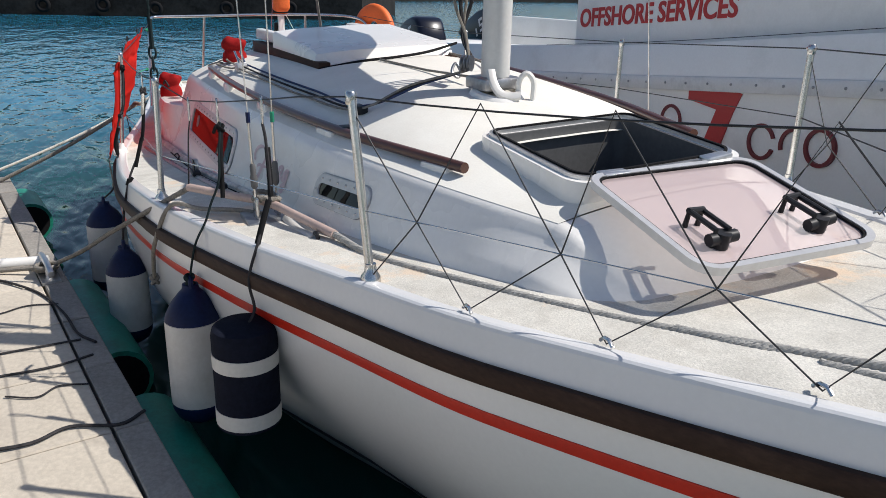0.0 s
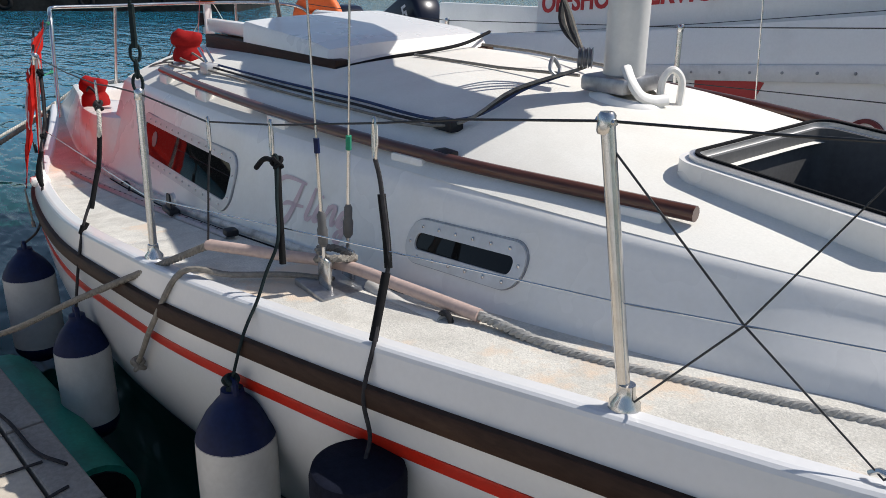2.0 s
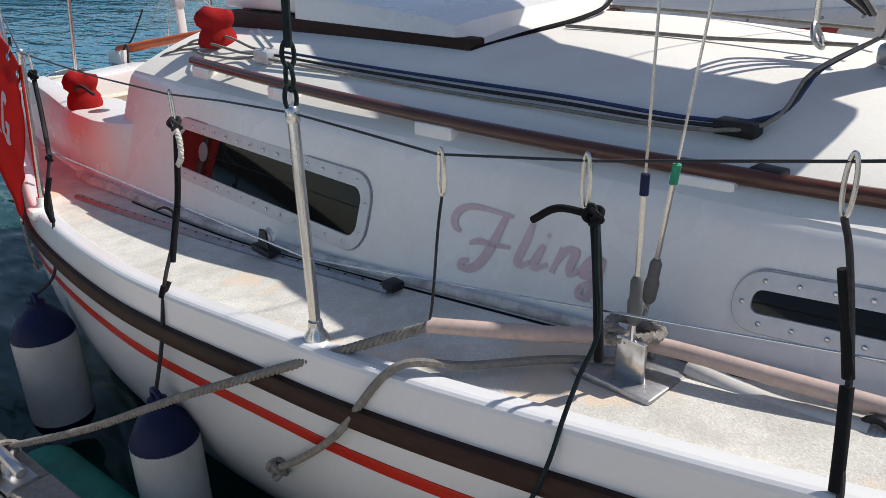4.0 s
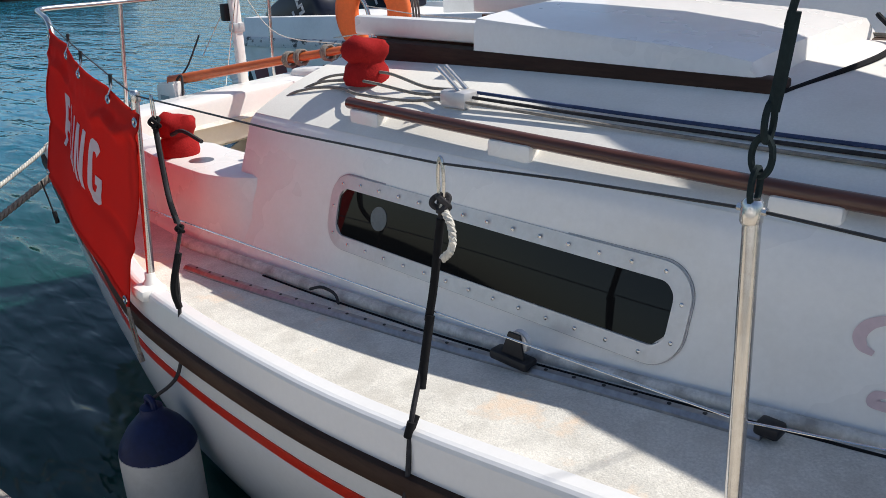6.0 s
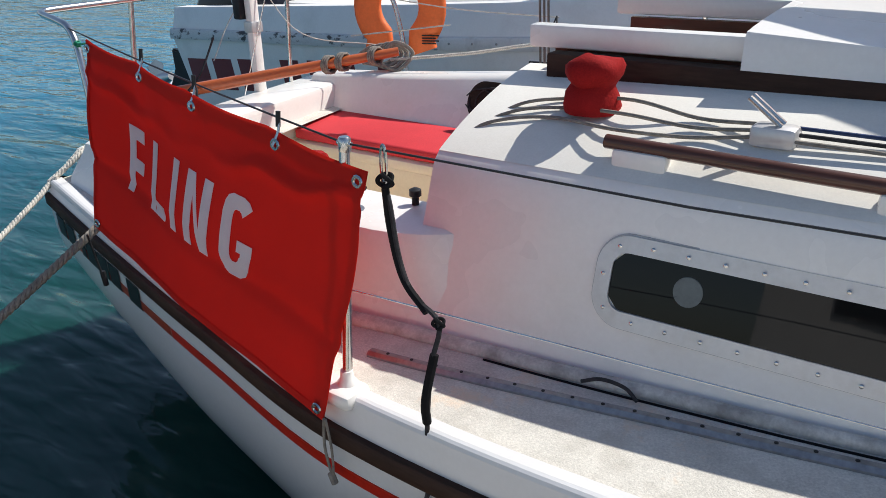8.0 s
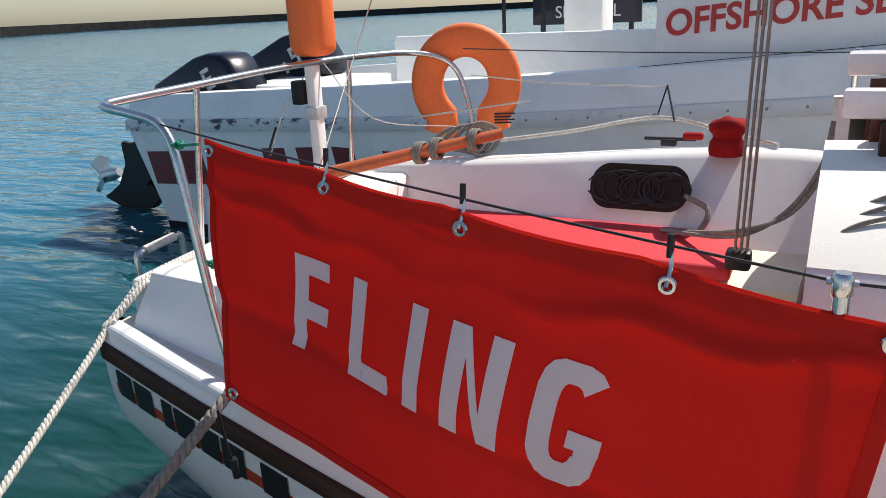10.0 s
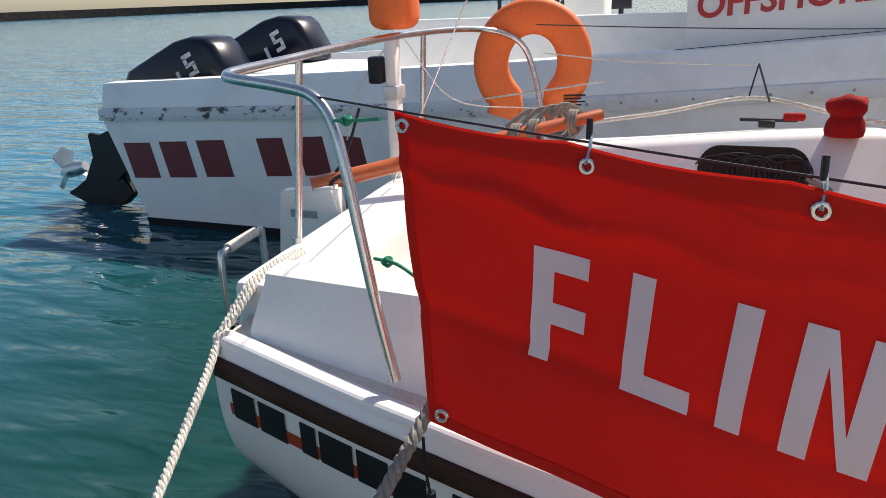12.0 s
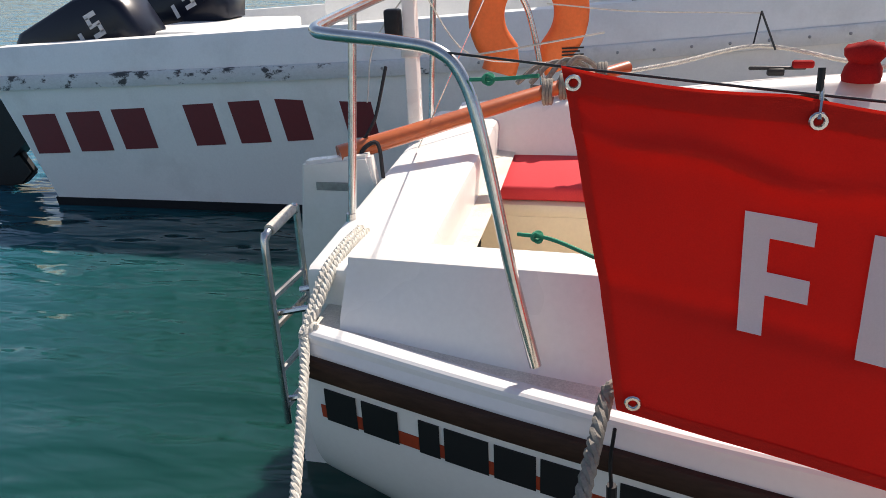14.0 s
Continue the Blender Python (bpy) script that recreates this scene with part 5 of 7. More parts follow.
buoy = thing("horseshoe_buoy", (0.50, 1.25, 1.60), "orange horseshoe lifebuoy hung on the stern rail", "lifebuoy")
bm = B()
rows = []
c0 = Vector((0.505, 1.235, 1.875))
ax_u, ax_v = Vector((0.93, 0.36, 0.0)).normalized(), Vector((0.0, 0.0, 1.0))
ax_w = ax_u.cross(ax_v)
path = []
for k in range(29):
    a = radians(-48 + 276 * k / 28)
    path.append(c0 + ax_u * math.cos(a) * 0.210 + ax_v * (math.sin(a) * 0.225))
path = [path[0] + Vector((0, 0, -0.10)) + ax_u * 0.012, path[0] + Vector((0, 0, -0.05)) - ax_u * 0.004] + path + [path[-1] + Vector((0, 0, -0.05)) + ax_u * 0.004, path[-1] + Vector((0, 0, -0.10)) - ax_u * 0.012]
for i, p in enumerate(path):
    d = (path[min(i + 1, len(path) - 1)] - path[max(i - 1, 0)]).normalized()
    side = ax_w.cross(d).normalized()
    row = []
    for j in range(13):
        a = 2 * math.pi * j / 12
        cx, cy = math.cos(a), math.sin(a)
        row.append(p + side * 0.088 * math.copysign(abs(cx) ** 0.7, cx) + ax_w * 0.045 * math.copysign(abs(cy) ** 0.6, cy))
    rows.append(row)
vs = sheet(bm, rows)
bm.faces.new(vs[0][:-1])
bm.faces.new(vs[-1][:-1][::-1])
bmesh.ops.remove_doubles(bm, verts=bm.verts, dist=1e-5)
part("foam_body", bm, ORANGE, buoy, "orange foam horseshoe", smooth=60)
bm = B()
tube(bm, [(0.22, 1.09, 1.70), (0.45, 1.12, 1.73), (0.86, 1.27, 1.78)], 0.005, 6)
part("buoy_line", bm, ROPE_W, buoy, "thin pale cord tied round it")
for k in range(4):
    bm = B()
    box(bm, (-0.055, -0.001, -0.004), (0.055 - 0.02 * (k % 2), 0.001, 0.004), 0, Matrix.Translation(c0 + ax_u * 0.205 - ax_v * (0.165 + 0.016 * k) - ax_w * -0.0465) @ Matrix.Rotation(math.atan2(0.36, 0.93), 4, "Z"))
    part("print_bar", bm, TEXT_BLACK, buoy)

# coiled grey line and cords on the stern
bm = B()
for k in range(4):
    tube(bm, [(0.50 + 0.06 * k, 0.80, 1.62), (0.60 + 0.05 * k, 0.86, 1.69 + 0.01 * k), (0.72 + 0.04 * k, 0.92, 1.66), (0.70 + 0.03 * k, 0.84, 1.60 - 0.01 * k), (0.56 + 0.05 * k, 0.80, 1.60)], 0.012, 7)
solo("mooring_coil", bm, ROPE_G, "grey rope coil tied at the far stern corner", "rope", at=(0.6, 0.85, 1.6))
bm = B()
laid_rope(bm, [(0.72, 0.86, 1.62), (1.15, 1.02, 1.665), (1.55, 1.22, 1.715), (1.90, 1.12, 1.66), (2.1, 1.0, 1.64)], 0.010, 0.04)
solo("sheet_rope", bm, ROPE_W, "pale laid rope along the far coaming", "rope", at=(1.2, 1.0, 1.6))
for pts, m_, r in (([(0.17, 0.37, 2.07), (0.02, 0.30, 1.86), (0.02, 0.16, 1.66)], ROPE_W, 0.003), ([(0.18, 0.40, 2.06), (0.34, 0.55, 1.78), (0.62, 0.86, 1.70)], ROPE_W, 0.003),
                   ([(0.60, 1.10, 1.93), (1.0, 1.20, 1.88), (1.56, 1.33, 1.85)], ROPE_W, 0.0035), ([(1.56, 1.30, 1.86), (1.53, 1.24, 1.72)], ROPE_D, 0.004), ([(1.56, 1.30, 1.86), (1.62, 1.20, 1.70)], WIRE, 0.005)):
    bm = B()
    tube(bm, pts, r, 6)
    solo("lashing_line", bm, m_, "thin cord tied at the stern rail", "line", "stern lines", at=pts[0])
bm = B()
box(bm, (1.50, 1.10, 1.625), (1.74, 1.12, 1.640), 0.006)
box(bm, (1.58, 1.09, 1.600), (1.65, 1.13, 1.632), 0.006)
solo("horn_cleat", bm, BLACK, "black horn cleat on the far coaming", "cleat", at=(1.6, 1.16, 1.65))
bm = B()
box(bm, (1.68, 1.09, 1.632), (1.77, 1.13, 1.665), 0.010)
solo("cleat_rag", bm, COVER_RED, "small red cloth on the cleat", "cloth", at=(1.75, 1.16, 1.68))
# ties from the rail to the banner
for pts in ([(0.63, -0.965, 1.93), (0.70, -0.985, 1.935), (0.78, -1.01, 1.945)], [(0.735, -1.0, 1.60), (0.81, -1.03, 1.603), (0.905, -1.095, 1.592)]):
    bm = B()
    tube(bm, pts, 0.0045, 6)
    knot(bm, Vector(pts[0]).lerp(Vector(pts[1]), 0.6), 0.008)
    solo("banner_tie", bm, ROPE_GREEN, "green cord tying the banner to the rail", "cord", "banner ties", at=pts[0])
bm = B()
tube(bm, [(0.02, -0.06, 1.50), (0.08, 0.0, 1.60), (0.10, 0.03, 1.66), (0.12, 0.10, 1.80)], 0.006, 6)
tube(bm, [(0.10, -0.09, 1.42), (0.06, -0.07, 1.52), (0.12, -0.06, 1.56), (0.14, -0.08, 1.44)], 0.008, 6)
solo("tiller_cord", bm, ROPE_D, "dark cord and shackle at the tiller head", "cord", at=(0.05, -0.05, 1.48))

# ---------------------------------------------------------------- the red banner
TL, TR, BL, BR = Vector((0.825, -1.026, 1.967)), Vector((2.465, -1.352, 1.808)), Vector((0.962, -1.213, 1.310)), Vector((2.350, -1.458, 1.135))


def cloth(u, v, out=0.0):
    """A point of the banner: u along it from the stern, v down from its upper edge."""
    p = TL.lerp(TR, u).lerp(BL.lerp(BR, u), v)
    nrm = (TR - TL).cross(BL - TL).normalized()
    if nrm.y > 0:
        nrm = -nrm
    w = 0.030 * math.exp(-((u - 0.52) / 0.18) ** 2) * (1 - 0.3 * v) - 0.022 * math.exp(-((u - 0.22) / 0.12) ** 2) * math.sin(math.pi * min(1.0, v * 0.9 + 0.1))
    w += 0.010 * math.sin(9 * u + 5 * v) * math.sin(math.pi * min(1, v * 1.2)) + 0.007 * noise.noise(Vector((u * 7, v * 3, 0.3))) + 0.006 * math.sin(24 * u - 9 * v) * math.exp(-((v - 0.22) / 0.12) ** 2) * (1 - u)
    w += 0.019 * math.exp(-((v - 0.17 - 0.07 * math.sin(4 * u) - 0.02 * math.sin(31 * u)) / 0.028) ** 2) * (0.25 + 0.75 * math.sin(5 * u + 0.6) ** 2) + 0.006 * noise.noise(Vector((u * 26, v * 9, 1.7))) * math.exp(-((v - 0.15) / 0.12) ** 2)
    w -= 0.010 * math.exp(-((v - 0.62 - 0.05 * math.sin(2.0 * u)) / 0.035) ** 2)
    scallop = 0.012 * abs(math.sin(math.pi * u * 4)) * (1 - v) ** 6
    edge = 0.006 * math.sin(math.pi * v) * ((1 - u) ** 6 + u ** 6)
    return p + nrm * (w + out) + Vector((edge, 0, -scallop))


def banner_material():
    m = mat("red_banner_cloth", (0.62, 0.026, 0.018), 0.85, vary=0.10, scale=2.5, grain=300, bump=0.3, bump_scale=500, spec=0.08)
    nt = m.node_tree
    b = nt.nodes["Principled BSDF"]
    tr = nt.nodes.new("ShaderNodeBsdfTranslucent")
    tr.inputs["Color"].default_value = (0.82, 0.036, 0.020, 1)
    mx = nt.nodes.new("ShaderNodeMixShader")
    mx.inputs["Fac"].default_value = 0.27
    out = nt.nodes["Material Output"]
    nt.links.new(b.outputs["BSDF"], mx.inputs[1])
    nt.links.new(tr.outputs["BSDF"], mx.inputs[2])
    nt.links.new(mx.outputs["Shader"], out.inputs["Surface"])
    return m


def let_through(m, color, fac):
    nt = m.node_tree
    tr = nt.nodes.new("ShaderNodeBsdfTranslucent")
    tr.inputs["Color"].default_value = (*color, 1)
    mx = nt.nodes.new("ShaderNodeMixShader")
    mx.inputs["Fac"].default_value = fac
    nt.links.new(nt.nodes["Principled BSDF"].outputs["BSDF"], mx.inputs[1])
    nt.links.new(tr.outputs["BSDF"], mx.inputs[2])
    nt.links.new(mx.outputs["Shader"], nt.nodes["Material Output"].inputs["Surface"])


let_through(LETTER, (0.95, 0.88, 0.88), 0.45)
BANNER = banner_material()
banner = thing("banner", (1.6, -1.3, 1.15), "red canvas banner with grey letters tied along the lifelines", "banner")
bm = B()
nu, nv = 110, 50
for out in (0.0, -0.0016):
    sheet(bm, [[cloth(i / nu, j / nv, out) for j in range(nv + 1)] for i in range(nu + 1)])
part("canvas", bm, BANNER, banner, "creased red canvas", smooth=80)
for u0, u1, v0, v1 in ((0, 1, 0.005, 0.075), (0, 1, 0.965, 0.995), (0.0, 0.013, 0.005, 0.995), (0.985, 1, 0.005, 0.995)):
    bm = B()
    for out in (0.0016, 0.0030):
        sheet(bm, [[cloth(u0 + (u1 - u0) * i / 60, v0 + (v1 - v0) * j / 30, out) for j in range(31)] for i in range(61)])
    part("hem", bm, BANNER, banner, "doubled stitched hem", smooth=80)

S_ = 0.0295    # stroke along u
H0, H1 = 0.328, 0.672
sv = 0.066    # stroke along v


def poly_letter(kind, u0, u1):
    """Outlines of a block letter as boxes or polygons in (u, v)."""
    m = (H0 + H1) / 2
    if kind == "F":
        return [[(u0, H0), (u0 + S_, H0), (u0 + S_, H1), (u0, H1)], [(u0 + S_, H0), (u1, H0), (u1, H0 + sv), (u0 + S_, H0 + sv)], [(u0 + S_, m - 0.01), (u1, m - 0.01), (u1, m - 0.01 + sv), (u0 + S_, m - 0.01 + sv)]]
    if kind == "L":
        return [[(u0, H0), (u0 + S_, H0), (u0 + S_, H1), (u0, H1)], [(u0 + S_, H1 - sv), (u1, H1 - sv), (u1, H1), (u0 + S_, H1)]]
    if kind == "I":
        return [[(u0, H0), (u1, H0), (u1, H1), (u0, H1)]]
    if kind == "N":
        return [[(u0, H0), (u0 + S_, H0), (u0 + S_, H1), (u0, H1)], [(u1 - S_, H0), (u1, H0), (u1, H1), (u1 - S_, H1)], [(u0 + S_ * 0.6, H0), (u0 + S_, H0), (u1 - S_ * 0.6, H1), (u1 - S_, H1)]]
    return []


letters = (("F", 0.184, 0.262), ("L", 0.320, 0.410), ("I", 0.444, 0.473), ("N", 0.516, 0.608), ("G", 0.647, 0.739))


def slant(u, v):
    return u + 0.060 * (0.50 - v)


def letter_mesh(polys, out):
    bm = B()
    for poly in polys:
        (a, b), (c, d), (e, f), (g, h) = poly
        for o in (out, out + 0.0014):
            rows = []
            for i in range(9):
                s = i / 8
                p0, p1 = (a + (g - a) * s, b + (h - b) * s), (c + (e - c) * s, d + (f - d) * s)
                rows.append([cloth(slant(p0[0] + (p1[0] - p0[0]) * j / 6, p0[1] + (p1[1] - p0[1]) * j / 6), p0[1] + (p1[1] - p0[1]) * j / 6, o) for j in range(7)])
            sheet(bm, rows)
    return bm


for kind, u0, u1 in letters:
    polys = poly_letter(kind, u0, u1)
    if kind == "G":
        cu, cv, ru, rv = (u0 + u1) / 2, (H0 + H1) / 2, (u1 - u0) / 2, (H1 - H0) / 2 + 0.012
        ang = [radians(-42 - k * 282 / 14) for k in range(15)]
        se = lambda a, f, q: (cu + (ru - (S_ if f else 0)) * math.copysign(abs(math.cos(a)) ** 0.6, math.cos(a)), cv + (rv - (sv if f else 0)) * math.copysign(abs(math.sin(a)) ** 0.6, math.sin(a)))
        polys = [[se(p, 0, 0), se(p, 1, 0), se(q, 1, 0), se(q, 0, 0)] for p, q in zip(ang[:-1], ang[1:])]
        polys.append([(cu + 0.004, cv + 0.015), (u1, cv + 0.015), (u1, cv + 0.015 + sv * 0.8), (cu + 0.004, cv + 0.015 + sv * 0.8)])
        polys.append([(u1 - S_, cv + 0.05), (u1, cv + 0.05), (u1 - 0.004, cv + rv * 0.72), (u1 - S_, cv + rv * 0.72)])
    part("letter_" + kind.lower(), letter_mesh(polys, 0.0035), LETTER, banner, "sewn grey cloth letter", smooth=80)
for u, v in ((0.012, 0.045), (0.276, 0.058), (0.528, 0.055), (0.783, 0.05), (0.985, 0.045), (0.026, 0.962), (0.98, 0.965)):
    c = cloth(u, v, 0.006)
    bm = B()
    rows = []
    for k in range(13):
        a = 2 * math.pi * k / 12
        rows.append([c + Vector((math.cos(a) * (0.0125 + 0.005 * math.cos(b)), -0.004 * math.sin(b), math.sin(a) * (0.0125 + 0.005 * math.cos(b)))) for b in np.linspace(0, 2 * math.pi, 7)])
    sheet(bm, rows)
    part("grommet", bm, STEEL, banner, "metal grommet")
for u in (0.276, 0.528, 0.783):
    c = cloth(u, 0.054, 0.012)
    bm = B()
    tube(bm, [c, c + Vector((0.004, 0.02, 0.035)), c + Vector((0.0, 0.03, 0.075))], 0.004, 6)
    hk = part("banner_hook", bm, STEEL, banner, "metal snap hook")
    bm = B()
    tube(bm, [c + Vector((0.0, 0.025, 0.045)), c + Vector((0.0, 0.03, 0.085))], 0.0065, 8, smooth=False)
    part("hook_body", bm, BLACK, hk)

# ---------------------------------------------------------------- fenders
def fender(x, z_top, z_bot, r, off=0.0):
    y = -(hull_y(x, (z_top + z_bot) / 2) + r + 0.002 + off)
    f = thing("fender", (x, y, z_bot), "white inflatable fender with navy blue ends hung outside the hull", "fender", "white fenders")
    h = z_top - z_bot
    prof = [(0.02, 0), (r * 0.45, 0.015), (r * 0.82, 0.045), (r * 0.97, 0.085), (r, 0.11)]
    bm = B()
    lathe(bm, prof + [(r * 1.002, 0.115)], (x, y, z_bot), (0, 0, 1), 28)
    part("lower_end", bm, BLUE_CAP, f, "navy blue lower end")
    bm = B()
    lathe(bm, [(r * 0.998, 0.112), (r, 0.2), (r, h - 0.2), (r * 0.99, h - 0.14)], (x, y, z_bot), (0, 0, 1), 28)
    part("vinyl_body", bm, FENDER_W, f, "scuffed white vinyl body")
    bm = B()
    lathe(bm, [(r * 0.992, h - 0.142), (r * 0.93, h - 0.115), (r * 0.70, h - 0.065), (r * 0.42, h - 0.025), (r * 0.30, h - 0.01), (r * 0.28, h + 0.01), (r * 0.15, h + 0.015)], (x, y, z_bot), (0, 0, 1), 28)
    part("upper_end", bm, BLUE_CAP, f, "navy blue upper end")
    bm = B()
    tube(bm, [Vector((x - 0.025, y, z_top)), Vector((x - 0.02, y, z_top + 0.035)), Vector((x + 0.02, y, z_top + 0.035)), Vector((x + 0.025, y, z_top))], 0.011, 8)
    part("eye", bm, BLUE_CAP, f)
    return (x, y, z_top + 0.03)


def hang(name, pts, r, material, label, group="fender lines"):
    bm = B()
    tube(bm, pts, r, 7)
    return solo(name, bm, material, label, "rope", group, at=pts[0])


E1 = fender(2.60, 0.885, 0.24, 0.128, 0.06)
E2 = fender(3.69, 0.90, 0.31, 0.112, 0.045)
E3 = fender(5.06, 1.14, 0.51, 0.116, 0.03)
# navy cloth fender with two white bands
bx, bz, br, bh = 5.60, 0.79, 0.117, 0.385
by = -(hull_y(bx, 1.05) + br + 0.002)
dark = thing("fender", (bx, by, bz), "stout navy cloth fender with two white bands", "fender")
for name, z0, z1, m_, rr in (("lower_sleeve", 0.0, 0.012, FENDER_B, br), ("white_band", 0.012, 0.070, WHITE_BAND, br + 0.002), ("middle_sleeve", 0.070, 0.235, FENDER_B, br), ("white_band", 0.235, 0.288, WHITE_BAND, br + 0.002), ("upper_sleeve", 0.288, bh, FENDER_B, br)):
    bm = B()
    prof = [(rr, z0), (rr, z1)]
    if name == "upper_sleeve":
        prof = [(rr, z0), (rr, z1 - 0.03), (rr * 0.95, z1 - 0.008), (rr * 0.85, z1), (0.02, z1 + 0.004)]
    lathe(bm, prof, (bx, by, bz), (0, 0, 1), 30)
    part(name, bm, m_, dark)

# their lines, hooked on the lifeline
def over_rail(x, dz=0.012):
    return (x, -(beam(x) - 0.02), sheer(x) + dz)


def outside(x, z):
    return (x, -(hull_y(x, z) + 0.022), z)


RAIL_PTS = [cap("C")] + LINE_CB + [cap("B")] + LINE_BA + [cap("A")]


def LL(x):
    """The upper lifeline at x."""
    xs = [p[0] for p in RAIL_PTS]
    return (x, float(np.interp(x, xs, [p[1] for p in RAIL_PTS])), float(np.interp(x, xs, [p[2] for p in RAIL_PTS])))


def snap_hook(x, label):
    p = Vector(LL(x))
    bm = B()
    tube(bm, [p + Vector((0.008 * math.cos(a), 0, -0.035 + 0.048 * math.sin(a))) for a in np.linspace(0, 2 * math.pi, 15)], 0.004, 6)
    solo("snap_hook", bm, STEEL, label, "hook", "lifeline hooks", at=tuple(p))
    return p - Vector((0, 0, 0.08))


p = snap_hook(5.468, "steel snap hook on the lifeline")
hang("fender_line", [p, (5.485, -1.042, 1.80), (5.515, -1.042, 1.63), (5.53, -1.075, 1.53), over_rail(5.555), outside(5.57, 1.33), outside(5.575, 1.22), (bx, by + 0.02, bz + bh)], 0.0056, ROPE_D, "black fender line with hose sleeves")
bm = B()
tube(bm, [(5.478, -1.037, 1.78), (5.50, -1.038, 1.68), (5.515, -1.042, 1.61)], 0.0100, 10)
tube(bm, [(5.518, -1.05, 1.60), (5.535, -1.08, 1.52), (5.548, -1.105, 1.45)], 0.0108, 10)
solo("hose_sleeve", bm, RUBBER, "black hose sleeve on the fender line", "hose", "hose sleeves", at=(5.5, -1.04, 1.6))
p = snap_hook(5.075, "steel snap hook on the lifeline")
hang("fender_line", [p, (5.095, -1.13, 1.80), (5.115, -1.145, 1.70), (5.134, -1.157, 1.59), (5.12, -1.19, 1.50), over_rail(5.11), outside(5.11, 1.33), E3], 0.0048, ROPE_TEAL, "dark fender line over the gunwale")
bm = B()
tube(bm, [(5.092, -1.128, 1.79), (5.112, -1.138, 1.68), (5.130, -1.145, 1.52)], 0.0092, 10)
tube(bm, [(5.085, -1.125, 1.79), (5.01, -1.13, 1.785), (4.955, -1.135, 1.75)], 0.0075, 8)
knot(bm, (5.09, -1.128, 1.79), 0.011)
solo("hose_sleeve", bm, RUBBER, "black hose sleeve on the fender line", "hose", "hose sleeves", at=(5.1, -1.13, 1.7))
p = snap_hook(4.775, "black hook on the lifeline")
hang("thin_line", [p, (4.77, -1.212, 1.70), (4.755, -1.222, 1.53), (4.735, -1.224, 1.46)], 0.0032, ROPE_D, "thin dark line holding the hose up")
bm = B()
knot(bm, E3, 0.016)
solo("fender_knot", bm, ROPE_TEAL, "knotted dark line at the fender", "knot", at=E3)
p = snap_hook(3.75, "steel snap hook on the lifeline")
hang("fender_line", [p, (3.745, -1.295, 1.74), (3.735, -1.31, 1.60), (3.729, -1.325, 1.51), (3.74, -1.36, 1.42), over_rail(3.755), outside(3.77, 1.13), E2], 0.0063, ROPE_D, "dark fender line with hose sleeves")
bm = B()
tube(bm, [(3.745, -1.295, 1.74), (3.735, -1.312, 1.59), (3.728, -1.325, 1.51)], 0.0092, 10)
tube(bm, [(3.735, -1.325, 1.525), (3.742, -1.352, 1.44), (3.748, -1.372, 1.37)], 0.0100, 10)
tube(bm, [(3.752, -1.395, 1.315), (3.756, -1.425, 1.275), over_rail(3.757, 0.018)], 0.0096, 10)
solo("hose_sleeve", bm, RUBBER, "black hose sleeve on the fender line", "hose", "hose sleeves", at=(3.74, -1.32, 1.5))
bm = B()
knot(bm, (3.748, -1.295, 1.775), 0.013)
solo("line_knot", bm, ROPE_D, "dark knotted line hanging on the lifeline", "knot", at=(3.748, -1.295, 1.77))
bm = B()
laid_rope(bm, [(3.752, -1.298, 1.77), (3.785, -1.305, 1.735), (3.79, -1.31, 1.69), (3.765, -1.312, 1.66)], 0.009, 0.03)
solo("frayed_rope_end", bm, ROPE_W, "frayed pale rope end", "rope", at=(3.75, -1.3, 1.7))
p = snap_hook(2.48, "black hook on the lifeline")
hang("fender_line", [p, (2.50, -1.318, 1.72), (2.53, -1.33, 1.60), (2.58, -1.345, 1.52), (2.675, -1.374, 1.485), (2.668, -1.40, 1.38), over_rail(2.66), outside(2.68, 1.02), E1], 0.0063, ROPE_D, "dark fender line with hose sleeves")
bm = B()
tube(bm, [(2.485, -1.315, 1.76), (2.50, -1.32, 1.66), (2.545, -1.335, 1.55), (2.63, -1.36, 1.495)], 0.0096, 8)
tube(bm, [(2.672, -1.39, 1.41), (2.665, -1.42, 1.30), over_rail(2.66, 0.018)], 0.0112, 8)
knot(bm, (2.487, -1.315, 1.78), 0.012)
knot(bm, (2.675, -1.374, 1.485), 0.009)
solo("hose_sleeve", bm, RUBBER, "black hose sleeve on the fender line", "hose", "hose sleeves", at=(2.5, -1.32, 1.6))
# shackle chain on the middle stanchion
bm = B()
c = Vector((4.384, -1.289, 1.91))
for k, (dx, z) in enumerate(((0, 0.02), (0.004, 0.065), (0.008, 0.115))):
    q = c + Vector((dx, 0, z))
    e = (0.015, 0.0) if k % 2 else (0.0, 0.015)
    tube(bm, [q + Vector((e[0] * math.cos(a), e[1] * math.cos(a), 0.028 * math.sin(a))) for a in np.linspace(0, 2 * math.pi, 13)], 0.0052, 6)
tube(bm, [c + Vector((0.011, 0, 0.13)), c + Vector((0.016, 0, 0.18)), c + Vector((0.022, 0, 0.26))], 0.0095, 8)
tube(bm, [c + Vector((0.020, 0, 0.25)), c + Vector((0.026, 0, 0.30)), c + Vector((0.12, 0.05, 0.9)), c + Vector((0.5, 0.7, 4.5))], 0.006, 6)
solo("halyard_chain", bm, ROPE_TEAL, "dark shackles and halyard made fast on a stanchion", "halyard", at=tuple(c))

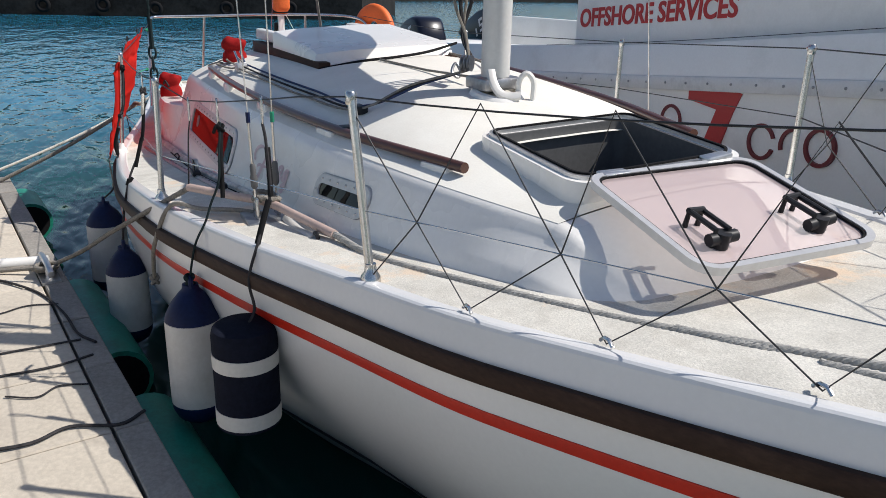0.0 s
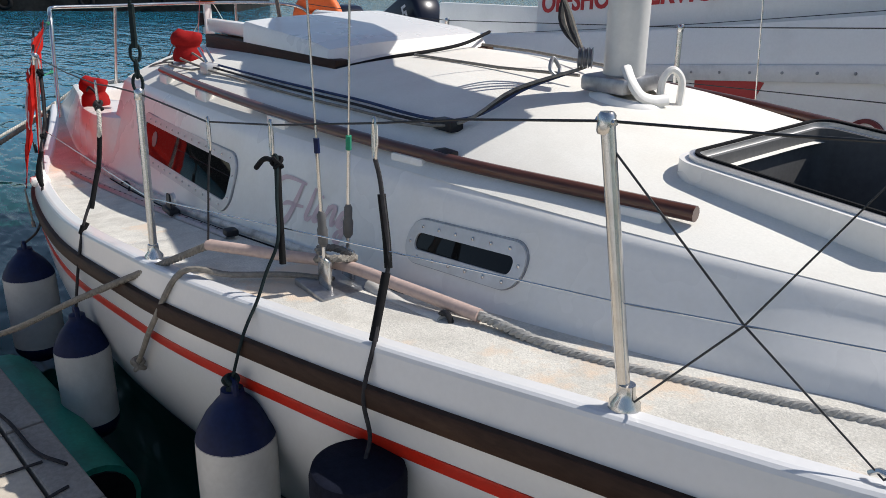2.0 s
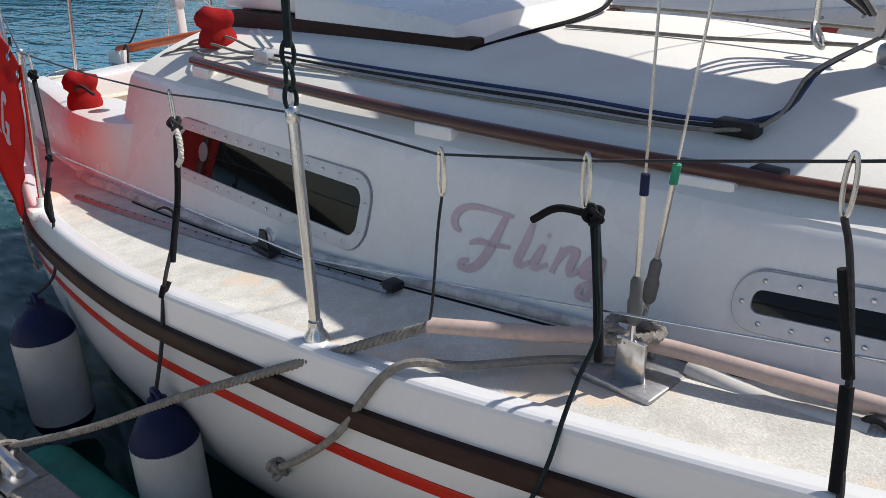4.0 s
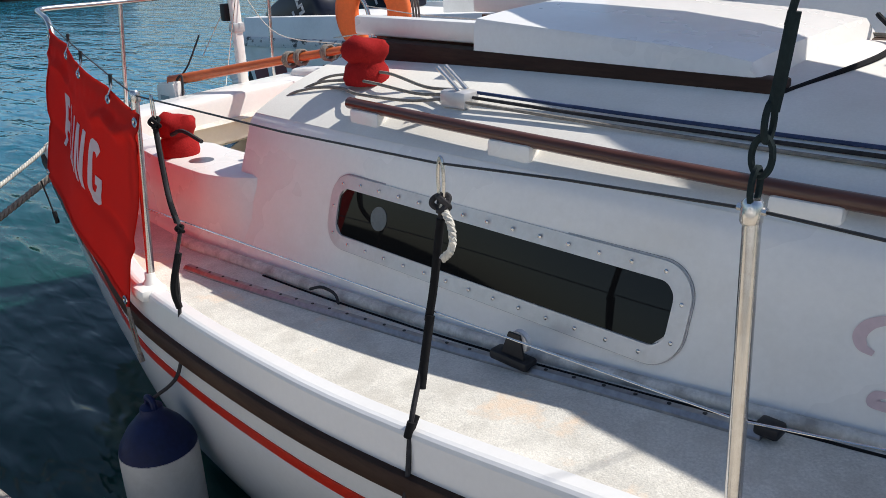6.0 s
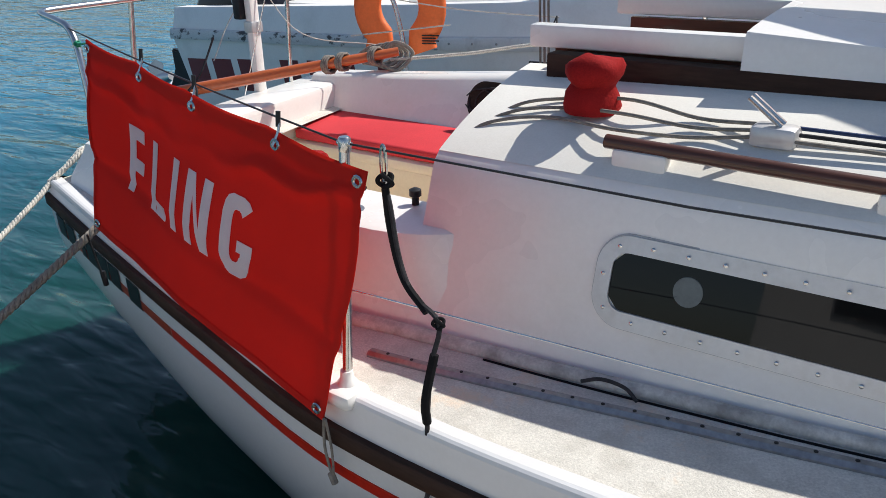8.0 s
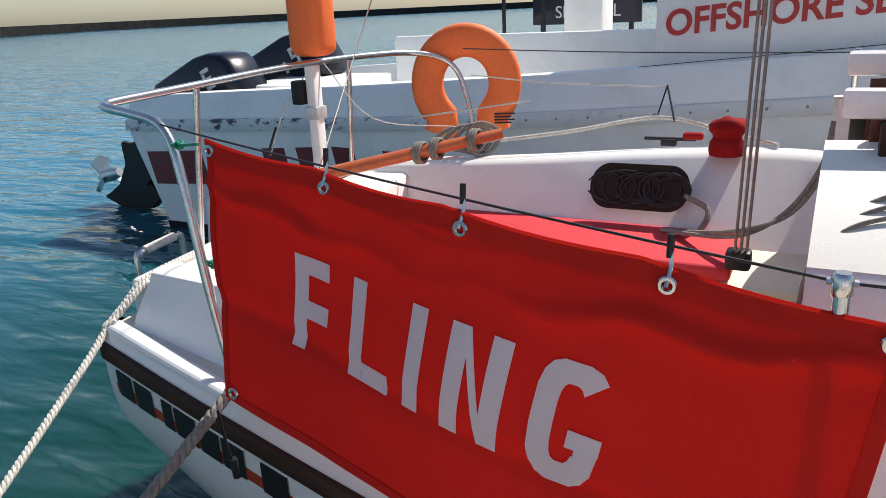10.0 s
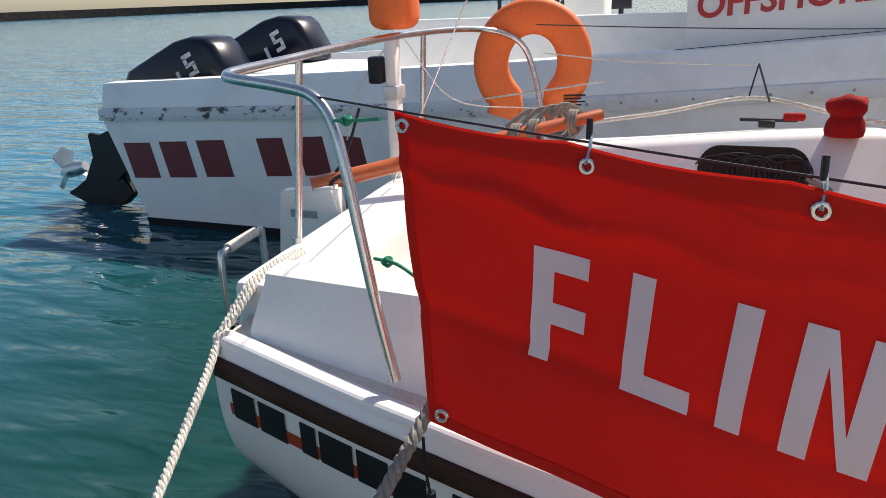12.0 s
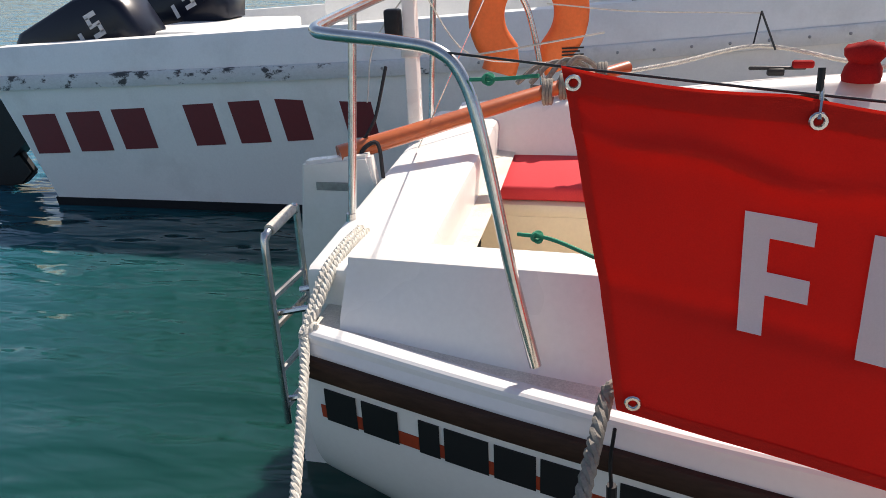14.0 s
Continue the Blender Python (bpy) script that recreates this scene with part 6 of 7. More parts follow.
# ---------------------------------------------------------------- mooring lines
bm = B()
hose_pts = [(4.742, -1.225, 1.478), (4.92, -1.09, 1.475), (5.087, -0.958, 1.470), (5.35, -0.90, 1.475), (5.609, -0.838, 1.472)]
tube(bm, hose_pts, 0.0175, 12)
solo("chafe_hose", bm, HOSE, "faded pink chafe hose round the mooring rope", "hose", at=hose_pts[0])
bm = B()
laid_rope(bm, [(5.60, -0.838, 1.472), (5.9, -0.79, 1.475), (6.3, -0.66, 1.512), (6.8, -0.47, 1.56), (7.3, -0.22, 1.62), (7.7, -0.05, 1.68)], 0.0135, 0.055)
solo("mooring_rope", bm, ROPE_M, "thick faded grey laid mooring rope along the side deck", "rope", at=(6.0, -0.75, 1.47))
bm = B()
laid_rope(bm, [(6.9, -0.42, 1.575), (7.1, -0.33, 1.59), (7.25, -0.20, 1.60), (7.4, -0.22, 1.62), (7.2, -0.30, 1.60)], 0.013, 0.05)
solo("mooring_rope", bm, ROPE_M, "loop of thick faded grey rope on the foredeck", "rope", at=(7.1, -0.3, 1.58))
bm = B()
laid_rope(bm, [(4.745, -1.222, 1.476), (4.40, -1.375, 1.295), (4.05, -1.53, 1.11), (3.70, -1.69, 0.91), (3.34, -1.85, 0.735)], 0.0125, 0.05)
solo("mooring_rope", bm, ROPE_G, "weathered grey mooring rope to the pontoon cleat", "rope", at=(4.745, -1.222, 1.476))
bm = B()
tube(bm, [(5.08, -0.97, 1.42), (4.96, -1.06, 1.415), (4.83, -1.19, 1.40), (4.72, over_rail(4.72)[1], over_rail(4.72)[2] + 0.004), outside(4.58, 1.19), outside(4.40, 1.02), outside(4.25, 0.90)], 0.010, 8)
knot(bm, outside(4.24, 0.89), 0.018)
solo("mooring_rope", bm, ROPE_G, "weathered grey rope led over the gunwale", "rope", at=(4.07, -1.34, 0.79))
bm = B()
laid_rope(bm, [(5.12, -0.99, 1.49), (5.05, -1.00, 1.51), (5.04, -0.94, 1.50), (5.12, -0.92, 1.49), (5.13, -0.99, 1.505), (5.06, -1.01, 1.485), (5.05, -0.95, 1.47)], 0.012, 0.04)
solo("rope_lashing", bm, ROPE_G, "grey rope lashed round the shroud screws", "rope", at=(5.08, -0.97, 1.48))
bm = B()
tube(bm, [(5.18, -0.90, 1.42), (5.35, -0.90, 1.412), (5.52, -0.885, 1.43)], 0.024, 10)
solo("spinnaker_pole_end", bm, MAST_WHITE, "pale pole lying on the side deck", "pole", at=(5.2, -0.9, 1.4))
bm = B()
tube(bm, [(5.53 + 0.024 * math.cos(q), -0.885, 1.437 + 0.024 * math.sin(q)) for q in np.linspace(0, 2 * math.pi, 15)], 0.008, 8)
tube(bm, [(5.545, -0.885, 1.432), (5.60, -0.88, 1.428)], 0.011, 8)
solo("pole_fitting", bm, BLACK, "dark pole end fitting on the deck", "fitting", at=(5.5, -0.9, 1.41))
WHITE_END, GREY_END = Vector((0.62, -2.50, 0.675)), Vector((0.73, -2.29, 0.68))
bm = B()
laid_rope(bm, [(0.20, -0.52, 1.416), (0.195, -0.66, 1.416), (0.185, -0.79, 1.392), (0.178, -0.88, 1.33), (0.185, -0.955, 1.29), Vector((0.20, -1.0, 1.25)).lerp(WHITE_END, 0.08), Vector((0.20, -1.0, 1.25)).lerp(WHITE_END, 0.5) - Vector((0, 0, 0.03)), WHITE_END], 0.013, 0.05)
laid_rope(bm, [(0.225, -0.54, 1.416), (0.215, -0.68, 1.416), (0.205, -0.80, 1.385), (0.195, -0.90, 1.325), (0.180, -0.965, 1.285), (0.21, -0.94, 1.305)], 0.013, 0.05)
solo("mooring_rope", bm, ROPE_W, "white laid stern mooring rope", "rope", at=(0.2, -0.9, 1.28))
bm = B()
laid_rope(bm, [(1.0, -1.12, 1.33), (0.955, -1.165, 1.33), (0.93, -1.215, 1.28), Vector((0.93, -1.22, 1.27)).lerp(GREY_END, 0.5) - Vector((0, 0, 0.02)), GREY_END], 0.017, 0.075)
solo("mooring_rope", bm, ROPE_G, "weathered grey stern mooring rope", "rope", at=(0.95, -1.18, 1.3))
bm = B()
tube(bm, [(0.96, -1.25, 1.29), (0.955, -1.235, 1.20), (0.96, -1.225, 1.12)], 0.004, 6)
tube(bm, [(0.96, -1.222, 1.13), (0.962, -1.218, 1.07)], 0.011, 8)
solo("hanging_clip", bm, BLACK, "small black clip hanging on a cord", "clip", "hanging clips", at=(0.96, -1.235, 1.2))
bm = B()
tube(bm, [(2.36, -1.462, 1.15), (2.35, -1.458, 1.05), (2.362, -1.45, 0.96), (2.372, -1.455, 1.05), (2.366, -1.462, 1.15)], 0.004, 6)
tube(bm, [(2.355, -1.45, 0.965), (2.368, -1.45, 0.935)], 0.010, 8)
solo("hanging_clip", bm, ROPE_G, "grey cord loop hanging below the banner", "cord", "hanging clips", at=(2.36, -1.455, 1.1))

# ---------------------------------------------------------------- the white catamaran alongside
cat = thing("catamaran", (0.0, 4.2, WATER_Z), "white workboat catamaran with a scuffed rub rail and red lettering", "catamaran")
cz_rub = curve_fn([(-4.25, 1.215), (-0.6, 1.335), (2.0, 1.50), (4.8, 1.735), (9.5, 2.10)])
cz_top = curve_fn([(-4.15, 1.545), (0.0, 1.735), (2.5, 1.90), (4.9, 2.14), (9.5, 2.55)])
CY = 2.90
stern_x = lambda z: -4.18 + 0.36 * max(0.0, (1.22 - z)) / 1.0


def cat_hull(y_out, sgn):
    bm = B()
    rows = []
    for k in range(41):
        t = k / 40
        row = []
        for z_f in (-0.3, 0.05, 0.3, 0.7, 1.0):
            zr = cz_rub(-4.2 + 13.7 * t)
            z = -0.2 + (zr + 0.2) * max(0.0, z_f) if z_f > 0 else -0.3
            x = stern_x(z) + (9.5 - stern_x(z)) * t
            pull = max(0.0, t - 0.6) ** 2 * 4.0
            row.append((x, y_out + sgn * (0.06 * (1 - z_f) + pull), z))
        x = -4.18 + 13.68 * t
        pull = max(0.0, t - 0.6) ** 2 * 4.0
        zr, zt = cz_rub(x), cz_top(x)
        row += [(x, y_out + sgn * (0.015 + pull), zr + 0.10), (x, y_out + sgn * (0.07 + pull), zt - 0.02), (x, y_out + sgn * (0.085 + pull), zt), (x, y_out + sgn * (0.26 + pull), zt + 0.004), (x, y_out + sgn * (0.27 + pull), zt - 0.03), (x, y_out + sgn * (0.29 + pull), zt - 0.40), (x, y_out + sgn * (1.05 + pull), zt - 0.42), (x, y_out + sgn * (1.07 + pull), -0.3)]
        rows.append(row)
    vs = sheet(bm, rows)
    bm.faces.new(vs[0])
    return bm


part("near_hull", cat_hull(CY, 1), CAT_WHITE, cat, "white catamaran hull")
part("far_hull", cat_hull(CY + 3.4, -1), CAT_WHITE, cat, "white far hull")
bm = B()
prism(bm, [(-3.6, CY + 0.9, 1.05), (9, CY + 0.9, 1.6), (9, CY + 2.6, 1.6), (-3.6, CY + 2.6, 1.05)], (0, 0, -0.3))
part("bridge_deck", bm, CAT_WHITE, cat)
bm = B()
prism(bm, [(-3.83, CY + 0.030, 0.10), (5.0, CY + 0.030, 0.10), (5.0, CY + 0.030, 0.285), (-3.86, CY + 0.030, 0.27)], (0, 0.06, 0))
part("boot_stripe", bm, ANTIFOUL, cat, "black boot stripe at the waterline")
for x0, x1, m_, label in ((-4.19, -0.4, CAT_RUB, "scuffed pale rub rail with bolts"), (-0.398, 9.4, CAT_RAIL, "pale rub rail with bolts")):
    bm = B()
    rows = []
    for k in range(41):
        x = x0 + (x1 - x0) * k / 40
        pull = max(0.0, (x + 4.18) / 13.68 - 0.6) ** 2 * 4.0
        z = cz_rub(x)
        rows.append([(x, CY + pull + 0.01, z - 0.012), (x, CY + pull - 0.028, z - 0.008), (x, CY + pull - 0.032, z + 0.02), (x, CY + pull - 0.030, z + 0.085), (x, CY + pull - 0.020, z + 0.10), (x, CY + pull + 0.012, z + 0.105)])
    vs = sheet(bm, rows)
    bm.faces.new(vs[0])
    part("rub_rail", bm, m_, cat, label)
for k in range(34):
    x = -1.0 + 0.24 * k
    pull = max(0.0, (x + 4.18) / 13.68 - 0.6) ** 2 * 4.0
    bm = B()
    lathe(bm, [(0.011, 0), (0.010, 0.006), (0.006, 0.009)], (x, CY + pull - 0.031, cz_rub(x) + 0.05), (0, -1, 0), 8)
    part("bolt", bm, NICKEL, cat)
bm = B()
rows = []
for k in range(41):
    x = -3.82 + 13 * k / 40
    rows.append([(x, CY + 0.052, 0.16), (x, CY + 0.046, 0.275)])
sheet(bm, rows)
part("boot_stripe", bm, ANTIFOUL, cat, "black boot stripe at the waterline")
# registration bars
for x0, x1 in ((-3.98, -3.63), (-3.55, -3.20), (-3.12, -2.78), (-2.46, -2.16), (-2.06, -1.76), (-1.66, -1.40), (-1.14, -0.86)):
    bm = B()
    z0 = 0.665 + 0.062 * (x0 + 3.98)
    z1 = z0 + 0.335
    y0 = CY + 0.018
    prism(bm, [(x0 + 0.07, y0 - 0.003, z0), (x1 + 0.03, y0 - 0.003, z0 + 0.015), (x1 - 0.03, y0 - 0.012, z1 + 0.015), (x0, y0 - 0.012, z1)], (0, 0.035, 0))
    part("registration_bar", bm, MAROON, cat, "maroon bar of the registration mark", smooth=0)
# sign shapes on the topsides: plain red block and maroon rings
bm = B()
yy = CY - 0.006
prism(bm, [(3.345, yy, 1.53), (3.335, yy, 1.650), (3.60, yy, 1.672), (3.90, yy, 1.640), (3.83, yy, 1.49), (3.72, yy, 1.17), (3.545, yy, 1.165), (3.66, yy, 1.49)], (0, 0.05, 0))
part("logo_block", bm, SIGN_RED, cat, "plain red logo block", smooth=0)
for cx, cz, a0, a1 in ((3.16, 1.33, 0, 360), (4.13, 1.32, 20, 340), (4.42, 1.335, 90, 200), (4.63, 1.365, 0, 360)):
    bm = B()
    n = 28
    outer, inner = [], []
    for k in range(n + 1):
        a = radians(a0 + (a1 - a0) * k / n)
        outer.append((cx + 0.125 * math.cos(a), cz + 0.135 * math.sin(a)))
        inner.append((cx + 0.100 * math.cos(a), cz + 0.108 * math.sin(a)))
    for i in range(n):
        prism(bm, [(outer[i][0], yy, outer[i][1]), (outer[i + 1][0], yy, outer[i + 1][1]), (inner[i + 1][0], yy, inner[i + 1][1]), (inner[i][0], yy, inner[i][1])], (0, 0.05, 0))
    bmesh.ops.remove_doubles(bm, verts=bm.verts, dist=1e-5)
    part("logo_ring", bm, MAROON, cat, "plain maroon logo ring", smooth=0)
# wheelhouse side with its lettering
bm = B()
prism(bm, [(1.04, 3.36, 1.70), (9.0, 3.36, 2.30), (9.0, 3.36, 3.6), (1.04, 3.36, 3.6)], (0, 2.2, 0))
wh = part("wheelhouse", bm, CAT_WHITE, cat, "white wheelhouse side", smooth=0)
bm, w, h = text_mesh("OFFSHORE SERVICES", 0.25, 0.004, bold=0.006)
k = 2.18 / w
for v in bm.verts:
    x, z = v.co.x * k, v.co.y * 0.19 / h
    v.co = Vector((1.11 + x, 3.356 - v.co.z, 1.985 + z + 0.085 * x))
part("lettering", bm, SIGN_RED, cat, "red lettering OFFSHORE SERVICES", smooth=0)
# cockpit walls and fittings behind the near gunwale
bm = B()
box(bm, (-1.6, 4.0, 1.2), (1.03, 4.08, 2.02), 0.02)
part("cockpit_wall", bm, CAT_WHITE, cat, "white inner cockpit wall")
bm = B()
box(bm, (-3.3, 3.55, 1.3), (-2.2, 4.9, 1.60), 0.03)
part("engine_well", bm, CAT_WHITE, cat)
bm = B()
box(bm, (-0.3, 5.2, 1.2), (0.1, 5.6, 2.6), 0.02)
part("console", bm, CAT_WHITE, cat)
for x, z in ((-1.0, 2.6), (-0.55, 2.6)):
    bm = B()
    tube(bm, [(x, 5.3, 1.6), (x, 5.3, z)], 0.022, 8, smooth=False)
    part("frame_post", bm, BLACK, cat, "dark frame post")
wire_cat = B()
tube(wire_cat, [(1.0, 3.02, 1.80), (3.0, 3.02, 1.97), (5.2, 3.02, 2.2)], 0.003, 6)
part("rail_wire", wire_cat, WIRE, cat)
bm = B()
box(bm, (4.28, 2.955, 1.87), (4.60, 2.985, 1.885), 0.004)
box(bm, (4.36, 2.955, 1.80), (4.50, 2.99, 1.87), 0.004)
part("mooring_cleat", bm, BLACK, cat, "black mooring cleat")
bm = B()
tube(bm, [(4.40, 2.96, 1.88), (4.52, 2.97, 1.96), (4.75, 3.0, 2.08)], 0.010, 6)
part("mooring_line", bm, ROPE_D, cat)


def outboard(x, y, z, leg_down):
    """Tilted outboard: long cowl, leg, gearcase with skeg and propeller."""
    o = thing("outboard_motor", (x, y, z - 0.3), "dark navy outboard motor tilted up on the catamaran's stern", "outboard motor", "outboard motors")
    bm = B()
    side = [(-1.06, 0.0), (-0.98, 0.12), (-0.36, 0.40), (-0.16, 0.44), (0.02, 0.42), (0.10, 0.36), (0.24, 0.12), (0.22, -0.02), (-0.20, -0.20), (-0.80, -0.14)]
    rows = []
    for wd, k in ((-0.235, 0.86), (-0.215, 0.95), (-0.17, 1.0), (0.17, 1.0), (0.215, 0.95), (0.235, 0.86)):
        rows.append([(x - 0.35 + (u + 0.35) * k, y + wd, z + 0.12 + (v - 0.12) * k) for u, v in side + side[:1]])
    vs = sheet(bm, rows)
    bm.faces.new(vs[0][:-1])
    bm.faces.new(vs[-1][:-1])
    cowl = part("cowl", bm, NAVY, o, "glossy navy cowl", smooth=50)
    tip = math.atan2(0.28, 0.62)
    lean_m = Matrix.Translation((x - 0.13, y - 0.236, z + 0.10)) @ Matrix.Rotation(-tip, 4, "Y")
    for u0, u1, v0, v1 in ((-0.06, 0.06, 0.16, 0.20), (-0.06, -0.02, 0.10, 0.17), (-0.06, 0.06, 0.08, 0.11), (0.02, 0.06, 0.02, 0.09), (-0.06, 0.06, -0.01, 0.03), (-0.20, -0.16, -0.03, 0.10)):
        bm = B()
        box(bm, (u0, -0.004, v0), (u1, 0.004, v1), 0, lean_m)
        part("decal_bar", bm, TEXT_PALE, cowl, "pale decal bar")
    if not leg_down:
        return
    q = y - 0.15
    bm = B()
    prism(bm, [(-4.98, q, 0.98), (-4.78, q, 0.95), (-4.45, q, 0.34), (-4.60, q, 0.22), (-5.05, q, 0.16), (-5.42, q, 0.30), (-5.08, q, 0.46), (-4.92, q, 0.72)], (0, 0.09, 0))
    bmesh.ops.bevel(bm, geom=bm.edges[:], offset=0.02, segments=2, affect="EDGES")
    leg = part("leg", bm, BLACK, o, "black drive leg and skeg")
    bm = B()
    prism(bm, [(-4.80, q - 0.05, 0.95), (-4.05, q - 0.05, 1.25), (-4.05, q - 0.05, 0.95), (-4.60, q - 0.05, 0.50)], (0, 0.20, 0))
    part("bracket", bm, BLACK, o, "black mounting bracket")
    bm = B()
    lathe(bm, [(0.04, -0.16), (0.075, -0.08), (0.08, 0.08), (0.05, 0.2)], (-5.30, q + 0.04, 0.56), (0.9, 0, 0.25), 16)
    part("propeller_hub", bm, ALU, leg, "bright propeller hub")
    for k in range(3):
        bm = B()
        r3 = Matrix.Translation((-5.36, q + 0.04, 0.55)) @ Matrix.Rotation(radians(-15), 4, "Y") @ Matrix.Rotation(k * 2.09 + 0.4, 4, "X")
        prism(bm, [r3 @ Vector(c) for c in ((-0.04, -0.03, 0.05), (0.05, 0.05, 0.05), (0.08, 0.12, 0.15), (0.02, 0.09, 0.24), (-0.07, -0.02, 0.20))], r3.to_3x3() @ Vector((0.015, 0, 0)))
        part("blade", bm, ALU, leg, "bright propeller blade")


outboard(-3.24, 3.55, 1.50, True)
outboard(-3.02, 4.70, 1.64, False)
# the dark boat with a name board, beyond the catamaran
moored = thing("name_board", (-0.5, 6.7, WATER_Z), "dark name board with pale lettering beyond the catamaran", "sign")
bm = B()
box(bm, (-1.22, 6.72, 2.0), (0.12, 6.78, 2.6), 0.01)
part("board", bm, NAVY, moored, "dark navy board")
bm, w, h = text_mesh("SEA MOL", 0.2, 0.003)
k = 0.80 / w
for v in bm.verts:
    v.co = Vector((-0.92 + v.co.x * k, 6.716 - v.co.z, 2.075 + v.co.y * k))
part("lettering", bm, TEXT_PALE, moored, "pale lettering SEA MOL", smooth=0)
for x in (-1.1, 0.0):
    bm = B()
    tube(bm, [(x, 6.75, -0.4), (x, 6.75, 2.1)], 0.03, 8, smooth=False)
    part("board_post", bm, BLACK, moored)

# ---------------------------------------------------------------- the white motor boat across the pontoon, seen in the windows' reflections
across = thing("motor_boat", dock_pt(5.0, 4.6, WATER_Z), "white motor boat moored across the pontoon with a low cabin", "motor boat")
half_b = curve_fn([(-1.0, 1.25), (1.0, 1.45), (5.0, 1.5), (8.0, 1.2), (10.0, 0.55), (11.0, 0.06)])
rim_z = curve_fn([(-1.0, 1.35), (5.0, 1.50), (11.0, 1.95)])
bm = B()
rows = []
for k in range(31):
    q = -1.0 + 12.0 * k / 30
    hb, rz = half_b(q), rim_z(q)
    rows.append([dock_pt(q, 4.55 + v * hb, z) for v, z in ((-0.62, -0.2), (-0.90, 0.45), (-0.98, 0.9), (-1.0, rz), (-0.92, rz + 0.02), (0.0, rz + 0.06), (0.92, rz + 0.02), (1.0, rz), (0.98, 0.9), (0.9, 0.45), (0.62, -0.2))])
vs = sheet(bm, rows)
bm.faces.new(vs[0])
part("hull", bm, HULL_WHITE, across, "white hull")
bm = B()
rows = []
for q, hw, z0, z1 in ((1.6, 0.95, 1.45, 2.55), (2.0, 1.0, 1.45, 2.62), (4.4, 1.0, 1.50, 2.62), (5.6, 0.92, 1.52, 2.05), (7.6, 0.55, 1.62, 1.80)):
    rows.append([dock_pt(q, 4.55 + v * hw, z0 + (z1 - z0) * f) for v, f in ((-1.0, 0.0), (-0.95, 0.55), (-0.85, 0.94), (-0.7, 1.0), (0.7, 1.0), (0.85, 0.94), (0.95, 0.55), (1.0, 0.0))])
vs = sheet(bm, rows)
bm.faces.new(vs[0])
bm.faces.new(vs[-1])
house = part("cabin", bm, GELCOAT, across, "white low cabin")
for q0, q1 in ((2.2, 3.1), (3.3, 4.2)):
    bm = B()
    prism(bm, [dock_pt(q0, 3.575, 1.95), dock_pt(q1, 3.575, 1.97), dock_pt(q1, 3.62, 2.38), dock_pt(q0, 3.62, 2.36)], DN * -0.03)
    part("window_pane", bm, SMOKED, house, "dark window pane")
bm = B()
tube(bm, [dock_pt(q, 4.55 - half_b(q) - 0.01, rim_z(q) - 0.12) for q in np.linspace(-0.9, 10.6, 24)], 0.035, 8, smooth=False)
part("rub_rail", bm, RUBBER, across, "black rub rail")
for q in np.linspace(5.0, 10.0, 6):
    bm = B()
    tube(bm, [dock_pt(q, 4.60 - half_b(q), rim_z(q)), dock_pt(q, 4.62 - half_b(q), rim_z(q) + 0.6)], 0.014, 8, smooth=False)
    part("rail_post", bm, STEEL, across)
bm = B()
tube(bm, [dock_pt(q, 4.62 - half_b(q), rim_z(q) + 0.6) for q in np.linspace(4.6, 10.2, 12)], 0.014, 8, smooth=False)
part("guard_rail", bm, STEEL, across, "steel guard rail")

# ---------------------------------------------------------------- pontoon surface: slabs, edge stones, cleat, loose lines
cleat = thing("pontoon_cleat", dock_pt(2.81, 0.09, DOCK_Z), "pale galvanised mooring cleat on the pontoon edge", "cleat")
c = dock_pt(2.83, 0.09, DOCK_Z)
bm = B()
prism(bm, [c - DK * 0.18 - DN * 0.05, c + DK * 0.18 - DN * 0.05, c + DK * 0.18 + DN * 0.05, c - DK * 0.18 + DN * 0.05], (0, 0, 0.02))
part("base_plate", bm, ALU, cleat)
for s in (-0.08, 0.08):
    bm = B()
    tube(bm, [c + DK * s + Vector((0, 0, 0.01)), c + DK * s + Vector((0, 0, 0.08))], 0.018, 8, smooth=False)
    part("horn_leg", bm, ALU, cleat)
bm = B()
tube(bm, [c - DK * 0.20 + Vector((0, 0, 0.07)), c - DK * 0.08 + Vector((0, 0, 0.09)), c + DK * 0.08 + Vector((0, 0, 0.09)), c + DK * 0.20 + Vector((0, 0, 0.07))], 0.018, 8)
part("horn", bm, ALU, cleat)
bm = B()
for k in range(4):
    tube(bm, [c + DK * (0.05 * math.cos(a) + 0.02 * k - 0.03) + DN * 0.06 * math.sin(a) + Vector((0, 0, 0.035 + 0.012 * k)) for a in np.linspace(0, 2 * math.pi, 13)], 0.012, 7)
tube(bm, [c + Vector((0, 0, 0.05)), c - DK * 0.2 + DN * 0.3 + Vector((0, 0, 0.02)), c - DK * 0.5 + DN * 0.8 + Vector((0, 0, 0.02)), c - DK * 0.6 + DN * 1.5 + Vector((0, 0, 0.015))], 0.013, 7)
solo("mooring_rope", bm, ROPE_G, "grey rope turns on the pontoon cleat", "rope", at=tuple(c))
bm = B()
tube(bm, [dock_pt(2.70, 0.06, DOCK_Z + 0.045), dock_pt(2.51, 0.69, DOCK_Z + 0.045)], 0.035, 10, smooth=False)
solo("white_pipe", bm, GELCOAT, "white pipe lying across the pontoon", "pipe", at=tuple(dock_pt(2.55, 0.37, DOCK_Z)))
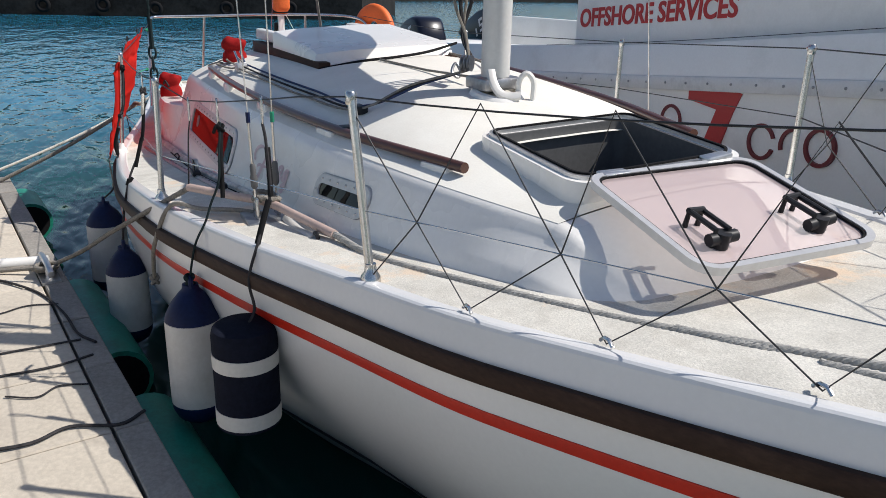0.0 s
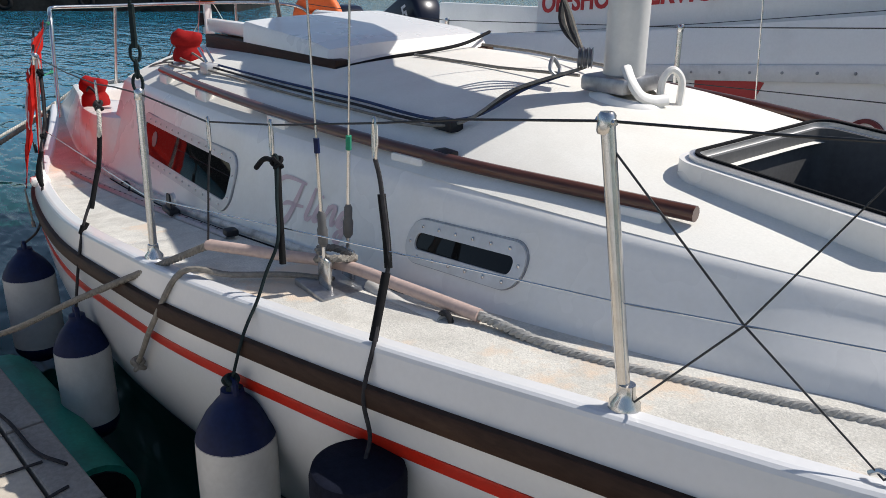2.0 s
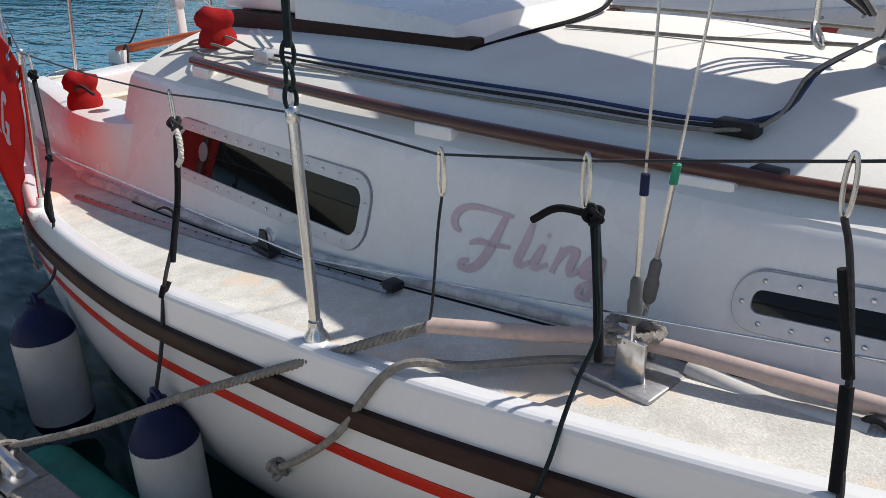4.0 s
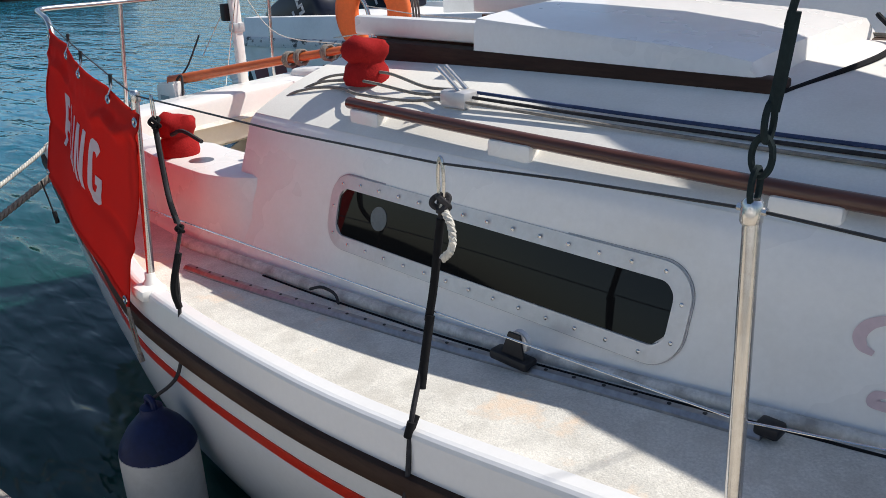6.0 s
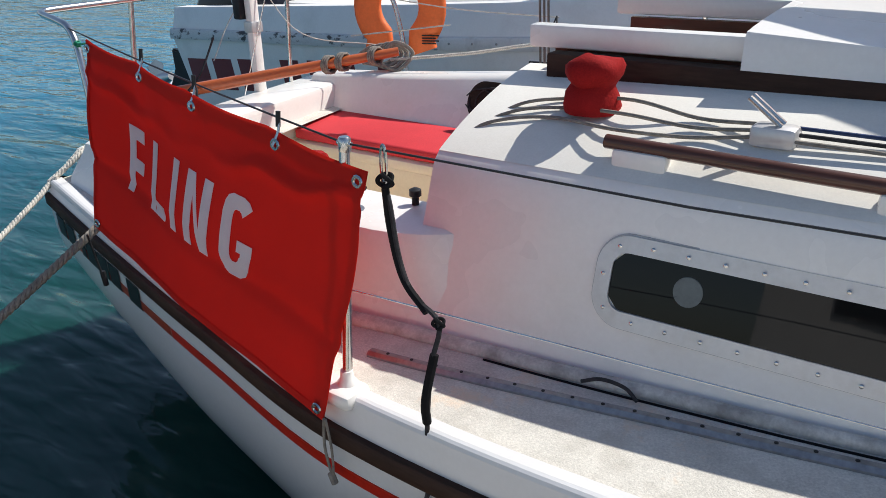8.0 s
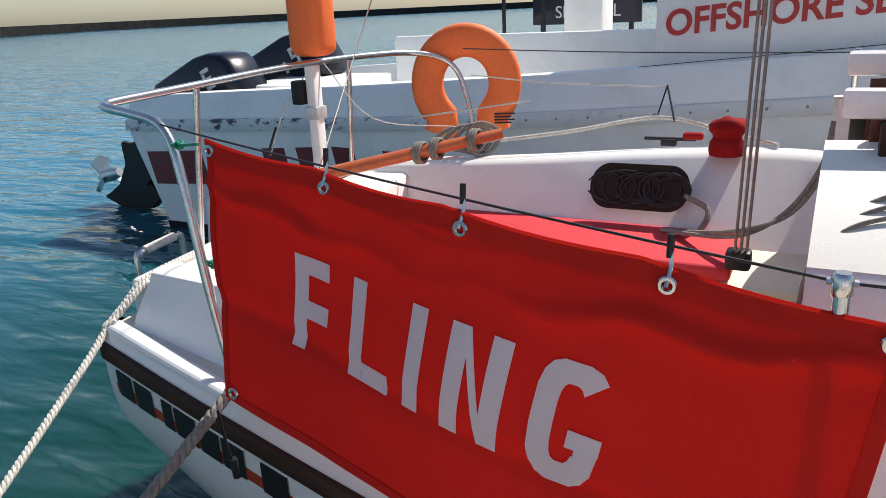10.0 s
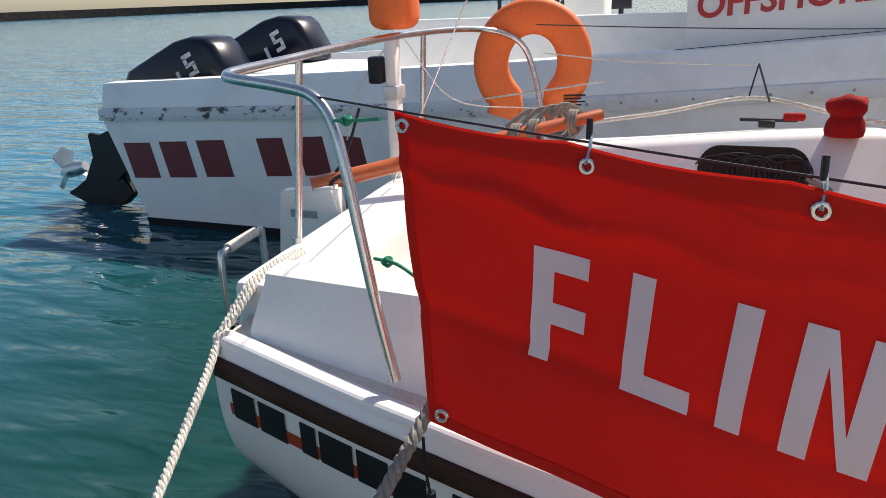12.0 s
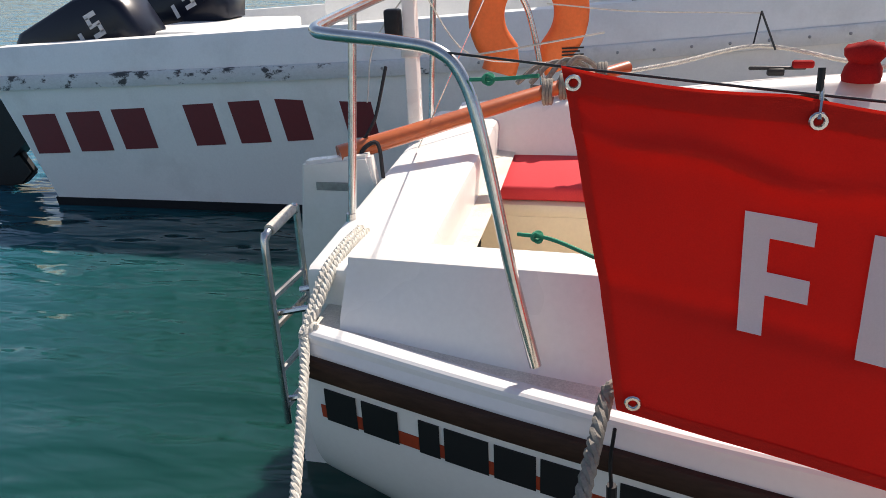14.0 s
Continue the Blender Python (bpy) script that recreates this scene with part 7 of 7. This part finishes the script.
for pts, r, m_ in (([(1.95, 0.9), (2.3, 0.5), (2.75, 0.22), (3.2, 0.12), (3.55, 0.10), (3.72, 0.04)], 0.007, ROPE_D), ([(2.95, 0.62), (3.05, 0.45), (3.0, 0.28), (3.06, 0.12)], 0.004, ROPE_D), ([(3.62, 1.2), (3.60, 0.7), (3.64, 0.10)], 0.005, ROPE_D),
                   ([(4.55, 0.62), (4.58, 0.45), (4.53, 0.3), (4.62, 0.12), (4.56, 0.0)], 0.007, ROPE_D), ([(4.10, 0.50), (4.18, 0.38), (4.12, 0.28), (4.17, 0.16)], 0.004, ROPE_D), ([(3.95, 1.3), (3.85, 0.8), (3.9, 0.3), (3.86, 0.08)], 0.0055, ROPE_D)):
    bm = B()
    tube(bm, [dock_pt(0.917 * s + 0.545, 0.917 * d, DOCK_Z + r + 0.004) for s, d in pts], r, 6)
    solo("loose_line", bm, m_, "loose dark line lying on the pontoon", "line", "lines on the pontoon", at=tuple(dock_pt(*pts[0], DOCK_Z)))

slab_mesh = {}


def slab_piece(name, s0, s1, d0, d1, material, h=0.05, k=0):
    key = (name, round(s1 - s0, 3), round(d1 - d0, 3))
    if key not in slab_mesh:
        bm = B()
        ls, ld = (s1 - s0) / 2, (d1 - d0) / 2
        prism(bm, [DK * a + DN * b for a, b in ((-ls, -ld), (ls, -ld), (ls, ld), (-ls, ld))], (0, 0, h))
        top = [e for e in bm.edges if all(v.co.z > h - 1e-6 for v in e.verts)]
        bmesh.ops.bevel(bm, geom=top, offset=0.006, segments=1, affect="EDGES")
        slab_mesh[key] = finish(bm, name, material, 30)
    ob = new(name, slab_mesh[key])
    ob.parent = pontoon
    p = dock_pt((s0 + s1) / 2, (d0 + d1) / 2, DOCK_Z - 0.05)
    ob.location = p - BASE[pontoon] + Vector((0, 0, random.uniform(-0.003, 0.003)))
    ob.rotation_euler = (radians(random.uniform(-0.3, 0.3)), radians(random.uniform(-0.3, 0.3)), radians(random.uniform(-0.2, 0.2)))
    return ob


g = 0.006
n_s = int(DOCK_LEN / 0.60)
for i in range(n_s):
    slab_piece("edge_stone", i * 0.60 + g, (i + 1) * 0.60 - g, 0.0, 0.13, CONCRETE_EDGE, 0.055)
    for d0, d1 in ((0.14, 0.62), (0.63, 1.22), (1.23, 1.82), (1.83, 2.42)):
        slab_piece("concrete_slab", i * 0.60 + g, (i + 1) * 0.60 - g, d0 + g / 2, d1 - g / 2, CONCRETE)
